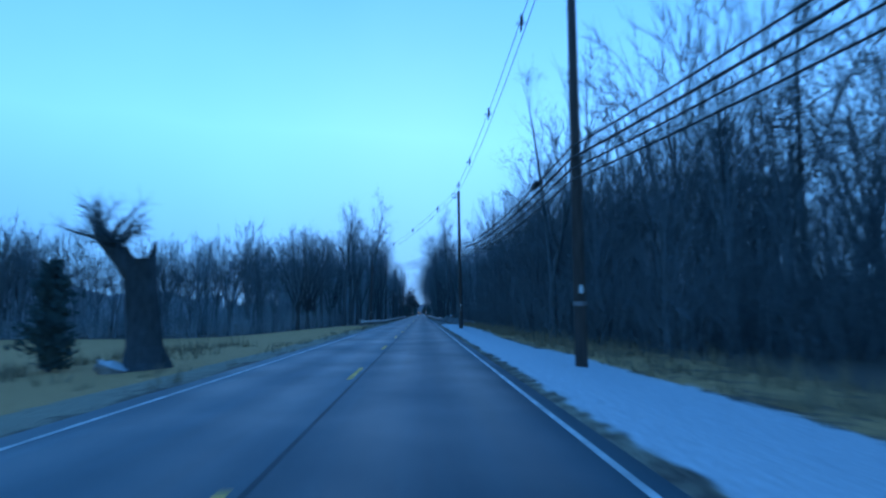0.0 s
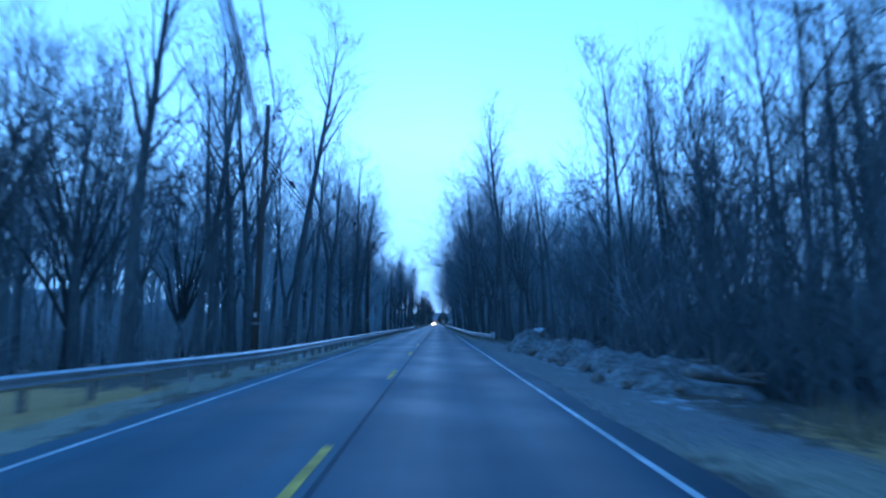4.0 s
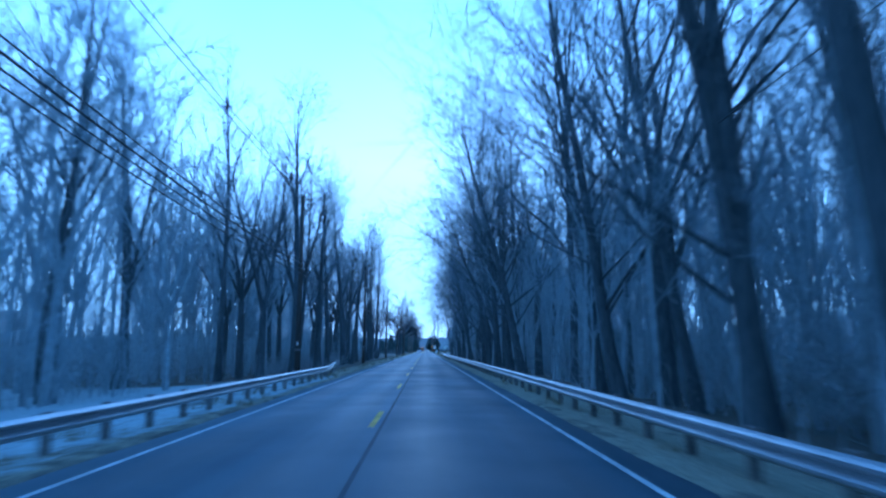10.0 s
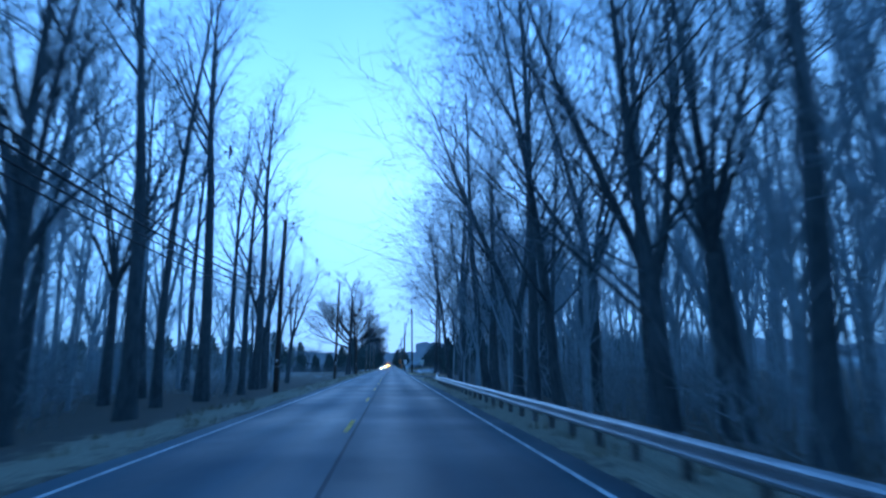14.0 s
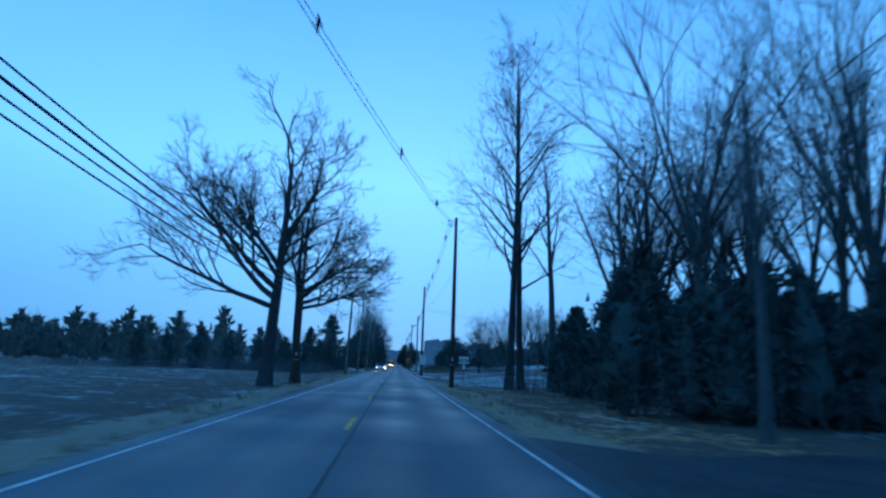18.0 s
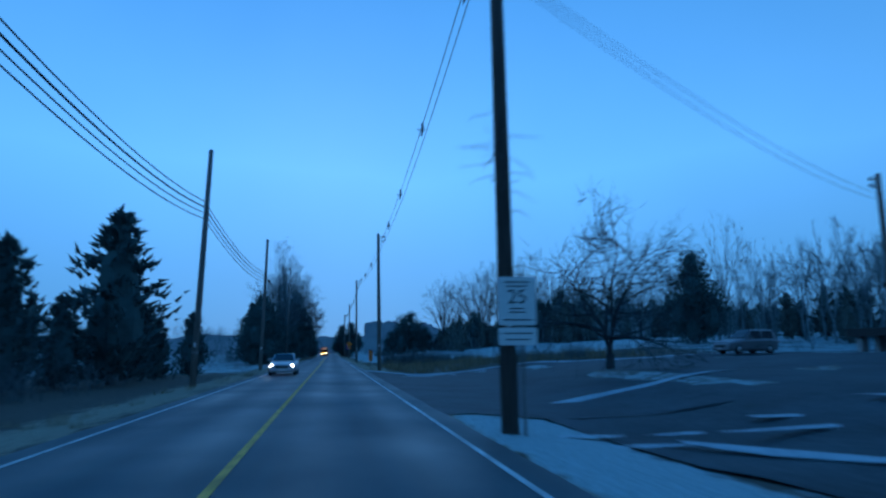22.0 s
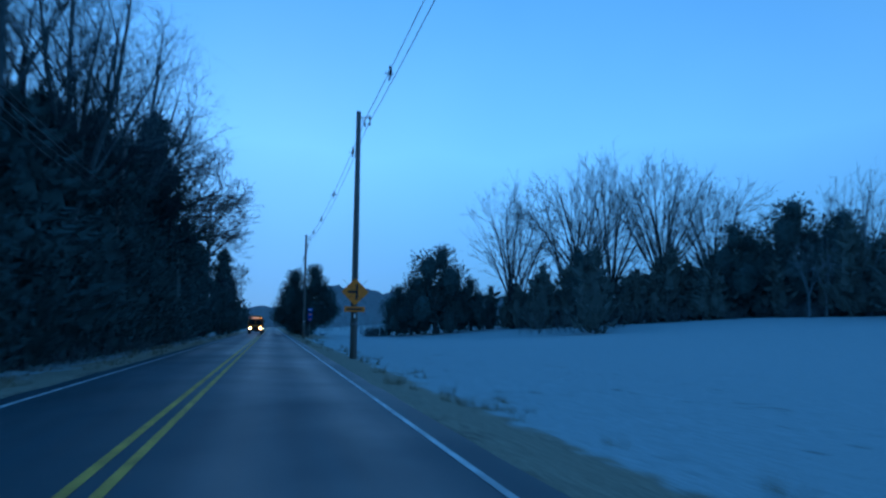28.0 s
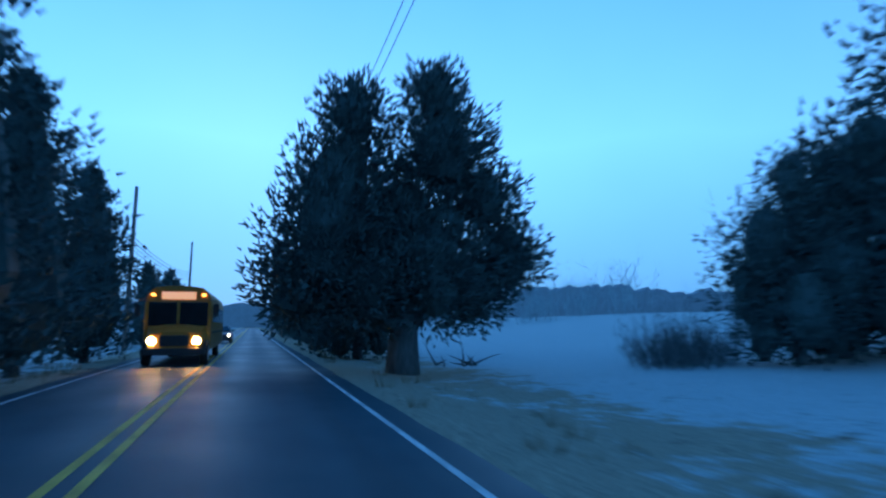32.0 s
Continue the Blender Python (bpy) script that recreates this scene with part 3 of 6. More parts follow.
def domed(rng, h, wide, fork, leaders, branches, twigs, girth, thin, fine=0):
    """A tree whose leaders fan out from a low fork and fill a rounded, uneven crown."""
    wood, crownw = Tubes(), Tubes()
    top = Vector((rng.uniform(-0.2, 0.2), rng.uniform(-0.2, 0.2), h * fork))
    wood.add([Vector((0, 0, -0.3)), top * 0.5, top], [girth * 1.3, girth, girth * 0.85], 7)
    mid = h * (fork + (1 - fork) * 0.5)
    seed = rng.uniform(0, 50)

    def shell(az, el):
        d = Vector((math.cos(az) * math.cos(el), math.sin(az) * math.cos(el), math.sin(el)))
        k = 1 + 0.22 * noise.noise(d * 1.7 + Vector((seed, 0, 0))) + rng.uniform(-0.1, 0.04)
        return Vector((0, 0, mid)) + Vector((d.x * wide * h * 0.5 * k, d.y * wide * h * 0.5 * k, d.z * (h - mid) * k))

    def sweep(p, e, rise, n):
        q = Vector((p.x + (e.x - p.x) * 0.36, p.y + (e.y - p.y) * 0.36, p.z + (e.z - p.z) * rise))
        pts = []
        for i in range(n + 1):
            u = i / n
            pts.append(p * (1 - u) ** 2 + q * 2 * u * (1 - u) + e * u * u)
        return [pts[0]] + [w + Vector((rng.uniform(-1, 1), rng.uniform(-1, 1), rng.uniform(-1, 1))) * 0.012 * h for w in pts[1:-1]] + [pts[-1]]

    stems = []
    for i in range(leaders):
        az, el = 2.4 * i + rng.uniform(-0.4, 0.4), math.asin(min(0.97, 0.12 + 0.85 * (i + 0.6) / leaders))
        pts = sweep(top, shell(az, el), 0.6, 5)
        stems.append((pts, az, el))
        r = girth * 0.42
        wood.add(pts, [r, r * 0.8, r * 0.6, r * 0.4, r * 0.22, 0.0], 5, tip=True)
    for j in range(branches):
        pts, az, el = stems[j % leaders]
        p, d = along(pts, rng.uniform(0.18, 0.8))
        e = shell(az + rng.uniform(-0.9, 0.9), max(-0.5, min(1.5, el + rng.uniform(-0.75, 0.6))))
        br = sweep(p, e, 0.6, 2)
        r = girth * 0.13
        crownw.add(br, [r, r * 0.6, 0.0], 3, tip=True)
        for _ in range(twigs):
            q, g = along(br, rng.uniform(0.3, 1) ** 0.7)
            ln = h * rng.uniform(0.04, 0.1)
            w = q + (side_dir(rng, g, rng.uniform(0.2, 0.8)) + Vector((0, 0, 0.15))) * ln
            crownw.twig(q, w, thin, rng.uniform(0, 3.14))
            for _ in range(fine):
                f0 = q.lerp(w, rng.uniform(0.2, 0.9))
                crownw.twig(f0, f0 + side_dir(rng, (w - q).normalized(), rng.uniform(0.3, 0.8)) * ln * rng.uniform(0.4, 0.8), thin * 0.75, rng.uniform(0, 3.14))
    return wood, crownw


def joined(tubes):
    wood, crownw = tubes
    n = len(wood.v)
    return np.array(wood.v + crownw.v), wood.f + [tuple(i + n for i in f) for f in crownw.f]


def tree_thing(name, tubes, label, category="tree", bark=None, group="", twig=None):
    wood, crownw = tubes
    t = empty(name, pose(0, 0, 0), label, category, group)
    wood.ob("trunk", bark or BARK, t)
    crownw.ob("crown", twig or TWIG_VEIL, t, "bare twigs")
    return t


def set_tree(proto, x, y, turn, size, tilt=0.0):
    """Moves the prototype at its first use, then copies it."""
    m = pose(x, y, gz(x, y), 0, tilt, 0) @ pose(0, 0, 0, 0, 0, turn)
    if not proto.get("set_down"):
        proto.matrix_basis = m @ Matrix.Diagonal((size, size, size, 1))
        proto["set_down"] = 1
        return proto
    c = copy_thing(proto, m)
    c.scale = (size, size, size)
    return c


rt = random.Random(11)
TALL = [tree_thing("bare_tree", bare_tree(rt, rt.uniform(19, 23), rt.uniform(0.2, 0.34), start=rt.uniform(0.38, 0.55), limbs=13, spread=0.62, reach=0.3, wob=0.1), "tall slender leafless woodland tree with ascending limbs", group="roadside trees") for _ in range(6)]
FORKED = [tree_thing("forked_tree", bare_tree(rt, rt.uniform(18, 21), rt.uniform(0.26, 0.36), limbs=15, spread=0.6, reach=0.3, fork=rt.uniform(0.2, 0.4), wob=0.11), "leafless tree whose trunk forks into rising limbs", group="roadside trees") for _ in range(4)]
ROUND = [tree_thing("round_crowned_tree", domed(rt, 15, rt.uniform(0.7, 0.9), 0.14, 9, 64, 12, 0.3, 0.014, 2), "leafless tree with a broad fan of fine branches", bark=BARK_DARK, group="field trees", twig=TWIG) for _ in range(3)]
LACE = [tree_thing("broad_crowned_tree", domed(rt, rt.uniform(19, 22), rt.uniform(0.66, 0.84), rt.uniform(0.24, 0.34), 8, 70, 11, 0.3, 0.0125, 2), "leafless roadside tree with a broad rounded crown of fine twigs", group="roadside trees", twig=TWIG_VEIL) for _ in range(3)]
SPREADING = [tree_thing("spreading_tree", bare_tree(rt, rt.uniform(19, 22), rt.uniform(0.24, 0.32), start=rt.uniform(0.14, 0.2), limbs=34, spread=0.95, reach=0.46, wob=0.15, subs=7, twigs=6, fine=2, thin=0.0105, stout=0.3), "leafless roadside tree with long boughs arching over the road", group="roadside trees") for _ in range(3)]
old = random.Random(77)
OAKS = [tree_thing("oak_tree", crooked(old, *shape), "old leafless oak with crooked spreading limbs beside the road", bark=BARK_DARK, group="oaks", twig=BARK_DARK) for shape in (
    (19.5, 0.44, (0.0, 0.02), ((5.3, 185, 0.25, 9.2, 0.19), (5.9, 150, 0.42, 9.4, 0.21), (6.5, 200, 0.62, 9.2, 0.21), (7.3, 250, 0.7, 6.5, 0.16), (7.9, 170, 1.0, 8.0, 0.18), (8.6, 80, 0.7, 6.0, 0.15), (9.4, 20, 1.5, 7.5, 0.16)), 0.012, 0.45),
    (14.5, 0.36, (0.0, 0.02), ((5.6, 10, 0.3, 5.6, 0.14), (6.2, 310, 0.45, 5.4, 0.15), (6.7, 350, 0.7, 6.4, 0.16), (7.3, 50, 0.7, 6.2, 0.15), (7.9, 120, 0.8, 4.5, 0.12), (6.0, 72, 0.22, 8.0, 0.16)), 0.011, 0.48))]
WAVY = tree_thing("wavy_limbed_tree", crooked(old, 27, 0.42, (0.0, 0.0), ((8.0, 345, 0.05, 5.5, 0.13), (9.0, 190, 0.8, 7.0, 0.15), (10.5, 150, 1.3, 8.5, 0.18), (12.0, 20, 1.2, 6.5, 0.15), (13.5, 260, 1.2, 6.0, 0.14)), 0.015, 0.42), "tall leafless tree with wavy rising limbs over the cedars", bark=BARK_DARK, twig=TWIG)
TWINS = tree_thing("twin_trunk_tree", bare_tree(rt, 19, 0.21, start=0.3, limbs=22, spread=0.95, reach=0.26, wob=0.14), "tall leafless tree with short side branches", bark=BARK_DARK, group="twin trees", twig=TWIG)
APPLE = tree_thing("apple_tree", bare_tree(rt, 5.4, 0.19, limbs=34, spread=1.3, reach=0.7, fork=0.16, wob=0.36, subs=8, twigs=5, fine=1, thin=0.01, leaders=4, stout=0.75, lift=-0.02), "small crooked leafless fruit tree in the frosted yard", bark=BARK_DARK, twig=BARK_DARK)


# low trees for the depth of the woods, joined into masses
def low_tree(rng, fan=False):
    """A cheap tree of one stem, or of several rising leaders, with a rounded veil of fine twigs."""
    t = Tubes()
    h = rng.uniform(17, 22)
    up = Vector((rng.uniform(-0.06, 0.06), rng.uniform(-0.06, 0.06), 1))
    if fan:
        low = bend(rng, Vector((0, 0, -0.3)), up, h * 0.26, 2, 0.03)
        t.add(low, [0.24, 0.19, 0.17], 4)
        az = rng.uniform(0, 6.28)
        stems = [(bend(rng, low[-1], side_dir(rng, up.normalized(), rng.uniform(0.12, 0.5), az + 1.26 * i), h * rng.uniform(0.62, 0.72), 3, 0.05, 0.03), 0.1, 5, 0.3, 0.22) for i in range(5)]
    else:
        stems = [(bend(rng, Vector((0, 0, -0.3)), up, h, 3, 0.03), rng.uniform(0.14, 0.24), 13, 0.26, 0.3)]
    for stem, r, limbs, start, reach in stems:
        t.add(stem, [r, r * 0.8, r * 0.45, 0], 4, tip=True)
        for i in range(limbs):
            a = start + (0.98 - start) * (i + rng.random()) / limbs
            p, d = along(stem, min(0.99, a))
            ln = h * reach * (1.15 - 0.65 * a) * rng.uniform(0.7, 1.25)
            limb = bend(rng, p, side_dir(rng, d, rng.uniform(0.4, 0.85)), ln, 2, 0.14, 0.1)
            t.add(limb, [r * 0.32, r * 0.2, 0], 3, tip=True)
            for _ in range(17 if fan else 25):
                q, g = along(limb, rng.uniform(0.1, 1))
                t.twig(q, q + side_dir(rng, g, rng.uniform(0.3, 0.95)) * ln * rng.uniform(0.2, 0.7), rng.uniform(0.016, 0.027), rng.uniform(0, 3.14))
    return np.array(t.v), t.f


LOW = [low_tree(rt, k % 2 == 1) for k in range(6)]
DOMES = [joined(domed(rt, rt.uniform(16, 20), rt.uniform(0.5, 0.72), rt.uniform(0.16, 0.3), 5, 30, 14, 0.24, 0.024)) for _ in range(5)]


def mass(name, spots, rng, protos, material, label, category, sink=0.0):
    verts, faces, base = [], [], 0
    for x, y, s in spots:
        v, f = rng.choice(protos)
        a = rng.uniform(0, 6.28)
        c, sn = math.cos(a) * s, math.sin(a) * s
        hgt = s * rng.uniform(0.85, 1.15)
        q = np.empty_like(v)
        q[:, 0] = v[:, 0] * c - v[:, 1] * sn + x
        q[:, 1] = v[:, 0] * sn + v[:, 1] * c + y
        q[:, 2] = v[:, 2] * hgt + gz(x, y) - sink
        verts.append(q)
        faces += [tuple(i + base for i in g) for g in f]
        base += len(v)
    ob = mesh_part(name, np.concatenate(verts).tolist(), faces, material)
    return tagged(ob, label, category, kind="stuff")


def shrub(rng, h, w, stems, twigs=5, r=0.02):
    t = Tubes()
    for _ in range(stems):
        a, q = rng.uniform(0, 6.28), w * 0.4 * math.sqrt(rng.random())
        p = Vector((q * math.cos(a), q * math.sin(a), -0.1))
        d = Vector((math.cos(a) * rng.uniform(-0.1, 0.5), math.sin(a) * rng.uniform(-0.1, 0.5), 1))
        pts = bend(rng, p, d, h * rng.uniform(0.35, 1.3), 2, 0.16, -0.02)
        t.add(pts, [r, r * 0.7, 0], 3, tip=True)
        for _ in range(twigs):
            s, g = along(pts, rng.uniform(0.15, 0.95))
            t.twig(s, s + side_dir(rng, g, rng.uniform(0.4, 1.1)) * h * rng.uniform(0.12, 0.4), r * 0.7, rng.uniform(0, 3.14))
    return np.array(t.v), t.f


SHRUBS = [shrub(rt, 2.6, 2.8, 12, 9, 0.018) for _ in range(4)]
SAPLINGS = [shrub(rt, 8.5, 3.8, 11, 13, 0.028) for _ in range(5)]


def tussock(rng):
    t = Tubes()
    for _ in range(18):
        a, q = rng.uniform(0, 6.28), 0.3 * math.sqrt(rng.random())
        p = Vector((q * math.cos(a), q * math.sin(a), -0.05))
        t.twig(p, p + Vector((math.cos(a) * rng.uniform(-0.05, 0.25), math.sin(a) * rng.uniform(-0.05, 0.25), rng.uniform(0.2, 0.55))), 0.018, rng.uniform(0, 3.14))
    return np.array(t.v), t.f


TUSSOCKS = [tussock(rt) for _ in range(4)]


# ---- cedars ----
def spray(rng, v, f, c, out, s):
    """One small tuft of scale leaves."""
    up = side_dir(rng, (out + Vector((0, 0, rng.uniform(0.1, 0.9)))).normalized(), rng.uniform(0, 0.7))
    x = side_dir(rng, up, 1.57)
    y = up.cross(x)
    k = len(v)
    for q in (c - up * s * 0.5 + x * s * 0.42, c - up * s * 0.5 - x * s * 0.2 + y * s * 0.36, c - up * s * 0.5 - x * s * 0.2 - y * s * 0.36, c + up * s * 1.4):
        v.append(tuple(q))
    f += [(k, k + 1, k + 3), (k + 1, k + 2, k + 3), (k + 2, k, k + 3)]


def cedar(rng, h, w, sprays, trunk=0.16, skirt=0.04, big=1.0):
    """Eastern red cedar: trunk and a ragged ovoid crown of many small sprays on drooping boughs."""
    wood, leaf = Tubes(), Tubes()
    stem = bend(rng, Vector((0, 0, -0.2)), Vector((0, 0, 1)), h * 0.97, 6, 0.03)
    wood.add(stem, [trunk * (1.3 - 1.1 * i / 6) for i in range(7)], 7, tip=True)
    boughs = []
    nb = max(14, int(h * 5))
    for i in range(nb):
        u = (i + rng.random()) / nb
        z = h * (skirt + (0.97 - skirt) * u)
        env = min(1.0, (u + 0.06) * 5) ** 0.6 * max(0.0, 1 - u) ** 0.62
        rr = max(0.25, w * 0.5 * env * rng.uniform(0.65, 1.25))
        a = i * 2.4 + rng.uniform(-0.5, 0.5)
        p = along(stem, min(0.99, z / h))[0]
        q = p + Vector((math.cos(a) * rr, math.sin(a) * rr, rr * rng.uniform(0.15, 0.6)))
        boughs.append((p, q, rr))
        wood.add([p, q], [0.04, 0], 3, tip=True)
    for i in range(sprays):
        p, q, rr = rng.choice(boughs)
        a = rng.random() ** 0.6
        s = 0.25 + 0.20 * rr
        c = p.lerp(q, a) + Vector((rng.gauss(0, s * 0.5), rng.gauss(0, s * 0.5), rng.gauss(0, s * 0.38)))
        if c.z < 0.15:
            c.z = rng.uniform(0.15, 0.5)
        spray(rng, leaf.v, leaf.f, c, (q - p).normalized(), rng.uniform(0.13, 0.28) * big)
    core = []
    for j in range(7):
        u = j / 6
        env = min(1.0, (u + 0.06) * 5) ** 0.6 * max(0.02, 1 - u) ** 0.62
        core.append(w * 0.27 * env * rng.uniform(0.85, 1.1))
    leaf.add([along(stem, min(0.97, skirt + 0.06 + 0.86 * j / 6))[0] + Vector((rng.uniform(-0.1, 0.1), rng.uniform(-0.1, 0.1), 0)) for j in range(7)], core, 7, cap=True)
    for i in range(10):
        spray(rng, leaf.v, leaf.f, stem[-1] + Vector((rng.gauss(0, 0.08), rng.gauss(0, 0.08), rng.uniform(-0.6, 0.2))), Vector((0, 0, 1)), 0.25)
    return wood, leaf


def broad_cedar(rng, blobs, sprays, trunk, fine=1.0):
    """An old cedar with several rounded crowns: blobs are (x, y, z, radius)."""
    wood, leaf = Tubes(), Tubes()
    top = max(b[2] for b in blobs)
    stem = bend(rng, Vector((0, 0, -0.3)), Vector((0, 0, 1)), top * 0.6, 4, 0.04)
    wood.add(stem, [trunk * 1.25, trunk, trunk * 0.85, trunk * 0.7, trunk * 0.5], 9, cap=True)
    for bx, by, bz, br in blobs:
        p = along(stem, min(0.95, max(0.3, bz / top * 0.8)))[0]
        wood.add([p, Vector((bx, by, bz)).lerp(p, 0.4) + Vector((0, 0, 0.1)), Vector((bx, by, bz + br * 0.4))], [trunk * 0.35, trunk * 0.22, 0], 5, tip=True)
    weights = [b[3] ** 2 for b in blobs]
    for bx, by, bz, br in blobs:
        zs = (-0.66, -0.45, -0.1, 0.3, 0.58, 0.7)
        leaf.add([Vector((bx + rng.uniform(-0.1, 0.1) * br, by + rng.uniform(-0.1, 0.1) * br, bz + q * br)) for q in zs], [br * (0.66 if fine > 0.6 else 0.72) * math.sqrt(max(0.01, 0.5 - q * q)) * rng.uniform(0.8, 1.1) for q in zs], 9, cap=True)
    for i in range(sprays):
        bx, by, bz, br = rng.choices(blobs, weights)[0]
        d = Vector((rng.gauss(0, 1), rng.gauss(0, 1), rng.gauss(0.15, 1))).normalized()
        k = 1 + 0.38 * noise.noise(d * 2.2 + Vector((bx, bz, by))) + 0.22 * noise.noise(d * 5 + Vector((bz, bx, 1)))
        r = br * k * (1 - 0.55 * rng.random() ** 1.5)
        spray(rng, leaf.v, leaf.f, Vector((bx, by, bz)) + d * r, d, rng.uniform(0.14, 0.3) * fine)
    return wood, leaf


def cedar_thing(tubes, label, group="cedars", name="cedar_tree"):
    t = empty(name, pose(0, 0, 0), label, "tree", group)
    tubes[0].ob("trunk", BARK, t)
    tubes[1].ob("crown", CEDAR, t, "dense dark green sprays", smooth=False)
    return t


CEDARS = [cedar_thing(cedar(rt, h, w, 1500, big=g * 0.95), "dark green cedar with a pointed ragged crown") for h, w, g in ((8, 4.6, 1.25), (9, 5.6, 1.35), (7, 4.0, 1.2))]
BROAD = [cedar_thing(broad_cedar(rt, bl, 5600, 0.3, 0.74), "broad dark cedar with a rounded uneven crown") for bl in ([(0, 0, 8.6, 1.7), (0.8, 0.4, 6.6, 2.4), (-1.2, -0.5, 5.6, 2.5), (1.6, -0.8, 4.2, 2.3), (-1.8, 0.9, 3.4, 2.2), (0.4, 1.4, 3, 2.4), (0.2, -1.6, 2.6, 2.2), (1.4, 0.6, 1.5, 1.7), (-1.5, -0.6, 1.4, 1.7)], [(-0.6, 0, 8.2, 1.6), (1.0, 0.5, 7.0, 2.0), (-1.5, 0.4, 5.6, 2.3), (1.8, -0.6, 4.6, 2.2), (0, -1.2, 3.6, 2.5), (-2.2, -0.4, 2.9, 1.9), (1.6, 1.3, 2.7, 2.0), (1.2, -0.9, 1.4, 1.7), (-1.4, 0.7, 1.4, 1.7)])]
LANDMARK = cedar_thing(broad_cedar(rt, [(-1.7, 0, 8.7, 1.4), (-2.1, 0.4, 6.4, 2.1), (-2.6, -0.2, 4.2, 2.2), (-3.6, 0.3, 2.9, 1.5), (1.1, 0, 9.6, 1.3), (1.3, -0.3, 7.5, 2.0), (2.9, 0.2, 6.0, 1.6), (0.2, 0.6, 5.0, 2.3), (3.7, -0.2, 4.0, 1.5), (2.6, 0.5, 2.9, 1.6), (0.8, -0.6, 3.4, 2.2), (-1.2, -0.4, 2.9, 1.8)], 22000, 0.5, 0.57), "old double-crowned cedar standing on the frosted verge", group="")
NEARCEDAR = [cedar_thing(cedar(rt, h, w, 5200, big=0.56), "dark green roadside cedar with a dense ragged crown") for h, w in ((9, 5.4), (8.4, 5.0))]
LOWCEDAR = [(lambda w: (np.array(w.v), w.f))(cedar(rt, 8, 5.2, 160, big=2.8)[1]) for _ in range(3)]
HEDGECEDAR = [(lambda w: (np.array(w.v), w.f))(cedar(rt, 8, 4.4, 620, big=1.3)[1]) for _ in range(3)]

# roadside trees, walked along each side with a steady random scatter
wr = random.Random(5)


def scatter(y0, y1, step, x0, x1, protos, lo=0.85, hi=1.15, lean=3.0):
    y = y0
    while y < y1:
        x = wr.uniform(x0, x1)
        set_tree(wr.choice(protos), x, y + wr.uniform(-0.3, 0.3) * step, wr.uniform(0, 360), wr.uniform(lo, hi), (-1 if x > 0 else 1) * wr.uniform(-1, lean))
        y += step


ALLT = TALL + FORKED
scatter(128, 196, 6.4, -11.5, -8.4, ALLT, 0.9, 1.15, 4)
scatter(252, 345, 5.0, -11.5, -8.4, ALLT, 0.85, 1.1, 4)
scatter(108, 130, 5.5, -13, -9.5, ALLT, 0.85, 1.05, 3)
scatter(126, 196, 11, -18, -12, ALLT)
scatter(118, 196, 22, -18, -13.5, LACE, 0.75, 0.9, 1)
scatter(196, 252, 4.2, -22, -15, ALLT)
scatter(252, 345, 11, -18, -12, ALLT)
scatter(256, 340, 12, -17, -12.5, LACE, 0.75, 0.95, 1)
scatter(150, 372, 9.0, 7.8, 10.8, ALLT, 0.95, 1.2, 5)
scatter(156, 372, 15, 10.0, 13.0, LACE, 0.85, 1.05, 3)
scatter(150, 372, 8.5, 11, 17, ALLT, 0.9, 1.15, 4)
scatter(10, 122, 3.6, 17.5, 24, ALLT, 0.72, 0.92)
scatter(62, 126, 4.5, 12.5, 16.5, ALLT, 0.65, 0.9)
scatter(100, 128, 9.0, -22, -14, ROUND, 0.95, 1.1)
scatter(346, 373, 5.5, -14, -9.2, ALLT, 0.6, 0.85, 4)
# boughs that arch over the carriageway
scatter(152, 372, 14, 7.0, 8.2, SPREADING, 0.85, 1.1, 10)
scatter(158, 196, 15, -11, -9.5, SPREADING, 0.8, 0.95, 2)
set_tree(FORKED[1], 10.9, 43.4, 40, 1.02)
set_tree(ROUND[0], 20.5, 146, 10, 1.5)
set_tree(ROUND[2], 26, 134, 70, 1.4)
set_tree(ROUND[1], 24, 120, 170, 1.2)
set_tree(FORKED[1], 8.4, 205, 60, 1.1, -6)
set_tree(FORKED[3], 8.2, 217.5, 210, 1.05, -4)
set_tree(FORKED[2], 8.0, 276, 320, 1.1, -8)
set_tree(FORKED[0], 5.9, 160.5, 200, 0.95)
set_tree(FORKED[2], 9.8, 163, 100, 0.9)

deep = random.Random(8)


def spots(n, x0, x1, y0, y1, lo=0.85, hi=1.1):
    return [(deep.uniform(x0, x1), deep.uniform(y0, y1), deep.uniform(lo, hi)) for _ in range(n)]


# deep rows and their saplings carry the haze in their twig colour
mass("woods", spots(200, -60, -14, 128, 348, 0.9, 1.15) + spots(150, -34, -13, 128, 348, 0.7, 1.0) + spots(45, -48, -12, 338, 386, 0.5, 0.8), deep, LOW, TWIG_HAZE, "deep leafless woods on the far side of the ditch", "woods")
mass("woods", spots(120, 15, 55, 150, 250, 0.9, 1.15) + spots(120, 15, 55, 250, 380, 0.9, 1.15) + spots(36, 10.5, 22, 236, 320, 0.8, 1.05) + spots(24, 11, 20, 195, 240, 0.8, 1.05) + spots(60, 10.5, 30, 148, 250, 0.7, 1.05) + spots(60, 10.5, 30, 240, 380, 0.65, 1.0) + spots(30, 7.2, 9.5, 205, 372, 0.4, 0.65), deep, LOW, TWIG_HAZE, "deep dark leafless woods beside the road", "woods")
mass("saplings", spots(300, -60, -14, 112, 346, 0.4, 1.1) + spots(70, -60, -16, 296, 400, 0.35, 0.75), deep, SAPLINGS, TWIG_HAZE, "thicket of thin leafless saplings in the woods", "saplings")
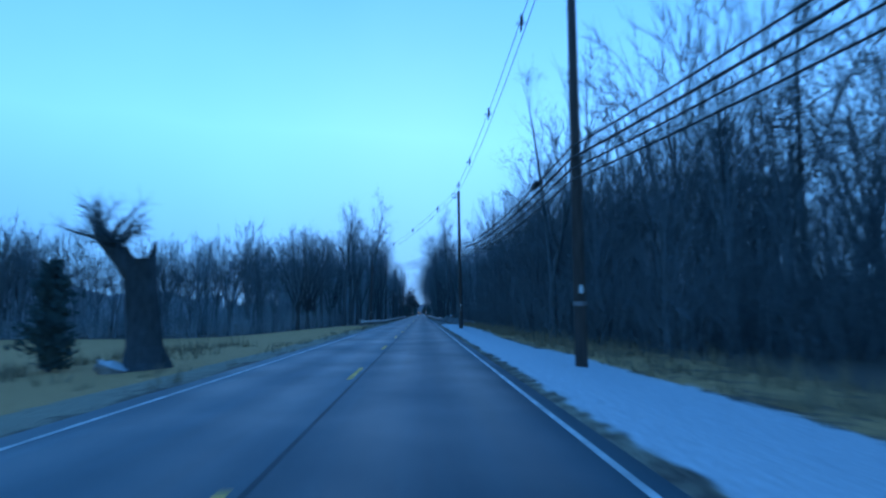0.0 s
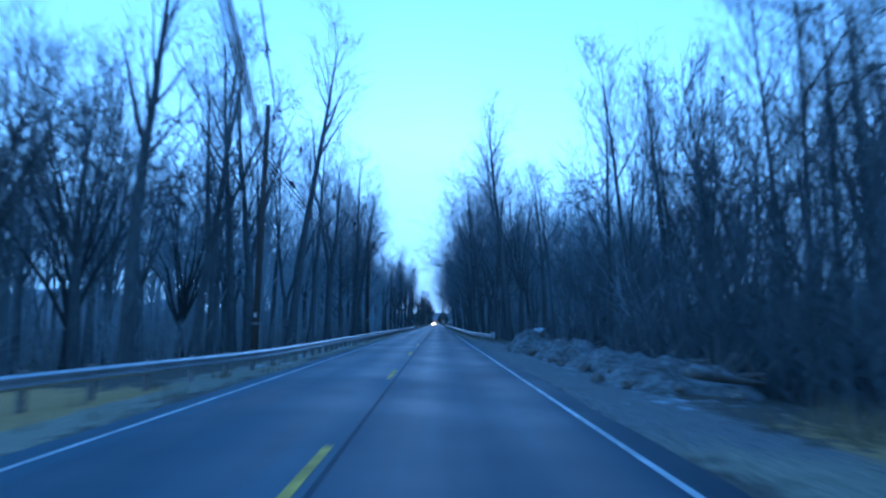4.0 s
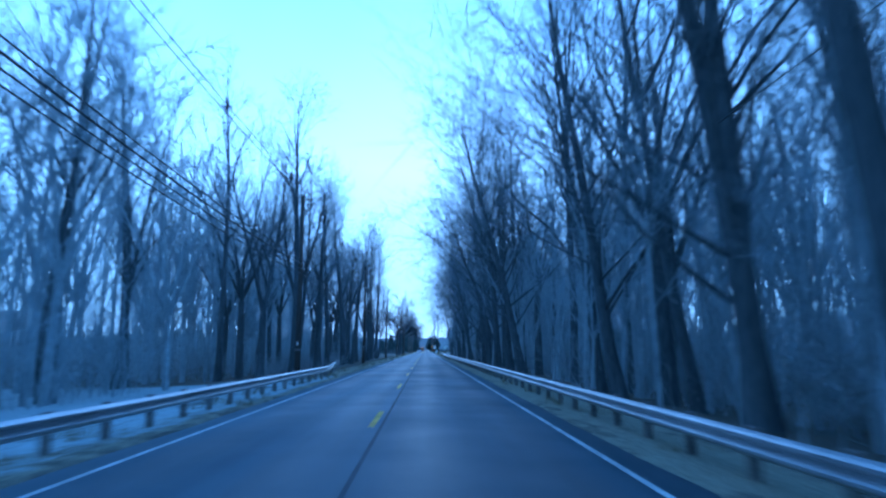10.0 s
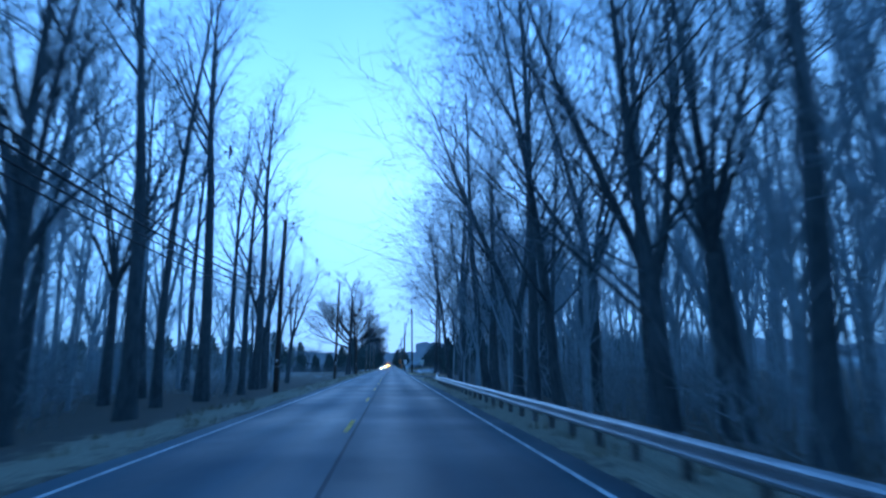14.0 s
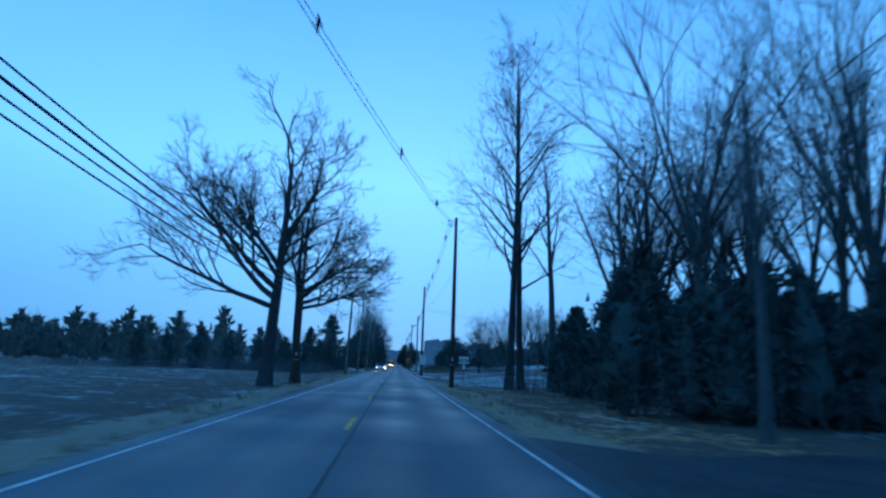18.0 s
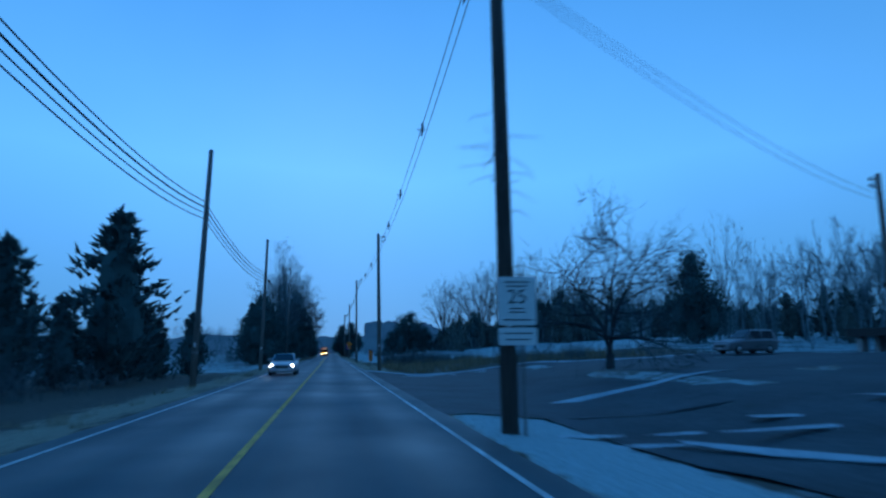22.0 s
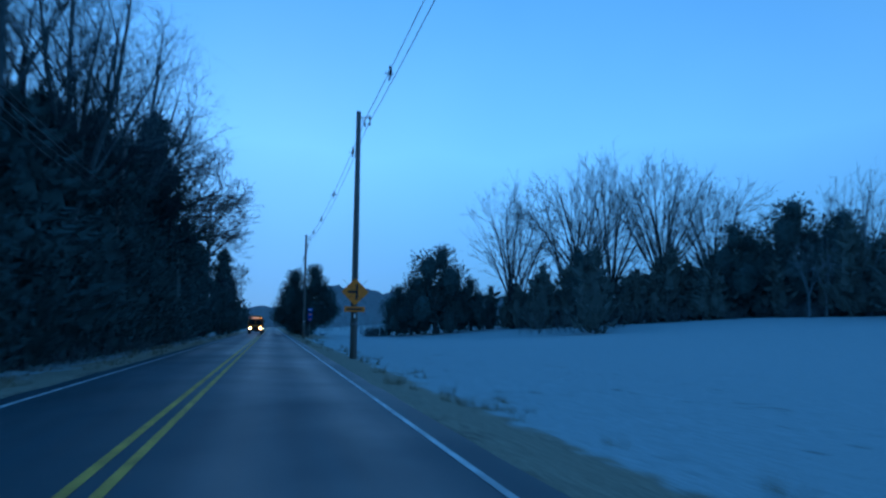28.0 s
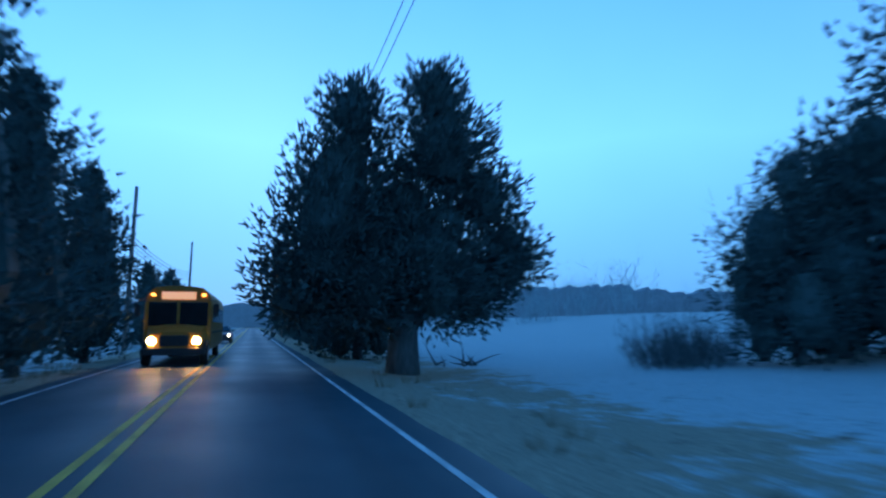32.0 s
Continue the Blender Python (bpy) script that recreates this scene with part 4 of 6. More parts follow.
mass("saplings", spots(70, 11, 22, 185, 300, 0.5, 1.1) + spots(200, 11.5, 50, 112, 250, 0.4, 1.2) + spots(110, 11.5, 50, 250, 378, 0.35, 0.8), deep, SAPLINGS, TWIG_HAZE, "thicket of thin leafless saplings in the woods", "saplings")
mass("woods", spots(220, -150, -14, 106, 146, 0.82, 1.04), deep, DOMES, TWIG, "leafless woods closing the stubble field", "woods")
mass("woods", spots(140, 19, 50, -5, 122, 0.72, 1.0) + spots(110, 12, 22, 26, 122, 0.5, 0.95) + spots(50, 11, 24, 118, 150, 0.4, 0.65), deep, DOMES, TWIG, "dark leafless woods behind the snowy verge", "woods")
mass("saplings", spots(200, -150, -20, 104, 130, 0.6, 0.95), deep, SAPLINGS, TWIG_VEIL, "thicket of leafless saplings closing the stubble field", "saplings")
mass("saplings", spots(280, 18.5, 42, -10, 125, 0.7, 1.2) + spots(190, 11, 19, 22, 128, 0.4, 0.9), deep, SAPLINGS, TWIG, "dense dark thicket of leafless saplings at the wood's edge", "saplings")
mass("undergrowth", spots(210, -32, -11, 118, 200, 0.5, 1.8) + spots(130, -36, -16, 200, 252, 0.8, 1.4) + spots(150, -30, -10, 252, 346, 0.6, 1.2) + spots(60, -15, -9.5, 266, 302, 0.55, 0.7) + spots(100, -40, -9, 330, 384, 0.5, 1.1) + spots(150, -130, -14, 102, 113, 0.9, 1.7), deep, SHRUBS, BRUSH_MIST, "tangled bare undergrowth at the foot of the woods, paled for mist", "undergrowth")
mass("undergrowth", spots(460, 9, 32, 150, 378, 0.5, 1.9), deep, SHRUBS, BRUSH_MIST, "tangled bare undergrowth at the foot of the woods, paled for mist", "undergrowth")
mass("undergrowth", spots(170, 13.5, 30, -10, 140, 0.8, 1.6) + spots(170, 10, 17, 24, 138, 0.7, 1.6), deep, SHRUBS, BRUSH, "tangled dark undergrowth along the wood's edge", "undergrowth")

# the open stretch: oaks, twin trunks, hedges and field trees
set_tree(OAKS[0], -7.6, 420.5, 0, 1.04)
set_tree(OAKS[1], -6.4, 425.6, 0, 1.04)
set_tree(TWINS, 10.7, 431.4, 0, 1.75)
set_tree(TWINS, 12.0, 432.2, 130, 1.6)
set_tree(OAKS[0], 18.5, 419, 200, 0.95)
set_tree(APPLE, 15.9, 489.9, 0, 1.4)
set_tree(BROAD[0], 43.1, 525.5, 30, 1.1)


# ---- poles and cables ----
def pole_thing(x, y, h, grey, lean, bracket, group, label):
    t = empty("utility_pole", pose(x, y, gz(x, y)) @ pose(0, 0, 0, 0, lean, 0), label, "utility pole", group)
    tb = Tubes()
    tb.add([Vector((0, 0, -0.4)), Vector((0, 0, h * 0.5)), Vector((0, 0, h))], [0.185, 0.155, 0.12], 12, cap=True)
    tb.ob("shaft", POLE_GREY if grey else POLE, t)
    if bracket:
        s = bracket
        arm = Tubes()
        arm.add([Vector((0, 0, h - 0.35)), Vector((s * 0.6, 0, h - 0.22))], [0.035, 0.03], 6, cap=True)
        arm.add([Vector((0, 0, h - 0.75)), Vector((s * 0.45, 0, h - 0.27))], [0.022, 0.022], 6, cap=True)
        arm.ob("bracket", STEEL_POST, t, "steel bracket arm")
        for dx, dz in ((0.6, -0.22), (0.6, -0.55), (0.35, -0.62)):
            ins = Tubes()
            z = h + dz
            ins.add([Vector((s * dx, 0, z + q)) for q in (-0.16, -0.1, -0.06, 0.0, 0.05)], [0.03, 0.07, 0.035, 0.065, 0.02], 8, cap=True)
            ins.ob("insulator", CABLE, t, "dark insulator")
    band = Tubes()
    band.add([Vector((0, 0, 1.7)), Vector((0, 0, 1.82))], [0.192, 0.192], 12)
    band.ob("band", STEEL_POST, t, "thin metal band")
    plate = bmesh.new()
    box(plate, -0.05, 0.05, -0.2, -0.185, 2.05, 2.28)
    part("tag_plate", plate, SIGN_WHITE, t, "small pale tag plate")
    return t


RP = [(12.0, -24, 13), (6.15, 17.1, 13), (5.35, 58.6, 13.1), (5.45, 427.0, 13.6), (4.8, 470.4, 13.2), (5.5, 514.2, 12.2), (5.3, 561.3, 13.2), (5.5, 610.9, 13.0), (5.4, 661.3, 13.4), (5.5, 708, 12), (5.5, 756, 12)]
LP = [(-7.6, 113.4, 12.8), (-7.8, 165, 12.6), (-7.6, 203.2, 12.4), (-7.2, 250, 12), (-7.0, 291.5, 12.4), (-6.9, 336.6, 12.2), (-6.6, 379, 13.4), (-6.2, 424.2, 12.4), (-5.9, 466.9, 11.4), (-5.8, 493.5, 12.9), (-5.6, 523.8, 13.2), (-6.3, 569, 13.6), (-7.5, 617.5, 12.5), (-7.5, 670, 12), (-7.2, 714, 12), (-7.2, 758, 13.5)]
RIGHT = [pole_thing(x, y, h, y > 500, lean, -1 if y < 450 else 1, "poles on one verge", "tall round wooden utility pole with a bracket on top") for (x, y, h), lean in zip(RP, (0, 0, -0.6, -0.4, -0.3, -0.8, -0.6, -0.6, -0.8, 0, 0, 0))]
for (x, y, h), lean in zip(LP, (1.2, 0, 0.3, 0, 0.5, 1.0, 1.6, 0.3, 1.8, 1.6, 1.2, 1.5, 1, 1, 1, 1)):
    pole_thing(x, y, h, y > 460, lean, 1 if y < 440 else 0, "poles on the other verge", "tall weathered wooden utility pole carrying communication cables")


def catenary(a, b, sag, n=14):
    return [a.lerp(b, i / n) - Vector((0, 0, sag * 4 * (i / n) * (1 - i / n))) for i in range(n + 1)]


def cable(a, b, sag, r, group, label, spacers=(), splice=0.0):
    a, b = Vector(a), Vector(b)
    pts = catenary(a, b, sag)
    o = a
    t = empty("overhead_cable", Matrix.Translation(o), label, "cable", group)
    tb = Tubes()
    tb.add([p - o for p in pts], [r] * len(pts), 6)
    tb.ob("strand", CABLE, t)
    for s in spacers:
        p, d = along(pts, s)
        sp = Tubes()
        p = p - o
        sp.add([p + Vector((0, 0, 0.26)), p + Vector((0.05, 0, 0.05)), p - Vector((0, 0, 0.42))], [0.03, 0.075, 0.03], 6, cap=True)
        sp.add([p + Vector((-0.2, 0, -0.1)), p + Vector((0.2, 0, -0.1))], [0.028, 0.028], 6, cap=True)
        sp.ob("spacer", CABLE, t, "dark cable spacer")
    if splice:
        p, d = along(pts, splice)
        p = p - o
        sp = Tubes()
        sp.add([p - d * 0.5, p - d * 0.42, p + d * 0.42, p + d * 0.5], [0.03, 0.12, 0.12, 0.03], 10, cap=True)
        sp.ob("splice_case", CABLE, t, "fat black splice case")
    return t


def top_of(i, poles, dx, dz):
    x, y, h = poles[i]
    return (x + dx, y, gz(x, y) + h + dz)


# distribution line: along the near verge, across, and along the far verge
line = [(RP, i) for i in (0, 1, 2)] + [(LP, i) for i in range(0, 7)] + [(RP, i) for i in range(3, 11)]
for (pa, i), (pb, j) in zip(line, line[1:]):
    sa, sb = [(-0.6 if p is RP and p[q][1] < 450 else (0.6 if p is LP else 0.3)) for p, q in ((pa, i), (pb, j))]
    for k, (dx, dz) in enumerate(((0, -0.2), (0.12, -0.55))):
        cable(top_of(i, pa, sa + dx, dz), top_of(j, pb, sb + dx, dz), 0.7 + 0.15 * k, 0.016, "power line", "thin overhead power cable strung from pole to pole", (0.12, 0.36, 0.62, 0.86) if k == 0 else ())
# four thick communication cables, lower on the poles
comm = [(RP, 0, 7.2), (RP, 1, 6.3), (RP, 2, 8.1)] + [(LP, i, (10.2, 9.2, 8.8, 7.4, 6.9, 7.0, 7.1, 7.3, 8.9, 9.8, 9.6, 9.9, 9.0, 8.6, 8.0, 9.0)[i]) for i in range(16)]
for s, ((pa, i, za), (pb, j, zb)) in enumerate(zip(comm, comm[1:])):
    for k in range(4):
        xa, ya, _ = pa[i]
        xb, yb, _ = pb[j]
        side = 0.16 if pa is LP else -0.16
        side_b = 0.16 if pb is LP else -0.16
        cable((xa + side, ya, za - 0.32 * k), (xb + side_b, yb, zb - 0.32 * k), 1.15 if pa is LP and i == 7 else 0.7, 0.035 if k == 1 else 0.024, "communication cables", "thick black communication cable slung along the poles", splice=0.12 if (k == 0 and s % 2 == 1) else 0.0)


# thin service drops to the yard
for a, b, sag in (((4.8, 470.4, 10.0), (28.0, 484.5, 9.1), 0.6), ((4.9, 470.4, 9.7), (28.0, 484.5, 8.8), 0.7), ((4.9, 470.4, 10.1), (5.55, 427.0, 9.6), 0.8)):
    cable(a, b, sag, 0.012, "service wires", "thin service wire running from the pole to the yard")
vine = Tubes()
rvine = random.Random(9)
for _ in range(26):
    z = rvine.uniform(4.4, 6.8)
    a = rvine.uniform(0, 6.28)
    p = Vector((0.15 * math.cos(a), 0.15 * math.sin(a), z))
    pts = bend(rvine, p, Vector((math.cos(a), math.sin(a), rvine.uniform(-0.4, 0.6))), rvine.uniform(0.3, 1.0), 3, 0.4, -0.05)
    vine.add(pts, [0.012, 0.01, 0.008, 0], 3, tip=True)
vine.ob("dead_vine", TWIG, RIGHT[4], "tangle of dead vine stems")


# ---- guard rails ----
WB = [(0.0, -0.155), (0.045, -0.13), (0.08, -0.10), (0.08, -0.065), (0.02, -0.02), (0.02, 0.02), (0.08, 0.065), (0.08, 0.10), (0.045, 0.13), (0.0, 0.155)]


def guard_rail(name, xs_of, y0, y1, toward, label):
    t = empty(name, pose(xs_of(y0), y0, 0), label, "guard rail")
    ox, oy = xs_of(y0), y0
    y = y0
    while y < y1 - 0.5:
        e = min(y + 3.81, y1)
        verts, faces = [], []
        ny = 3
        for j in range(ny + 1):
            yy = y + (e - y) * j / ny
            zc = gz(xs_of(yy), yy) * 0.3 + 0.44 + 0.012 * noise.noise(Vector((0, yy * 0.2, 1)))
            for u, w in WB:
                verts.append((xs_of(yy) + toward * u - ox, yy - oy, zc + w))
            for u, w in reversed(WB):
                verts.append((xs_of(yy) + toward * (u - 0.008) - ox, yy - oy, zc + w))
        n = len(WB) * 2
        for j in range(ny):
            for i in range(n):
                a, b = j * n + i, j * n + (i + 1) % n
                faces.append((a, b, b + n, a + n))
        mesh_part("rail_panel", verts, faces, STEEL, t)
        for q in range(2):
            yy = y + q * 1.905
            if yy < e:
                x = xs_of(yy) - toward * 0.2
                bm = bmesh.new()
                g = gz(x, yy)
                box(bm, x - ox - 0.07, x - ox + 0.07, yy - oy - 0.06, yy - oy + 0.06, g - 0.2, 0.58, 0.012)
                part("post", bm, STEEL_POST, t)
                bm = bmesh.new()
                box(bm, x - ox - 0.06, x - ox + 0.2 * toward * 0.95 if toward > 0 else x - ox + 0.06, yy - oy - 0.05, yy - oy + 0.05, 0.32, 0.54) if toward > 0 else box(bm, x - ox - 0.19, x - ox + 0.06, yy - oy - 0.05, yy - oy + 0.05, 0.32, 0.54)
                part("block", bm, POLE_GREY, t)
        y = e
    for yy in (y0, y1):
        x = xs_of(yy)
        bm = bmesh.new()
        d = -1 if yy == y0 else 1
        box(bm, x - ox - 0.05, x - ox + 0.28, yy - oy - 0.05 + 0.1 * d, yy - oy + 0.05 + 0.14 * d, 0.22, 0.74, 0.03)
        part("end_shoe", bm, STEEL, t, "flat steel end shoe")
    return t


guard_rail("guard_rail", lambda y: -4.75 - 2.4 * smooth01((108 - y) / 17) - 1.4 * smooth01((y - 245) / 16), 91.5, 259.7, 1, "long galvanised steel guard rail on posts along the wooded verge")
guard_rail("guard_rail", lambda y: 5.0 + 1.0 * smooth01((152 - y) / 16) + 1.0 * smooth01((y - 346) / 16), 136.8, 361, -1, "long galvanised steel guard rail on posts at the pavement edge")


# ---- cedars, hedges and field trees of the open stretch ----
cr = random.Random(21)


def cedars(rows, protos=None):
    for x, y, s in rows:
        set_tree(cr.choice(protos or CEDARS), x, y, cr.uniform(0, 360), s)


# dark hedge beyond the driveway mouth
cedars([(11.5 + 2.6 * i + cr.uniform(-0.6, 0.6), 404 + 2.3 * i + cr.uniform(-2, 2), cr.uniform(0.62, 0.85)) for i in range(8)])
cedars([(16 + 2.8 * i + cr.uniform(-0.6, 0.6), 416 + 1.6 * i + cr.uniform(-2, 2), cr.uniform(0.85, 1.15)) for i in range(7)])
cedars([(24 + 2.4 * i, 402 + cr.uniform(-3, 6), cr.uniform(0.8, 1.1)) for i in range(6)])
cedars([(15.5, 428, 1.05), (18, 424, 1.1), (20.5, 430, 1.0), (13.2, 418.5, 0.75), (14.8, 415, 0.85), (16.4, 421, 0.85), (13.6, 423.5, 0.65), (17.5, 417.5, 1.0)])
scatter(394, 434, 4.4, 15, 34, TALL + FORKED + LACE, 1.0, 1.25)
set_tree(TALL[2], 11.8, 395.2, 70, 0.62)
scatter(396, 412, 5, 22, 30, TALL + FORKED, 0.8, 1.0)
scatter(408, 430, 4.0, 17, 27, FORKED + LACE, 0.8, 1.0)
set_tree(FORKED[0], 19, 420, 60, 0.95)
set_tree(FORKED[3], 15, 414, 160, 0.9)
# thicket of cedars on the other side
cedars([(-11.6, 499, 1.25), (-14.5, 492, 1.0), (-10.6, 505, 0.55), (-13.4, 496, 0.6), (-12.8, 506, 0.75), (-18, 488, 0.85), (-22, 486, 0.7), (-16, 478, 0.55), (-20, 476, 0.6), (-26, 482, 0.7), (-30, 480, 0.75), (-13, 484, 0.5), (-9.8, 512, 0.6), (-24, 474, 0.6), (-28, 472, 0.7), (-33, 474, 0.65), (-38, 476, 0.75), (-17, 482, 0.7)])
# the great dark clump beside the road
cedars([(-10.2, 565, 1.45), (-9.6, 572, 1.15), (-12, 568, 1.1)], CEDARS[:2])
cedars([(-9.0, 555.5, 0.95), (-9.2, 560.5, 1.1)], BROAD)
set_tree(ROUND[1], -8.0, 581, 20, 1.15)
set_tree(ROUND[2], -10.5, 592, 120, 0.9)
# wooded verge further on: cedars with bare trees over them
cedars([(-8.6 - cr.uniform(0, 2.5), 594 + 6.2 * i, cr.uniform(0.9, 1.35)) for i in range(15)])
cedars([(-12.5 - cr.uniform(0, 3), 592 + 6.5 * i, cr.uniform(1.1, 1.6)) for i in range(15)])
cedars([(-6.5, 682.5, 1.6), (-9.5, 677, 1.5), (-6.4, 689.5, 1.3), (-5.9, 697, 1.2)], NEARCEDAR)
for k, (x, y, s) in enumerate(((-8.5, 599, 1.1), (-9.2, 605, 1.45), (-8.2, 612, 1.12), (-9.6, 618, 1.4), (-8.6, 625, 1.08), (-9.6, 632, 1.35), (-12, 608, 1.1), (-13, 622, 1.05))):
    set_tree(FORKED[k % 4] if s < 1.2 else TALL[k % 6], x, y, cr.uniform(0, 360), s if s < 1.2 else s * 0.82)
cedars([(-9.0, 604.5, 1.2), (-9.2, 610.5, 1.35), (-8.7, 621, 1.15), (-8.9, 627, 1.25), (-8.6, 634, 1.15), (-8.8, 641, 1.05), (-8.9, 647, 1.0)], CEDARS[:2])
cedars([(-8.8, 616.8, 1.6), (-8.6, 622.5, 1.6), (-9.6, 612.5, 1.6)], NEARCEDAR)
set_tree(FORKED[2], -10.2, 619, 70, 1.15)
set_tree(FORKED[0], -9.0, 628, 160, 1.15)
set_tree(OAKS[0], -10.5, 612, 250, 0.95)
set_tree(OAKS[1], -8.8, 628, 0, 1.25)
cedars([(-8.7, 655, 1.6), (-9.4, 662.5, 1.6), (-8.6, 669, 1.45), (-10.5, 650, 1.5)], NEARCEDAR)
set_tree(WAVY, -8.6, 677, 0, 1.0)
# the broad cedar on the frosted verge and the row behind it
set_tree(LANDMARK, 6.9, 687, 0, 1.12)
tagged(set_tree(NEARCEDAR[0], -8.3, 630, 40, 2.1), "very tall dark cedar on the wooded verge", "tree")
cedars([(-9.6, 637, 1.7), (-8.8, 645, 1.5)], NEARCEDAR)
cedars([(6.8, 697, 0.85), (7.0, 705, 0.9), (6.8, 716, 0.85), (7.2, 730, 0.9), (7.0, 748, 0.9), (7.5, 770, 1.0)], BROAD)
cedars([(-8, 728, 1.0), (-8, 745, 1.1), (-8.5, 775, 1.2), (8, 800, 1.1), (-8, 810, 1.1)])
# tree line behind the frosted field
cedars([(28, 681, 1.55), (31.5, 684, 1.15), (34.5, 682, 0.9), (24.5, 684, 0.95), (21.9, 683.5, 0.85)], BROAD)
cedars([(38 + 6.5 * i, 685 - 3.4 * i + cr.uniform(-3, 3), cr.uniform(0.7, 1.15)) for i in range(0, 14, 2)])
for i in range(0, 16, 2):
    set_tree(ROUND[i // 2 % 3], 40.5 + 6.2 * i + cr.uniform(-1, 1), 681 - 1.6 * i + cr.uniform(-4, 4), cr.uniform(0, 360), cr.uniform(1.4, 1.85))
cedars([(50, 671, 1.3), (69, 657, 1.5), (75, 653, 1.75), (82, 651, 1.6), (93, 648, 1.5)], BROAD)
for x, y, s in ((62, 575, 0.75), (75, 580, 0.8), (88, 572, 0.85), (48, 600, 0.6), (-60, 560, 0.7), (-35, 452 + 120, 0.7)):
    set_tree(cr.choice(ROUND), x, y, cr.uniform(0, 360), s)

for x, y, k, sz in ((45, 685, 0, 1.4), (55.5, 682, 1, 2.0), (63, 684, 2, 2.05), (71, 680, 0, 1.95), (80, 676, 1, 1.8)):
    set_tree(ROUND[k], x, y, 37 * x, sz)
cedars([(-6.9 - cr.uniform(0, 0.8), 600 + 5.5 * i, cr.uniform(0.55, 0.8)) for i in range(9)])
mass("hedgerow", spots(60, 36, 150, 650, 700, 0.8, 1.4) + spots(60, 62, 135, 640, 676, 1.0, 1.6) + spots(70, 60, 160, 612, 645, 0.9, 1.4) + spots(70, 38, 112, 664, 684, 0.6, 1.05) + spots(110, -190, -45, 540, 640, 0.9, 1.9) + spots(40, -150, -45, 500, 540, 0.5, 0.9) + spots(45, 50, 112, 503, 530, 0.45, 0.8), deep, LOWCEDAR, CEDAR_HAZE, "far hedgerow of dark cedars behind the frosted fields", "hedgerow")
mass("hedge_cedars", [(x, 400 + u * (6 + 0.88 * (x - 12)), deep.uniform(0.55, 0.9)) for x, u in [(deep.uniform(12.5, 44), deep.random()) for _ in range(60)]], deep, HEDGECEDAR, CEDAR, "dense dark hedge of overgrown cedars beyond the driveway", "hedge")
mass("far_woods", spots(75, 75, 220, 680, 760, 0.7, 1.0) + spots(65, -240, -40, 600, 720, 0.6, 0.85) + spots(40, -160, -25, 720, 800, 0.6, 0.8) + spots(50, 60, 190, 600, 650, 0.5, 0.8), deep, DOMES, TWIG_VEIL, "far leafless woods behind the frosted fields", "woods")
mass("woods", spots(130, 48, 112, 497, 531, 0.42, 0.72) + spots(60, 58, 130, 440, 497, 0.35, 0.6), deep, DOMES, TWIG_VEIL, "dim leafless woods behind the yard", "woods")
mass("thicket", spots(90, 46, 112, 495, 530, 0.45, 0.8) + spots(50, 56, 120, 440, 495, 0.45, 0.8), deep, SAPLINGS, TWIG, "dim leafless thicket behind the yard", "woods")
mass("far_thicket", spots(170, 40, 220, 664, 720, 0.8, 1.2) + spots(160, -260, -45, 560, 680, 0.7, 1.2) + spots(90, 60, 190, 604, 640, 0.5, 0.9) + spots(60, 10, 80, 760, 800, 0.8, 1.2), deep, SAPLINGS, TWIG_HAZE, "far thicket of leafless saplings along the fields", "woods")
mass("brush", [(cx + deep.gauss(0, sx), cy + deep.gauss(0, 0.8), deep.uniform(0.45, 0.85)) for cx, cy, sx, k in ((9.5, 543.5, 0.6, 46), (11.8, 540.5, 0.9, 60), (14.2, 538.6, 0.9, 46), (17.5, 536, 1.0, 26), (24, 534, 1.6, 14), (33, 536, 2.0, 10)) for _ in range(k)] + spots(110, 36, 150, 655, 690, 0.9, 1.8) + spots(90, 60, 104, 643, 660, 0.7, 1.2) + [(18.6 + deep.gauss(0, 1.1), 686.5 + deep.gauss(0, 0.8), deep.uniform(0.55, 0.95)) for _ in range(34)] + spots(130, -22, -8.5, 575, 700, 0.6, 1.2) + spots(70, -8.6, -6.0, 594, 655, 0.35, 0.6), deep, SHRUBS, BRUSH, "tangled leafless brush at the field's edge", "brush")
mass("brush", spots(120, 10.5, 40, 398, 434, 0.6, 1.1) + spots(170, -46, -9, 464, 482, 0.55, 0.85) + spots(110, -34, -9.5, 476, 514, 0.5, 0.9) + spots(40, 14, 40, 504, 522, 0.4, 0.8), deep, SHRUBS, BRUSH, "tangled leafless brush round the hedge", "brush")
vr = random.Random(31)
tuft = [(vr.choice((-1, 1)) * vr.uniform(0.4, 3.0), vr.uniform(0, 720), vr.uniform(0.35, 0.9)) for _ in range(1500)]
tuft = [((ROAD_L - a if a < 0 else ROAD_R + a) if a > 0 else ROAD_L + a, y, s) for a, y, s in tuft if not (a > 0 and (y < 142 or 374 < y < 395 or 450 < y < 506))]
tuft += [(vr.uniform(7.2, 12.5), vr.uniform(0, 95), vr.uniform(0.7, 1.7)) for _ in range(420)]
tuft += [(vr.uniform(7, 28), vr.uniform(507, 534), vr.uniform(0.9, 2.2)) for _ in range(420)]
tuft += [(vr.uniform(-15, -8), vr.uniform(8, 40), vr.uniform(0.8, 1.8)) for _ in range(90)]
mass("grass_tufts", tuft, vr, TUSSOCKS, GRASS, "dry winter grass tufts along the verges", "grass")


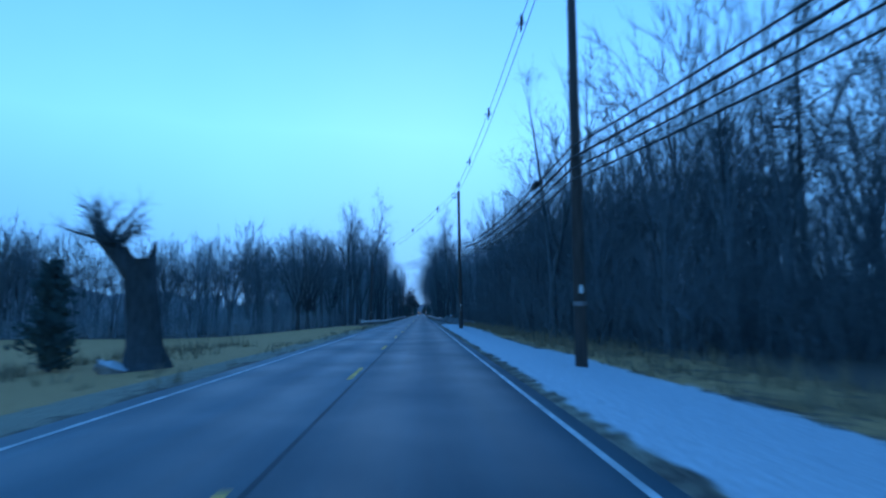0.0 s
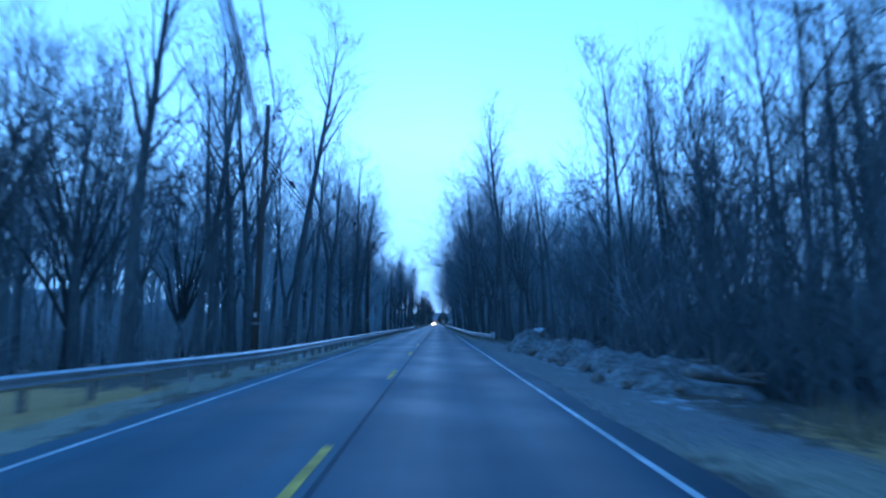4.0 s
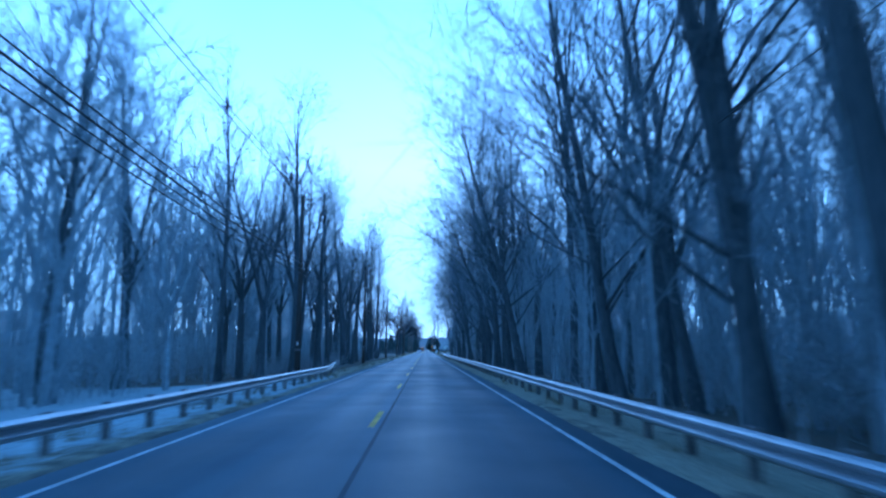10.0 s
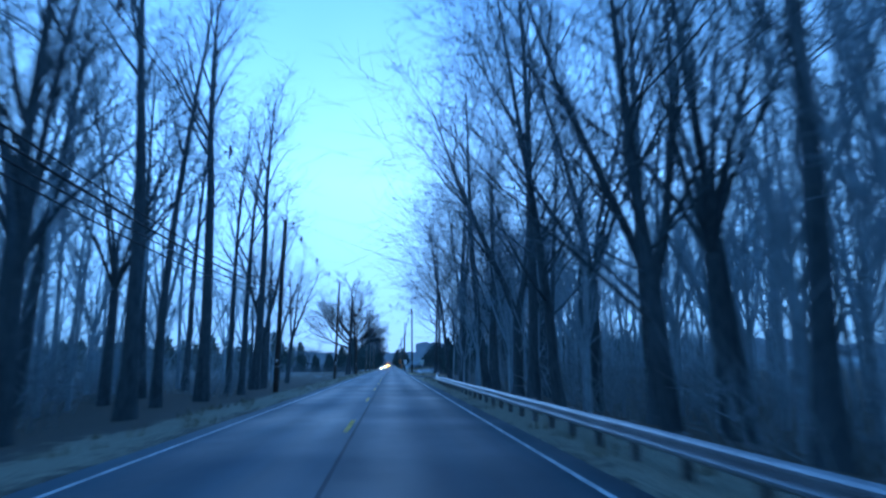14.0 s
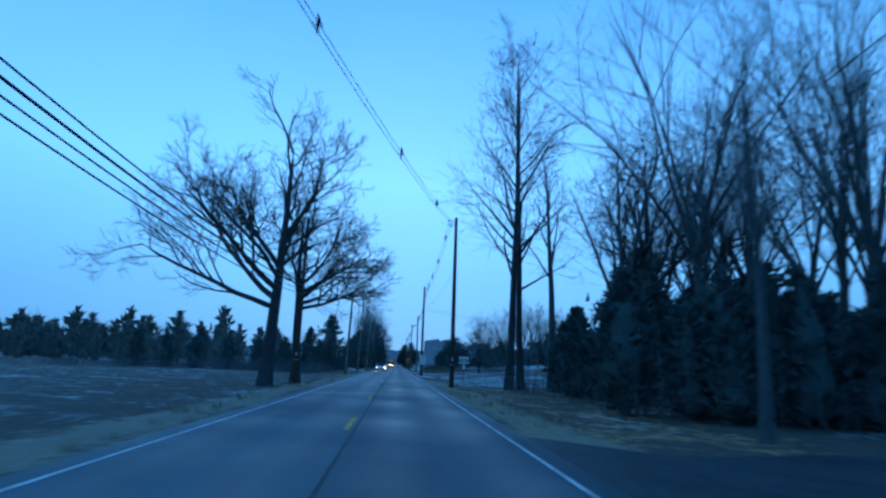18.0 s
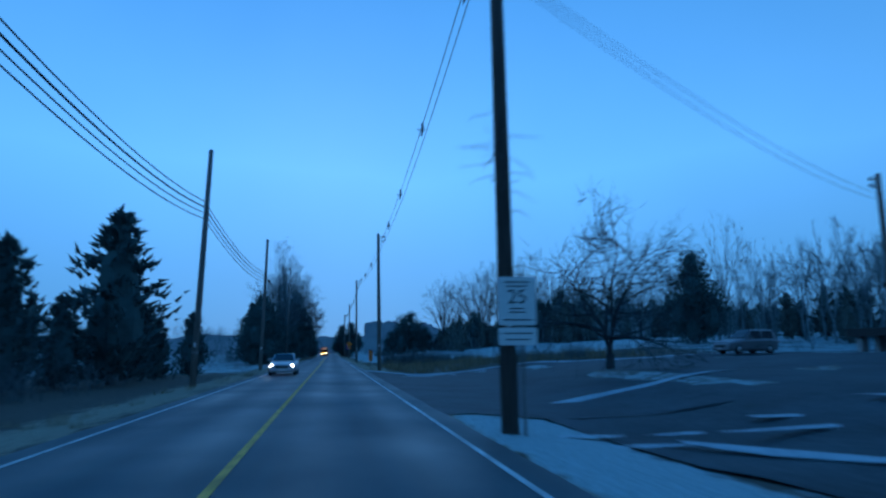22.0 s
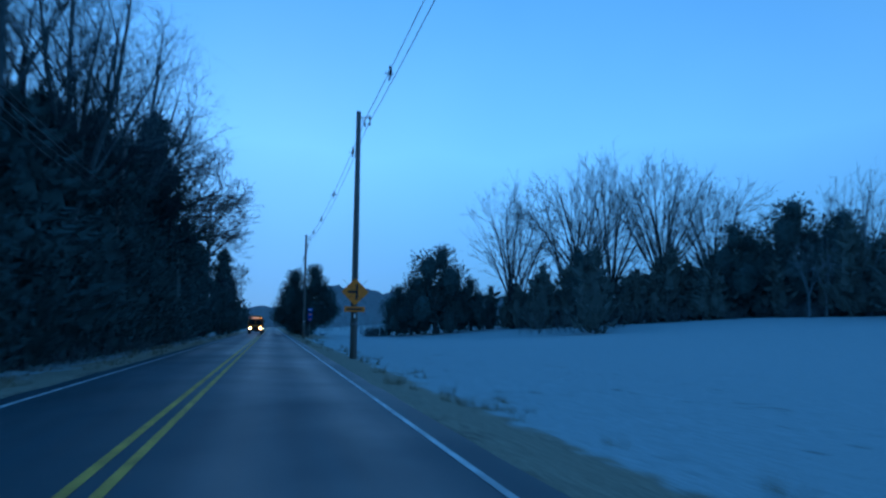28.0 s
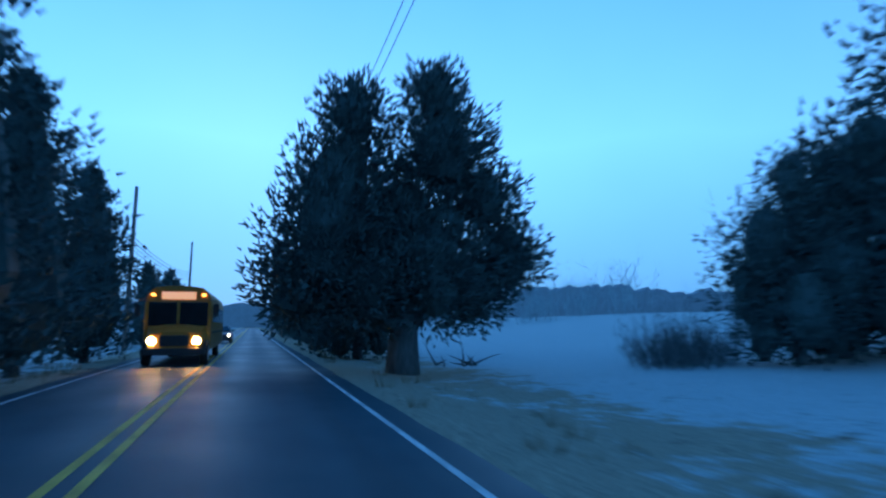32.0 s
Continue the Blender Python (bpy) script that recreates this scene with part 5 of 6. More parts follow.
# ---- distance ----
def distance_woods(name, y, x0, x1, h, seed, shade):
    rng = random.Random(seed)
    # one flat pale colour, with the haze of the distance painted in
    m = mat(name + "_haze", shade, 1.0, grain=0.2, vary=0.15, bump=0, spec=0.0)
    verts, faces = [], []
    n = 260
    for i in range(n + 1):
        x = x0 + (x1 - x0) * i / n
        top = h * (0.8 + 0.3 * noise.noise(Vector((x * 0.012, seed, 0))) + 0.12 * noise.noise(Vector((x * 0.09, seed, 4))) + rng.uniform(-0.05, 0.05))
        yy = y + 60 * math.cos(x * 0.004)
        verts += [(x, yy, -6), (x, yy, top), (x, yy + 12, top * 0.94), (x, yy + 12, -6)]
    for i in range(n):
        for k in range(3):
            a = i * 4 + k
            faces.append((a, a + 1, a + 5, a + 4))
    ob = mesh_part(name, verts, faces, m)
    return tagged(ob, "hazy woods far off at the end of the fields", "distance", kind="structure")


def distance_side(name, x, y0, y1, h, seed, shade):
    # pale colour holds the haze that fills the gaps between trunks
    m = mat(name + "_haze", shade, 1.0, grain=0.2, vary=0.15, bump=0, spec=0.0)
    rng = random.Random(seed)
    verts, faces, n = [], [], 150
    for i in range(n + 1):
        y = y0 + (y1 - y0) * i / n
        top = h * (0.8 + 0.3 * noise.noise(Vector((y * 0.02, seed, 0))) + 0.14 * noise.noise(Vector((y * 0.13, seed, 4))) + rng.uniform(-0.06, 0.06))
        verts += [(x, y, -6), (x, y, top), (x + math.copysign(10, x), y, top * 0.94), (x + math.copysign(10, x), y, -6)]
    for i in range(n):
        for k in range(3):
            a = i * 4 + k
            faces.append((a, a + 1, a + 5, a + 4))
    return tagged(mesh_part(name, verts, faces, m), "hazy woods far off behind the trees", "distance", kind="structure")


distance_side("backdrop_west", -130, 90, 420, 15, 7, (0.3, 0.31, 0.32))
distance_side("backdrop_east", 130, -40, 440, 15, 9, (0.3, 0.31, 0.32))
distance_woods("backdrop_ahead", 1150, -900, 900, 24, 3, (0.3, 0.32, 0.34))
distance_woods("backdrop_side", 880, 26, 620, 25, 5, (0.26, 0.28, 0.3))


# ---- old broken tree, rubble ----
def broken_tree():
    t = empty("broken_tree", pose(-7.7, 21.2, gz(-7.7, 21.2)), "thick hollow broken tree trunk with a sprouting dead limb", "tree")
    rng = random.Random(4)
    verts, faces = [], []
    rings, n = 9, 14
    for j in range(rings):
        z = -0.3 + 4.4 * j / (rings - 1)
        for i in range(n):
            a = 6.283 * i / n
            r = 0.5 + 0.36 * math.exp(-z * 1.6) + 0.09 * math.sin(3 * a + z) + 0.05 * rng.uniform(-1, 1)
            zz = z + (0.7 * max(0, math.sin(2 * a + 1)) - 0.35 if j == rings - 1 else 0)
            verts.append((r * math.cos(a) - 0.06 * z, r * math.sin(a) * 0.9, zz))
    for j in range(rings - 1):
        for i in range(n):
            faces.append((j * n + i, j * n + (i + 1) % n, (j + 1) * n + (i + 1) % n, (j + 1) * n + i))
    k = len(verts)
    verts.append((-0.2, 0, 3.2))
    for i in range(n):
        faces.append(((rings - 1) * n + i, (rings - 1) * n + (i + 1) % n, k))
    mesh_part("trunk", verts, faces, BARK_DARK, t, "hollow broken trunk")
    limb, tw = Tubes(), Tubes()
    l1 = bend(rng, Vector((-0.3, 0, 3.0)), Vector((-0.75, 0, 1)), 2.2, 4, 0.08)
    limb.add(l1, [0.4, 0.36, 0.32, 0.28, 0.24], 9, cap=True)
    for i in range(20):
        p, d = along(l1, rng.uniform(0.55, 1))
        br = bend(rng, p, Vector((rng.uniform(-1.1, 1), rng.uniform(-1, 1), rng.uniform(0.1, 1.1))), rng.uniform(1.0, 2.0), 4, 0.22, 0.02)
        limb.add(br, [0.07, 0.055, 0.04, 0.022, 0], 5, tip=True)
        for _ in range(30):
            q, g = along(br, rng.uniform(0.25, 1))
            w = bend(rng, q, side_dir(rng, g, rng.uniform(0.4, 1.1)), rng.uniform(0.35, 0.9), 2, 0.2)
            tw.add(w, [0.012, 0.008, 0], 3, tip=True)
    limb.ob("limb", BARK_DARK, t, "leaning dead limb")
    tw.ob("crown", TWIG, t, "bare twigs")
    return t


broken_tree()
set_tree(CEDARS[2], -12.2, 23.5, 20, 0.62)


def boulder(x, y, s, flat, seed, name, label, snowy, group="", up=0.0):
    rng = random.Random(seed)
    bm = bmesh.new()
    bmesh.ops.create_icosphere(bm, subdivisions=2, radius=1)
    for v in bm.verts:
        k = 1 + 0.5 * noise.noise(v.co * 1.4 + Vector((seed, 0, 0))) + 0.16 * noise.noise(v.co * 4 + Vector((0, seed, 0)))
        v.co = Vector((v.co.x * s * k * rng.uniform(0.99, 1.01), v.co.y * s * 0.85 * k, v.co.z * s * flat * k))
    t = empty(name, pose(x, y, gz(x, y) + s * flat * 0.45 + up, rng.uniform(-20, 20), rng.uniform(-20, 20), rng.uniform(0, 360)), label, "stone", group)
    part("stone", bm, STONE, t)
    if snowy:
        bm = bmesh.new()
        bmesh.ops.create_icosphere(bm, subdivisions=2, radius=1)
        for v in bm.verts:
            k = 1.0 + 0.5 * noise.noise(v.co * 1.4 + Vector((seed, 0, 0))) + 0.16 * noise.noise(v.co * 4 + Vector((0, seed, 0)))
            z = max(v.co.z, 0.35 + 0.25 * noise.noise(v.co * 3))
            q = 0.9 if v.co.z < 0.4 else 0.97
            v.co = Vector((v.co.x * s * k * q, v.co.y * s * 0.85 * k * q, z * s * flat * k * 1.03 + 0.012))
        part("snow_cap", bm, SNOW, t, "cap of old snow")
    return t


boulder(-8.3, 20.2, 0.55, 0.5, 2, "boulder", "snow-capped stone beside the broken tree", True)
rb = random.Random(17)
SPOIL = mat("spoil_earth", (0.13, 0.115, 0.095), 0.95, grain=5, vary=0.6, bump=1.0, coarse=1.1, tint=(0.34, 0.33, 0.31), spec=0.1)


def heap(x, y, rx, ry, h, seed):
    """A lumpy bank of spoil, steep on the road side."""
    t = empty("spoil_heap", pose(x, y, gz(x, y)), "rough brown heap of earth and rubble dusted with snow", "earth heap", "spoil heaps")
    verts, faces, n, k = [], [], 30, 12
    for j in range(k + 1):
        q = j / k
        for i in range(n):
            a = 6.283 * i / n
            edge = 1 + 0.25 * noise.noise(Vector((math.cos(a) * 1.3, math.sin(a) * 1.3, seed)))
            px_, py_ = rx * q * edge * math.cos(a), ry * q * edge * math.sin(a)
            lump = 0.45 * noise.noise(Vector((px_ * 0.9, py_ * 0.9, seed))) + 0.28 * noise.noise(Vector((px_ * 2.6, py_ * 2.6, seed + 3)))
            verts.append((px_, py_, h * (1 - q * q) ** 0.8 * (1 + lump) + 0.22 * lump * (1 - q) - 0.12 * q))
    for j in range(k):
        for i in range(n):
            faces.append((j * n + i, j * n + (i + 1) % n, (j + 1) * n + (i + 1) % n, (j + 1) * n + i))
    mesh_part("earth", verts, faces, SPOIL, t, smooth=True)
    tb = Tubes()
    for _ in range(60):
        a, q = rb.uniform(0, 6.28), rb.random() ** 0.7 * 0.85
        p = Vector((rx * q * math.cos(a), ry * q * math.sin(a), h * (1 - q * q) * 0.9))
        tb.add(bend(rb, p, Vector((rb.uniform(-1, 1), rb.uniform(-1, 1), rb.uniform(0.0, 0.7))), rb.uniform(0.3, 0.9), 2, 0.3), [0.016, 0.012, 0], 3, tip=True)
    tagged(tb.ob("sticks", BARK_PALE, t), "bare sticks poking out of the heap", kind="stuff")
    return t


for x, y, rx_, ry_, h, s in ((6.9, 119.6, 2.0, 3.0, 1.15, 2), (7.6, 113.2, 2.0, 2.8, 0.95, 5), (8.2, 107.4, 2.2, 3.2, 0.75, 8), (8.4, 101.5, 2.3, 3.0, 0.7, 11), (8.8, 125.2, 2.0, 3.2, 0.7, 14)):
    heap(x, y, rx_, ry_, h, s)
for i in range(40):
    boulder(7.4 + 1.5 * rb.gauss(0, 0.6), 97.5 + 0.72 * i + rb.uniform(-0.5, 0.5), rb.uniform(0.12, 0.34), rb.uniform(0.5, 0.9), 40 + i, "rubble_stone", "rough rubble stone lying along the spoil heaps", False, "rubble bank", 0.12)
boulder(7.2, 119.8, 0.62, 0.55, 91, "rubble_stone", "pale block with a cap of old snow on the heap", True, "rubble bank", 0.95)
for i in range(9):
    x, y, a = 7.6 + rb.uniform(0, 3.4), 99 + 3.6 * i, rb.uniform(-60, 60)
    t = empty("fallen_log", pose(x, y, gz(x, y) + 0.45, 0, rb.uniform(-8, 8), a), "fallen weathered log lying across the rubble", "log", "fallen logs")
    tb = Tubes()
    tb.add(bend(rb, Vector((-2, 0, 0)), Vector((1, 0, 0)), rb.uniform(3, 5), 5, 0.05), [0.13, 0.13, 0.12, 0.1, 0.09, 0.07], 8, cap=True)
    tb.ob("stem", BARK_PALE, t)
    tb = Tubes()
    for _ in range(5):
        p = Vector((rb.uniform(-1.5, 1.5), 0, 0.1))
        tb.add(bend(rb, p, Vector((rb.uniform(-1, 1), rb.uniform(-1, 1), rb.uniform(0.2, 1))), rb.uniform(0.5, 1.4), 2, 0.2), [0.04, 0.025, 0], 5, tip=True)
    tb.ob("broken_branch", BARK_PALE, t, "broken bare branches")
t = empty("fallen_branch", pose(9.4, 688.5, gz(9.4, 688.5) + 0.1), "fallen bare branches lying under the broad cedar", "branch")
tb = Tubes()
for _ in range(12):
    tb.add(bend(rb, Vector((rb.uniform(-1, 1), rb.uniform(-0.5, 0.5), 0.05)), Vector((rb.uniform(-1, 1), rb.uniform(-1, 1), rb.uniform(0, 0.6))), rb.uniform(0.6, 1.6), 3, 0.2), [0.05, 0.035, 0.02, 0], 5, tip=True)
tb.ob("stems", BARK, t)


# ---- side roads ----
def apron(name, pts, lift, material, label):
    """A paved strip over the ground, from rows of (y, x start, x end)."""
    verts, faces, cols = [], [], 14
    for y, x0, x1 in pts:
        for i in range(cols + 1):
            x = x0 + (x1 - x0) * (i / cols) ** 1.6
            end = abs(2 * (y - pts[0][0]) / (pts[-1][0] - pts[0][0]) - 1) ** 2 * (1 if y > (pts[0][0] + pts[-1][0]) / 2 else -1)
            yy = y + end * (1.6 * noise.noise(Vector((x * 0.21, 0, pts[0][0]))) + 0.7 * noise.noise(Vector((x * 0.9, 2, pts[0][0]))))
            verts.append((x, yy, gz(x, yy) + lift if x > 4.5 else -0.01))
    w = cols + 1
    for j in range(len(pts) - 1):
        for i in range(cols):
            faces.append((j * w + i, j * w + i + 1, (j + 1) * w + i + 1, (j + 1) * w + i))
    ob = mesh_part(name, verts, faces, material, smooth=True)
    return tagged(ob, label, "road", kind="structure")


apron("driveway", [(376 + i * 1.0, 3.9, 30 + i) for i in range(17)], 0.03, LOT, "dark damp driveway mouth opening off the road")
apron("side_road", [(474 + i * 1.5, 3.9, 70) for i in range(21)], 0.03, LOT, "wide dark side road joining the main road")
apron("shoulder", [(445 + i * 1.0, 3.9, 7.0 + 0.09 * i) for i in range(19)], 0.03, LOT, "dark damp widened shoulder beside the road")


def yard_lot():
    """Muddy yard, its near edge running slantwise from the shoulder to the building."""
    verts, faces, nx, ny = [], [], 34, 12
    for i in range(nx + 1):
        x = 6.6 + 27 * (i / nx) ** 1.2
        y0 = 460.6 + 0.48 * max(0, x - 8) + 1.1 * noise.noise(Vector((x * 0.35, 1, 2))) - 2.0 * smooth01((8.4 - x) / 1.8) * -3
        for j in range(ny + 1):
            y = y0 + (476 - y0) * j / ny
            verts.append((x, y, gz(x, y) + 0.034 + 0.03 * noise.noise(Vector((x * 0.9, y * 1.3, 5)))))
    for i in range(nx):
        for j in range(ny):
            a = i * (ny + 1) + j
            faces.append((a, a + ny + 1, a + ny + 2, a + 1))
    return tagged(mesh_part("yard", verts, faces, LOT, smooth=True), "dark muddy yard with ruts and streaks of old snow", "ground", kind="structure")


yard_lot()


def road_mouth():
    """The flared corner where the side road meets the main road, with a rim of old snow along it."""
    rim = []
    for i in range(25):
        x = 3.9 + 24 * (i / 24) ** 1.7
        rim.append((x, 504.1 + 5.9 * math.exp(-(x - 3.7) / 1.9) + 0.12 * noise.noise(Vector((x * 1.1, 3, 0)))))
    verts, faces = [], []
    for x, y in rim:
        for k in range(5):
            yy = 502.6 + (y - 502.6) * k / 4
            verts.append((x, yy, gz(x, yy) + 0.045 if x > 4.5 else -0.006))
    for i in range(24):
        for k in range(4):
            a = i * 5 + k
            faces.append((a, a + 5, a + 6, a + 1))
    tagged(mesh_part("side_road_mouth", verts, faces, LOT, smooth=True), "dark flared corner of the side road", "road", kind="structure")
    verts, faces = [], []
    for i, (x, y) in enumerate(rim):
        w = 0.24 + 0.14 * noise.noise(Vector((x * 1.7, 8, 1)))
        for dy, dz in ((-0.02, 0.02), (w * 0.35, 0.075), (w, 0.06), (w * 1.5, 0.0)):
            verts.append((x + 0.2 * dy, y + dy, gz(x, y + dy) + dz + 0.03))
    for i in range(24):
        for k in range(3):
            a = i * 4 + k
            faces.append((a, a + 4, a + 5, a + 1))
    tagged(mesh_part("snow_bank", verts, faces, SNOW, smooth=True), "low rim of old snow along the side road's edge", "snow")


road_mouth()
sr = random.Random(3)
for i in range(36):
    x, y = sr.uniform(6, 32), sr.choice((sr.uniform(457, 474), sr.uniform(459, 472), sr.uniform(501, 504)))
    verts, faces, n = [(0, 0, 0.035)], [], 18
    lx, ly = sr.uniform(0.4, 2.2), sr.uniform(0.08, 0.22)
    for k in range(n):
        a = 6.283 * k / n
        rr = 1 + 0.7 * noise.noise(Vector((math.cos(a) * 1.5, math.sin(a) * 1.5, i)))
        verts.append((lx * rr * math.cos(a), ly * rr * math.sin(a), 0.0))
    faces = [(0, 1 + k, 1 + (k + 1) % n) for k in range(n)]
    ob = mesh_part("snow_streak", verts, faces, SNOW, smooth=True)
    ob.matrix_basis = pose(x, y, gz(x, y) + 0.045, 0, 0, sr.uniform(-26, 14))
    tagged(ob, "thin streak of old snow remaining on the yard", "snow", "snow streaks")


for x0, y0, l, w, a in ((13.5, 480.5, 6.0, 0.22, 24), (9.5, 466.5, 3.2, 0.3, -52), (11.5, 463.5, 2.6, 0.3, -40)):
    verts, faces, n = [(0, 0, 0.03)], [], 36
    for k in range(n):
        q = 6.283 * k / n
        rr = 1 + 0.5 * noise.noise(Vector((math.cos(q) * 5, math.sin(q) * 2, y0)))
        px_, py_ = l * math.cos(q), w * rr * math.sin(q)
        verts.append((px_, py_, gz(x0 + px_, y0 + py_) - gz(x0, y0)))
    ob = mesh_part("snow_streak", verts, [(0, 1 + k, 1 + (k + 1) % n) for k in range(n)], SNOW, smooth=True)
    ob.matrix_basis = pose(x0, y0, gz(x0, y0) + 0.05, 0, 0, a)
    tagged(ob, "long thin ridge of old snow along the yard's edge", "snow", "snow streaks")


# ---- signs ----
def plate_mesh(pts, thick=0.004):
    bm = bmesh.new()
    vs = [bm.verts.new((x, 0, z)) for x, z in pts]
    f = bm.faces.new(vs)
    out = bmesh.ops.extrude_face_region(bm, geom=[f])
    bmesh.ops.translate(bm, verts=[v for v in out["geom"] if isinstance(v, bmesh.types.BMVert)], vec=(0, thick, 0))
    bmesh.ops.recalc_face_normals(bm, faces=bm.faces)
    return bm


def rounded(w, h, r, n=4):
    pts = []
    for cx, cz, a0 in ((w / 2 - r, h / 2 - r, 0), (-w / 2 + r, h / 2 - r, 90), (-w / 2 + r, -h / 2 + r, 180), (w / 2 - r, -h / 2 + r, 270)):
        for i in range(n + 1):
            a = radians(a0 + 90 * i / n)
            pts.append((cx + r * math.cos(a), cz + r * math.sin(a)))
    return pts


def lift(pts, dx, dz):
    return [(x + dx, z + dz) for x, z in pts]


def layer(name, pts, y, material, parent, label=""):
    ob = part(name, plate_mesh(pts), material, parent, label)
    ob.location.y = y
    return ob


def lettering(text, size, x, z, y, material, parent):
    cu = bpy.data.curves.new("lettering", "FONT")
    cu.body, cu.size, cu.align_x, cu.align_y, cu.extrude = text, size, "CENTER", "CENTER", 0.001
    cu.materials.append(material)
    ob = new("lettering", cu)
    ob.parent = parent
    ob.location, ob.rotation_euler = (x, y, z), (radians(90), 0, 0)
    return ob


def post(parent, h, x=0.0):
    bm = bmesh.new()
    box(bm, x - 0.03, x + 0.03, 0.012, 0.05, -0.3, h, 0.006)
    return part("post", bm, STEEL_POST, parent, "steel sign post")


SIGN_GREEN = mat("green_sign_sheeting", (0.02, 0.22, 0.1), 0.5, grain=6, vary=0.1, bump=0)
# speed plates on a pole
px, py, _ = RP[4]
t = empty("speed_sign", pose(px + 0.12, py - 0.3, gz(px, py) - 1.0), "pale rectangular speed sign with a smaller plate below", "sign")
post(t, 4.1, 0.1)
layer("panel", lift(rounded(0.76, 0.95, 0.05), 0, 3.55), 0.0, SIGN_WHITE, t, "pale panel")
lettering("25", 0.4, 0, 3.62, -0.004, SIGN_BLACK, t)
for w, z in ((0.5, 3.92), (0.42, 3.84), (0.3, 3.40), (0.34, 3.33), (0.58, 3.18)):
    layer("text_bar", lift(rounded(w, 0.026, 0.01), 0, z), -0.005, SIGN_BLACK, t, "dark bar")
layer("lower_panel", lift(rounded(0.78, 0.34, 0.04), 0, 2.86), 0.0, SIGN_WHITE, t, "pale lower plate")
for w, z in ((0.6, 2.92), (0.5, 2.80)):
    layer("text_bar", lift(rounded(w, 0.024, 0.01), 0, z), -0.005, SIGN_BLACK, t, "dark bar")

# side-road warning diamond
px, py, _ = RP[7]
t = empty("warning_sign", pose(px - 0.05, py - 0.32, gz(px, py)), "orange-yellow diamond junction sign with a small plate on a pole", "sign")
d = 0.70
layer("panel", lift([(0, -d), (d, 0), (0, d), (-d, 0)], 0, 3.38), 0.0, SIGN_YELLOW, t, "orange-yellow diamond")
for a, c, x, z in ((-1, -1, 0.312, -0.312), (1, -1, 0.312, 0.312), (1, 1, -0.312, 0.312), (-1, 1, -0.312, -0.312)):
    layer("border_line", lift([(0.3 * a - 0.011, -0.3 * c), (0.3 * a + 0.011, -0.3 * c), (-0.3 * a + 0.011, 0.3 * c), (-0.3 * a - 0.011, 0.3 * c)] if a * c > 0 else [(-0.3 - 0.011, -0.3), (-0.3 + 0.011, -0.3), (0.3 + 0.011, 0.3), (0.3 - 0.011, 0.3)], x, 3.38 + z), -0.006, SIGN_BLACK, t, "thin black border")
layer("symbol", lift([(-0.058, -0.39), (0.058, -0.39), (0.058, 0.41), (-0.058, 0.41)], 0.08, 3.38), -0.006, SIGN_BLACK, t, "black junction stem")
layer("symbol", lift([(-0.39, -0.06), (0, -0.06), (0, 0.06), (-0.39, 0.06)], 0.02, 3.38), -0.006, SIGN_BLACK, t, "black junction arm")
layer("lower_panel", lift(rounded(1.05, 0.27, 0.03), 0, 2.5), 0.0, SIGN_YELLOW, t, "yellow name plate")
layer("text_bar", lift(rounded(0.78, 0.09, 0.01), 0, 2.5), -0.006, SIGN_BLACK, t, "dark bar")
bm = bmesh.new()
box(bm, -0.03, 0.03, 0.006, 0.15, 2.3, 3.8)
part("strap", bm, STEEL_POST, t, "steel mounting strap")

# route assembly on its own post
px, py, _ = RP[8]
t = empty("route_sign", pose(px + 0.75, py + 0.1, gz(px, py)), "blue route shield between two small blue plates", "sign")
post(t, 3.9)
layer("upper_plate", lift(rounded(0.62, 0.42, 0.03), 0, 3.68), 0.0, SIGN_BLUE, t, "blue plate")
layer("shield", lift([(-0.3, 0.1), (0, 0.34), (0.3, 0.1), (0.3, -0.1), (0.22, -0.34), (-0.22, -0.34), (-0.3, -0.1)], 0, 3.05), 0.0, SIGN_BLUE, t, "blue pentagon shield")
layer("text_bar", lift(rounded(0.3, 0.16, 0.02), 0, 3.05), -0.006, SIGN_YELLOW, t, "yellow bar")
layer("lower_plate", lift(rounded(0.56, 0.36, 0.03), 0, 2.45), 0.0, SIGN_BLUE, t, "blue plate")
layer("arrow", lift([(-0.18, 0), (-0.05, 0.09), (-0.05, 0.035), (0.18, 0.035), (0.18, -0.035), (-0.05, -0.035), (-0.05, -0.09)], 0, 2.45), -0.006, SIGN_YELLOW, t, "yellow arrow")
layer("text_bar", lift(rounded(0.4, 0.1, 0.02), 0, 3.68), -0.006, SIGN_WHITE, t, "pale bar")

# striped object marker
t = empty("object_marker", pose(4.65, 512.9, gz(4.65, 512.9)), "narrow marker board with black and yellow stripes", "sign")
post(t, 1.5)
layer("panel", lift(rounded(0.32, 0.92, 0.02), 0, 1.25), 0.0, SIGN_YELLOW, t, "yellow board")
for k in range(4):
    z = 0.86 + 0.24 * k
    layer("stripe", [(-0.155, z + 0.1), (0.155, z - 0.08), (0.155, z + 0.04), (-0.155, z + 0.22)], -0.006, SIGN_BLACK, t, "black stripe")
# back of a small sign in the yard
t = empty("yard_sign", pose(8.5, 446.8, gz(8.5, 446.8), 0, 0, 10), "pale sign board with a green band on a steel post", "sign")
post(t, 2.95)
layer("board", lift(rounded(1.15, 0.76, 0.03), 0, 2.56), 0.0, SIGN_WHITE, t, "pale board")
layer("green_band", lift(rounded(1.12, 0.3, 0.02), 0, 2.5), -0.006, SIGN_GREEN, t, "green band")
layer("text_bar", lift(rounded(0.8, 0.1, 0.02), 0, 2.5), -0.012, SIGN_WHITE, t, "pale bar")
layer("panel", lift(rounded(0.32, 0.5, 0.03), 0, 1.82), 0.0, SIGN_WHITE, t, "pale panel")
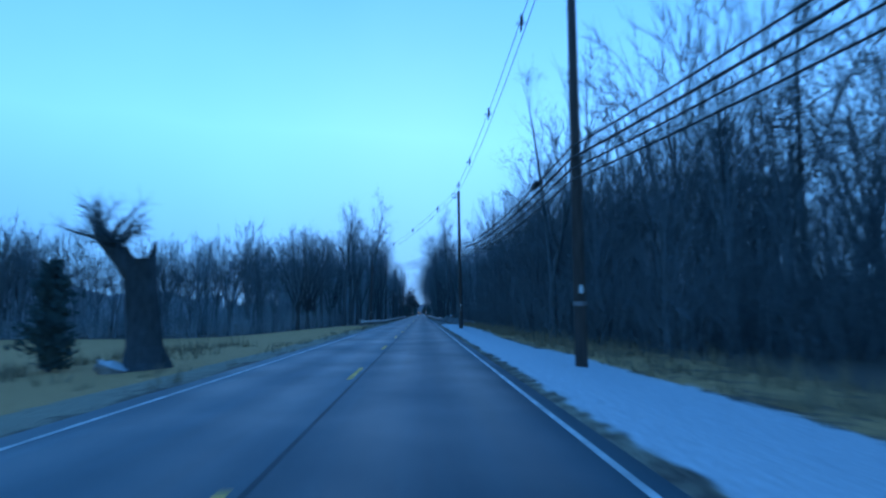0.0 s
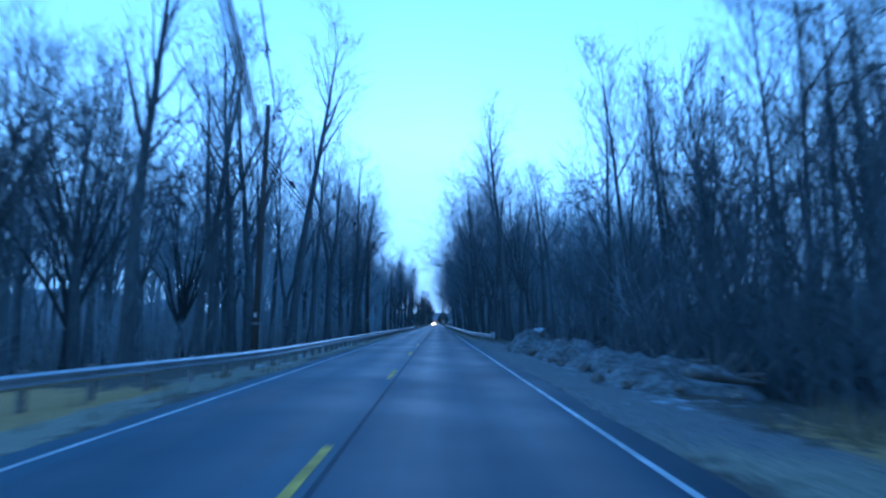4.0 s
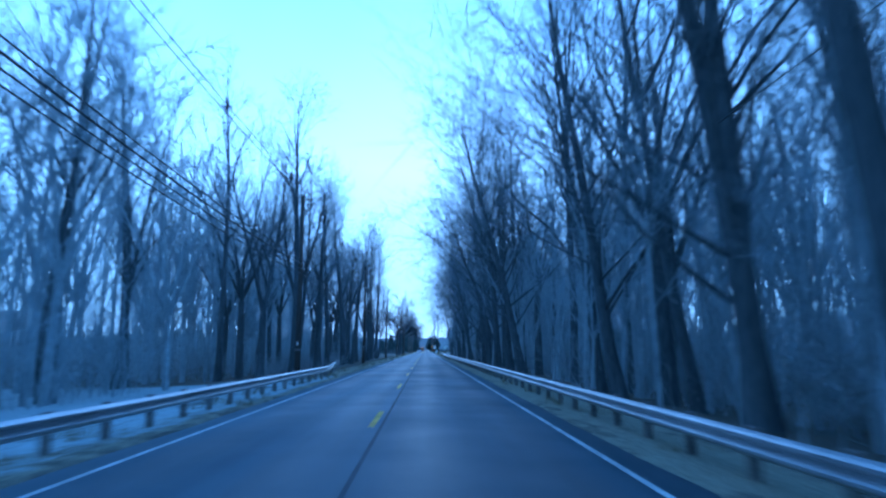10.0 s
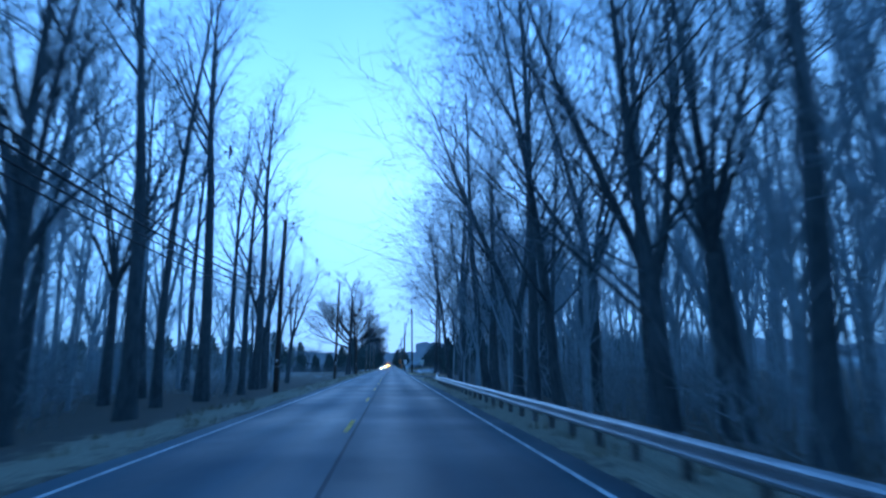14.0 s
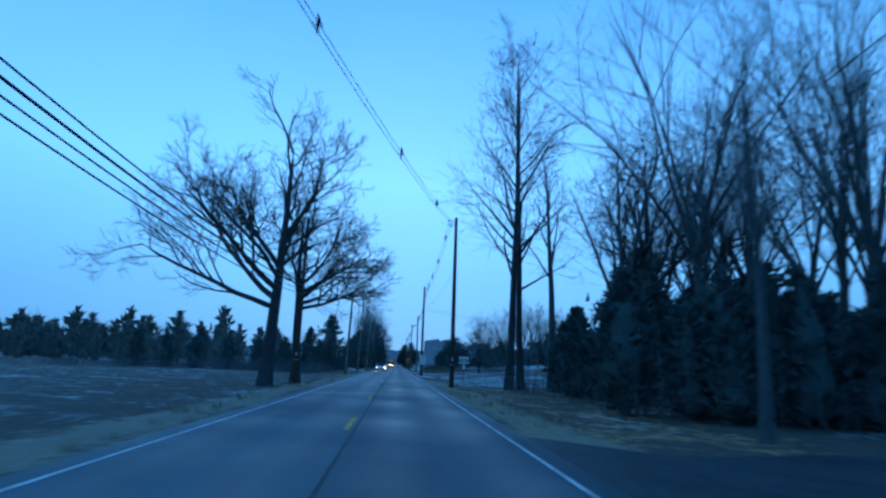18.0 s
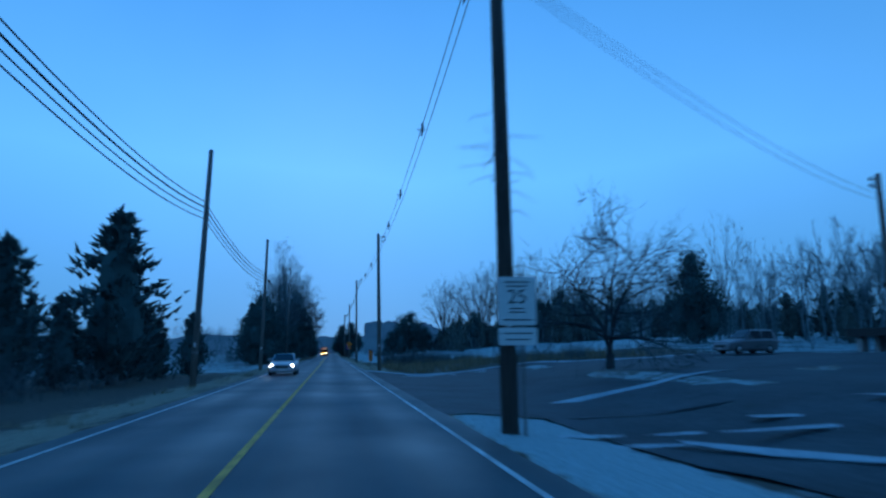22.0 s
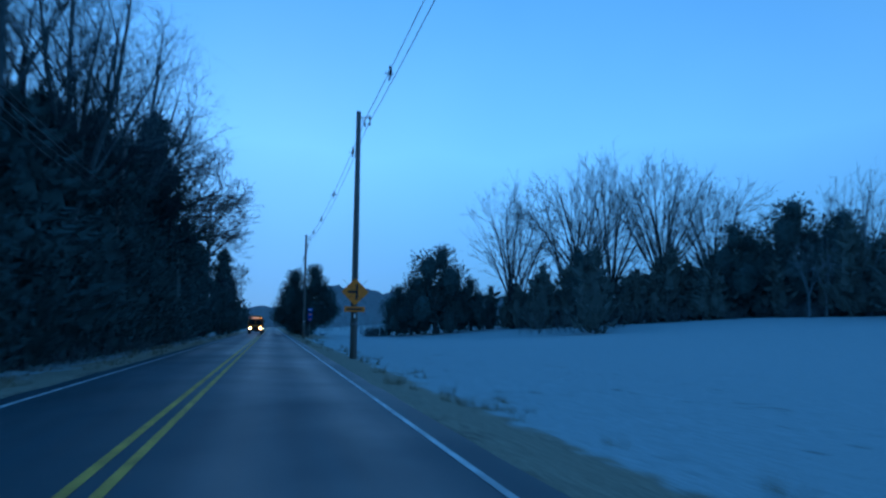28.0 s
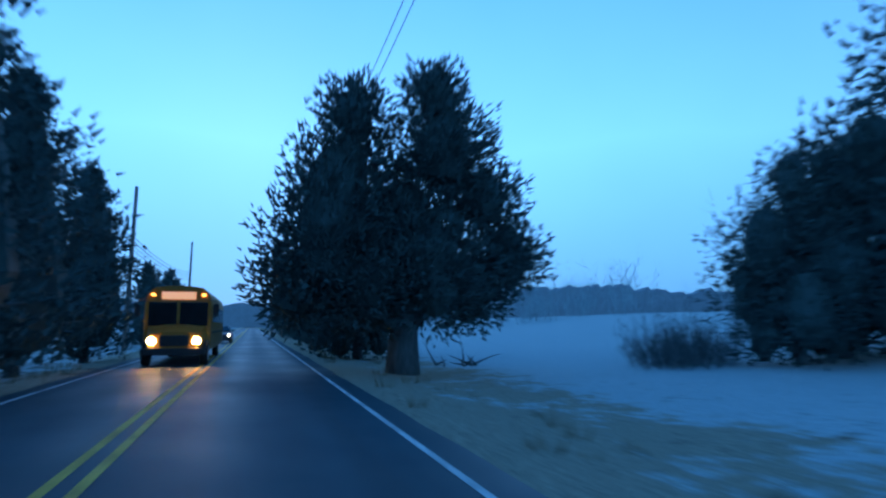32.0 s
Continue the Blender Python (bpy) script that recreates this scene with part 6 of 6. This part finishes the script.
for k, (x, y) in enumerate(((-7.6, 697), (-6.2, 640))):
    t = empty("mailbox", pose(x, y, gz(x, y)), "dark mailbox on a wooden post beside the road", "mailbox", "mailboxes")
    bm = bmesh.new()
    box(bm, -0.05, 0.05, -0.05, 0.05, -0.2, 1.05, 0.01)
    part("post", bm, POLE_GREY, t)
    bm = bmesh.new()
    box(bm, -0.09, 0.09, -0.24, 0.24, 1.05, 1.27, 0.06)
    part("box", bm, CABLE, t, "arched metal box")
# slim pole by the outbuilding
pole_thing(28.2, 484.5, 9.0, False, 0.5, -0.8, "yard poles", "short dark utility pole standing beside the yard")


t = empty("yard_lamp", pose(50, 443, gz(50, 443)), "yard light on a wooden pole, lit orange", "lamp")
tb = Tubes()
tb.add([Vector((0, 0, -0.3)), Vector((0, 0, 6.2))], [0.12, 0.1], 10, cap=True)
tb.ob("pole", POLE, t)
tb = Tubes()
tb.add([Vector((0, 0, 5.9)), Vector((-0.4, -0.3, 6.0)), Vector((-0.6, -0.5, 5.9))], [0.03, 0.03, 0.03], 6, cap=True)
tb.ob("arm", STEEL_POST, t)
tb = Tubes()
tb.add([Vector((-0.6, -0.5, q)) for q in (5.55, 5.62, 5.8, 5.92)], [0.05, 0.22, 0.2, 0.06], 12, cap=True)
tb.ob("lamp_bowl", glow("sodium_lamp_glow", (1.0, 0.35, 0.04), 60.0), t, "glowing orange bowl")


# ---- outbuilding on blocks ----
SIDING = mat("cream_painted_boards", (0.5, 0.46, 0.32), 0.75, grain=7, vary=0.2, bump=0.3)
ROOF = mat("grey_metal_roof", (0.36, 0.37, 0.39), 0.55, 0.3, grain=4, vary=0.2, bump=0.15)
DARKWOOD = mat("dark_trim_wood", (0.04, 0.036, 0.033), 0.85, grain=9, vary=0.4, bump=0.4)
BLOCK = mat("concrete_block", (0.4, 0.39, 0.37), 0.95, grain=12, vary=0.35, bump=0.5)
GLASS = mat("dark_window_glass", (0.02, 0.022, 0.025), 0.08, grain=3, vary=0.2, bump=0, spec=0.6)


def outbuilding(x, y, turn):
    t = empty("outbuilding", pose(x, y, gz(x + 3, y + 2), 0, 0, turn), "small cream boarded building raised on blocks", "building")
    L, W, b, h, ridge = 12.2, 6.0, 1.4, 3.7, 3.0
    bm = bmesh.new()
    box(bm, -4.8, L + 0.5, -1.0, W + 0.6, b - 0.5, b, 0.02)
    part("deck", bm, DARKWOOD, t, "dark timber deck and floor beams")
    # four walls, with thickness; the end walls rise to the ridge
    holes = {"front": [(2.0, 1.55, 1.15, 1.35), (5.0, 0.02, 2.6, 2.75), (9.9, 1.55, 1.15, 1.35)]}
    bm = bmesh.new()
    edges = [0.0]
    for hx, hz, hw, hh in holes["front"]:
        edges += [hx, hx + hw]
    edges.append(L)
    for i in range(0, len(edges), 2):
        box(bm, edges[i], edges[i + 1], 0, 0.12, b, b + h)
    for hx, hz, hw, hh in holes["front"]:
        if hz > 0.1:
            box(bm, hx, hx + hw, 0, 0.12, b, b + hz)
        box(bm, hx, hx + hw, 0, 0.12, b + hz + hh, b + h)
    part("wall", bm, SIDING, t)
    boxed("wall", (0, L, W - 0.12, W, b, b + h), SIDING, t)
    for xx in (0.0, L - 0.12):
        bm = plate_mesh([(0.12, b), (W - 0.12, b), (W - 0.12, b + h), (W / 2, b + h + ridge - 0.05), (0.12, b + h)], 0.12)
        ob = part("end_wall", bm, SIDING, t)
        ob.matrix_basis = pose(xx + 0.12, 0, 0, 0, 0, 90)
    for k in range(12):
        boxed("board", (0, L, -0.012, 0.0, b + 0.02 + k * 0.225, b + 0.035 + k * 0.225), SIDING, t) if k in (0, 11) else None
    for s in (0, 1):
        o = 0.9
        y0, y1 = (-o, W / 2) if s == 0 else (W / 2, W + o)
        slope = ridge / (W / 2)
        z0 = b + h - o * slope
        verts = []
        for zz in (0.0, 0.09):
            for xx in (-1.5, L + 0.9):
                verts += [(xx, y0, (z0 if s == 0 else b + h + ridge) + zz), (xx, y1, (b + h + ridge if s == 0 else z0) + zz)]
        faces = [(0, 1, 3, 2), (4, 6, 7, 5), (0, 4, 5, 1), (2, 3, 7, 6), (0, 2, 6, 4), (1, 5, 7, 3)]
        mesh_part("roof_slope", verts, faces, ROOF, t, "pale metal roof slope")
        under = [(vx, vy, vz - 0.1 if i < 4 else vz - 0.095) for i, (vx, vy, vz) in enumerate(verts)]
        mesh_part("soffit", under, faces, DARKWOOD, t, "dark boarded underside of the roof")
    for xx in (-1.53, L + 0.87):
        for s in (0, 1):
            q = 1 if s == 0 else -1
            yb = -0.9 if s == 0 else W + 0.9
            verts = []
            for dx in (0, 0.05):
                verts += [(xx + dx, yb, b + h - 0.9 * ridge / (W / 2) - 0.16), (xx + dx, W / 2, b + h + ridge - 0.16), (xx + dx, W / 2, b + h + ridge + 0.08), (xx + dx, yb, b + h - 0.9 * ridge / (W / 2) + 0.08)]
            mesh_part("barge_board", verts, [(0, 1, 2, 3), (7, 6, 5, 4), (0, 4, 5, 1), (1, 5, 6, 2), (2, 6, 7, 3), (3, 7, 4, 0)], DARKWOOD, t, "dark barge board")
    for hx, hz, hw, hh in holes["front"]:
        isdoor = hz < 0.1
        w = empty("door" if isdoor else "window", pose(hx, 0, b + hz), "", "")
        w.parent = t
        bm = bmesh.new()
        for q in ((0, 0.07, 0, hh), (hw - 0.07, hw, 0, hh), (0.07, hw - 0.07, hh - 0.07, hh), (0.07, hw - 0.07, 0, 0.07), (hw / 2 - 0.03, hw / 2 + 0.03, 0.07, hh - 0.07)):
            box(bm, q[0], q[1], -0.03, 0.08, q[2], q[3])
        part("frame", bm, DARKWOOD, w)
        for q in (0, 1):
            boxed("pane", (0.07 + q * (hw / 2 - 0.04), hw / 2 - 0.03 + q * (hw / 2 - 0.04), 0.03, 0.045, 0.07, hh - 0.07), GLASS, w)
    for (hy, hz, hw, hh) in ((4.2, 0.05, 1.0, 2.3), (1.6, 1.5, 0.6, 1.5)):
        boxed("shutter" if hz > 0.1 else "end_door", (-0.05, -0.003, hy, hy + hw, b + hz, b + hz + hh), DARKWOOD, t, 0.01)
    for i in range(14):
        for yy in (-0.8, W - 0.2):
            boxed("block_pier", (-4.5 + i * 1.28, -4.0 + i * 1.28, yy, yy + 0.4, -0.9, b - 0.5), BLOCK, t, 0.01)
    for px_, py_ in ((0.0, -0.14), (L - 0.16, -0.14), (-0.14, W - 0.16)):
        boxed("corner_post", (px_, px_ + 0.16, py_, py_ + 0.16, b, b + h), DARKWOOD, t, 0.01)
        verts = [(px_ + 0.04, py_ - 0.02, b + h - 1.3), (px_ + 0.04, py_ - 0.75, b + h - 0.75), (px_ + 0.04, py_ - 0.75, b + h - 0.62), (px_ + 0.04, py_ - 0.02, b + h - 1.1)]
        verts += [(vx + 0.1, vy, vz) for vx, vy, vz in verts]
        mesh_part("bracket", verts, [(0, 1, 2, 3), (7, 6, 5, 4), (0, 4, 5, 1), (1, 5, 6, 2), (2, 6, 7, 3), (3, 7, 4, 0)], DARKWOOD, t, "dark eave bracket")
    return t


outbuilding(38.0, 486.5, -3)


# ---- vehicles ----
PAINT_SILVER = mat("silver_car_paint", (0.5, 0.5, 0.5), 0.3, 0.4, grain=3, vary=0.06, bump=0)
PAINT_GREY = mat("grey_car_paint", (0.2, 0.2, 0.21), 0.35, 0.4, grain=3, vary=0.08, bump=0)
PAINT_DARK = mat("dark_car_paint", (0.05, 0.055, 0.06), 0.3, 0.3, grain=3, vary=0.1, bump=0)
PAINT_BUS = mat("school_yellow_paint", (0.36, 0.16, 0.01), 0.4, grain=3, vary=0.1, bump=0)
TYRE = mat("tyre_rubber", (0.02, 0.02, 0.02), 0.85, grain=12, vary=0.3, bump=0.2)
TRIM = mat("black_trim", (0.02, 0.02, 0.022), 0.5, grain=8, vary=0.2, bump=0)
AMBER = glow("amber_lamp_glow", (1.0, 0.35, 0.02), 6.0)
AMBER_DIM = glow("amber_board_glow", (1.0, 0.4, 0.03), 0.5)


def wheel(parent, x, y, r, w):
    p = empty("wheel", pose(x, y, r), "", "")
    p.parent = parent
    tb = Tubes()
    tb.add([Vector((k, 0, 0)) for k in (-w / 2, -w * 0.42, w * 0.42, w / 2)], [r * 0.9, r, r, r * 0.9], 20, cap=True)
    tb.ob("tyre", TYRE, p)
    tb = Tubes()
    s = 1 if x > 0 else -1
    tb.add([Vector((s * (w / 2 - 0.02), 0, 0)), Vector((s * (w / 2 + 0.012), 0, 0))], [r * 0.62, r * 0.55], 14, cap=True)
    tb.ob("rim", STEEL, p)


def loft(name, secs, material, parent, label=""):
    """Closed body from cross-sections of (y, [(x, z) half outline from bottom to top])."""
    verts, faces = [], []
    n = len(secs[0][1]) * 2
    for y, half in secs:
        ring = [(x, z) for x, z in half] + [(-x, z) for x, z in reversed(half)]
        verts += [(x, y, z) for x, z in ring]
    for j in range(len(secs) - 1):
        for i in range(n):
            faces.append((j * n + i, j * n + (i + 1) % n, (j + 1) * n + (i + 1) % n, (j + 1) * n + i))
    faces.append(tuple(reversed(range(n))))
    faces.append(tuple((len(secs) - 1) * n + i for i in range(n)))
    return mesh_part(name, verts, faces, material, parent, label)


def car(x, y, turn, paint, label, lit, suv=0.0, ground=0.0):
    """Front towards -y."""
    t = empty("car", pose(x, y, ground, 0, 0, turn), label, "car")
    H = 0.12 * suv

    def sec(yy, w, z0, z1, z2):
        return (yy, [(w * 0.86, z0), (w, z0 + 0.16), (w, z1 - 0.14), (w * 0.93, z1), (w * 0.5, z2)])

    loft("body", [sec(-2.3, 0.74, 0.3, 0.66, 0.69), sec(-2.18, 0.84, 0.22, 0.74 + H, 0.78 + H), sec(-1.6, 0.9, 0.2, 0.84 + H, 0.9 + H), sec(-0.9, 0.91, 0.2, 0.92 + H, 0.97 + H), sec(0.8, 0.91, 0.2, 0.95 + H, 0.98 + H), sec(1.7, 0.9, 0.22, 0.96 + H, 1.0 + H), sec(2.2, 0.84, 0.28, 0.9 + H, 0.95 + H), sec(2.3, 0.76, 0.36, 0.8 + H, 0.84 + H)], paint, t)
    top = 1.45 + 0.3 * suv
    b0, b1 = (-0.95, 1.75) if not suv else (-0.8, 2.2)
    zb = 0.95 + H
    loft("cabin", [(b0, [(0.8, zb - 0.05), (0.79, zb + 0.01), (0.6, zb + 0.02)]), (b0 + 0.75, [(0.8, zb - 0.05), (0.66, top - 0.06), (0.5, top)]), (b1 - (0.75 if not suv else 0.25), [(0.8, zb - 0.05), (0.66, top - 0.05), (0.5, top)]), (b1, [(0.8, zb - 0.05), (0.76, zb + 0.02), (0.6, zb + 0.03)])], paint, t)
    verts = [(-0.7, b0 + 0.02, zb + 0.05), (0.7, b0 + 0.02, zb + 0.05), (0.58, b0 + 0.68, top - 0.06), (-0.58, b0 + 0.68, top - 0.06)]
    verts += [(vx, vy - 0.03, vz + 0.03) for vx, vy, vz in verts]
    mesh_part("windscreen", verts, [(0, 1, 2, 3), (7, 6, 5, 4), (0, 4, 5, 1), (1, 5, 6, 2), (2, 6, 7, 3), (3, 7, 4, 0)], GLASS, t)
    e1 = b1 - (0.8 if not suv else 0.32)
    for s in (-1, 1):
        for q0, q1 in ((b0 + 0.62, (b0 + e1) / 2 + 0.2), ((b0 + e1) / 2 + 0.28, e1 - 0.05)):
            v = [(s * 0.805, q0 - 0.2 * (q0 < 0.2), zb + 0.03), (s * 0.805, q1, zb + 0.03), (s * 0.70, q1 - 0.05, top - 0.1), (s * 0.70, q0 + 0.12, top - 0.1)]
            v += [(a + s * 0.015, c, d) for a, c, d in v]
            mesh_part("side_window", v, [(0, 1, 2, 3), (7, 6, 5, 4), (0, 4, 5, 1), (1, 5, 6, 2), (2, 6, 7, 3), (3, 7, 4, 0)], GLASS, t)
        bm = bmesh.new()
        box(bm, s * 0.98 - 0.1, s * 0.98 + 0.1, b0 + 0.35, b0 + 0.48, zb + 0.02, zb + 0.17, 0.03)
        part("mirror", bm, paint, t)
        bm = bmesh.new()
        bmesh.ops.create_uvsphere(bm, u_segments=14, v_segments=8, radius=0.12)
        bmesh.ops.scale(bm, vec=(1.25, 0.5, 0.8), verts=bm.verts)
        bmesh.ops.translate(bm, vec=(s * 0.62, -2.24, 0.62), verts=bm.verts)
        part("headlight", bm, LAMP_WHITE if lit else GLASS, t, "lit headlight" if lit else "clear headlight")
        bm = bmesh.new()
        box(bm, s * 0.72 - 0.13, s * 0.72 + 0.13, 2.24, 2.32, 0.66 + H, 0.84 + H, 0.02)
        part("tail_light", bm, mat("tail_lens", (0.3, 0.01, 0.01), 0.3, bump=0), t)
        for yy in (-1.42, 1.38):
            wheel(t, s * 0.8, yy, 0.33, 0.21)
    boxed("grille", (-0.42, 0.42, -2.335, -2.29, 0.5, 0.64), TRIM, t, 0.01)
    boxed("bumper", (-0.78, 0.78, -2.38, -2.25, 0.28, 0.46), paint, t, 0.04)
    boxed("plate_bar", (-0.16, 0.16, -2.395, -2.385, 0.34, 0.42), SIGN_WHITE, t, 0.0)
    return t


car(-1.9, 504.2, 0, PAINT_SILVER, "silver saloon car with lit headlights in the oncoming lane", True, ground=0.03)
car(-1.0, 722, 0, PAINT_DARK, "dark car with lit headlights behind the bus", True, ground=0.03)
car(31.5, 500.5, -82, PAINT_GREY, "parked grey estate car in the frosted yard", False, suv=1.0, ground=gz(31.5, 500.5) + 0.03)


def bus(x, y):
    t = empty("school_bus", pose(x, y, 0.03), "yellow school bus with lit headlights in the oncoming lane", "bus")
    W, L, H = 1.22, 10.5, 3.05
    half = [(W * 0.97, 0.55), (W, 0.75), (W, 2.35), (W * 0.93, 2.75), (W * 0.72, H - 0.06), (W * 0.3, H)]
    loft("body", [(0.0, [(a * 0.97, b) for a, b in half]), (0.12, half), (L - 0.1, half), (L, [(a * 0.96, b) for a, b in half])], PAINT_BUS, t)
    loft("bonnet", [(-1.0, [(0.86, 0.6), (0.9, 0.9), (0.84, 1.2), (0.4, 1.28)]), (-0.5, [(1.0, 0.58), (1.04, 0.95), (0.95, 1.38), (0.4, 1.46)]), (0.0, [(1.1, 0.58), (1.12, 1.0), (1.02, 1.48), (0.4, 1.56)])], PAINT_BUS, t)
    for s in (-1, 1):
        boxed("windscreen", (0.05 if s > 0 else -1.08, 1.08 if s > 0 else -0.05, -0.03, 0.02, 1.5, 2.42), GLASS, t, 0.02)
        bm = bmesh.new()
        bmesh.ops.create_uvsphere(bm, u_segments=14, v_segments=8, radius=0.13)
        bmesh.ops.scale(bm, vec=(1.1, 0.45, 1), verts=bm.verts)
        bmesh.ops.translate(bm, vec=(s * 0.78, -1.0, 0.95), verts=bm.verts)
        part("headlight", bm, LAMP_WARM, t, "lit headlight")
        boxed("clearance_lamp", (s * 0.92 - 0.06, s * 0.92 + 0.06, -0.05, 0.0, 2.66, 2.74), AMBER, t, 0.01)
        tb = Tubes()
        tb.add([Vector((s * 1.1, -0.05, 2.5)), Vector((s * 1.38, -0.35, 2.45)), Vector((s * 1.4, -0.38, 2.1))], [0.02, 0.02, 0.02], 6, cap=True)
        tb.ob("mirror_arm", TRIM, t)
        boxed("mirror", (s * 1.4 - 0.1, s * 1.4 + 0.1, -0.44, -0.36, 1.85, 2.35), TRIM, t, 0.03)
        for yy in (-0.25, 7.4):
            wheel(t, s * 1.03, yy, 0.48, 0.28)
        for k in range(9):
            boxed("side_window", (s * W - 0.012, s * W + 0.012, 0.7 + k * 1.05, 1.6 + k * 1.05, 1.65, 2.3), GLASS, t, 0.005)
        boxed("rub_rail", (s * W - 0.02, s * W + 0.03, 0.2, L - 0.1, 1.2, 1.28), TRIM, t, 0.008)
    boxed("grille", (-0.5, 0.5, -1.04, -0.98, 0.75, 1.15), TRIM, t, 0.02)
    boxed("bumper", (-1.12, 1.12, -1.22, -1.02, 0.42, 0.68), TRIM, t, 0.03)
    boxed("destination_board", (-0.62, 0.62, -0.03, 0.02, 2.52, 2.82), AMBER_DIM, t, 0.02, label="amber board")
    return t


bus(-1.25, 690.5)
for o in list(scene.objects):
    if "set_down" in o:
        del o["set_down"]
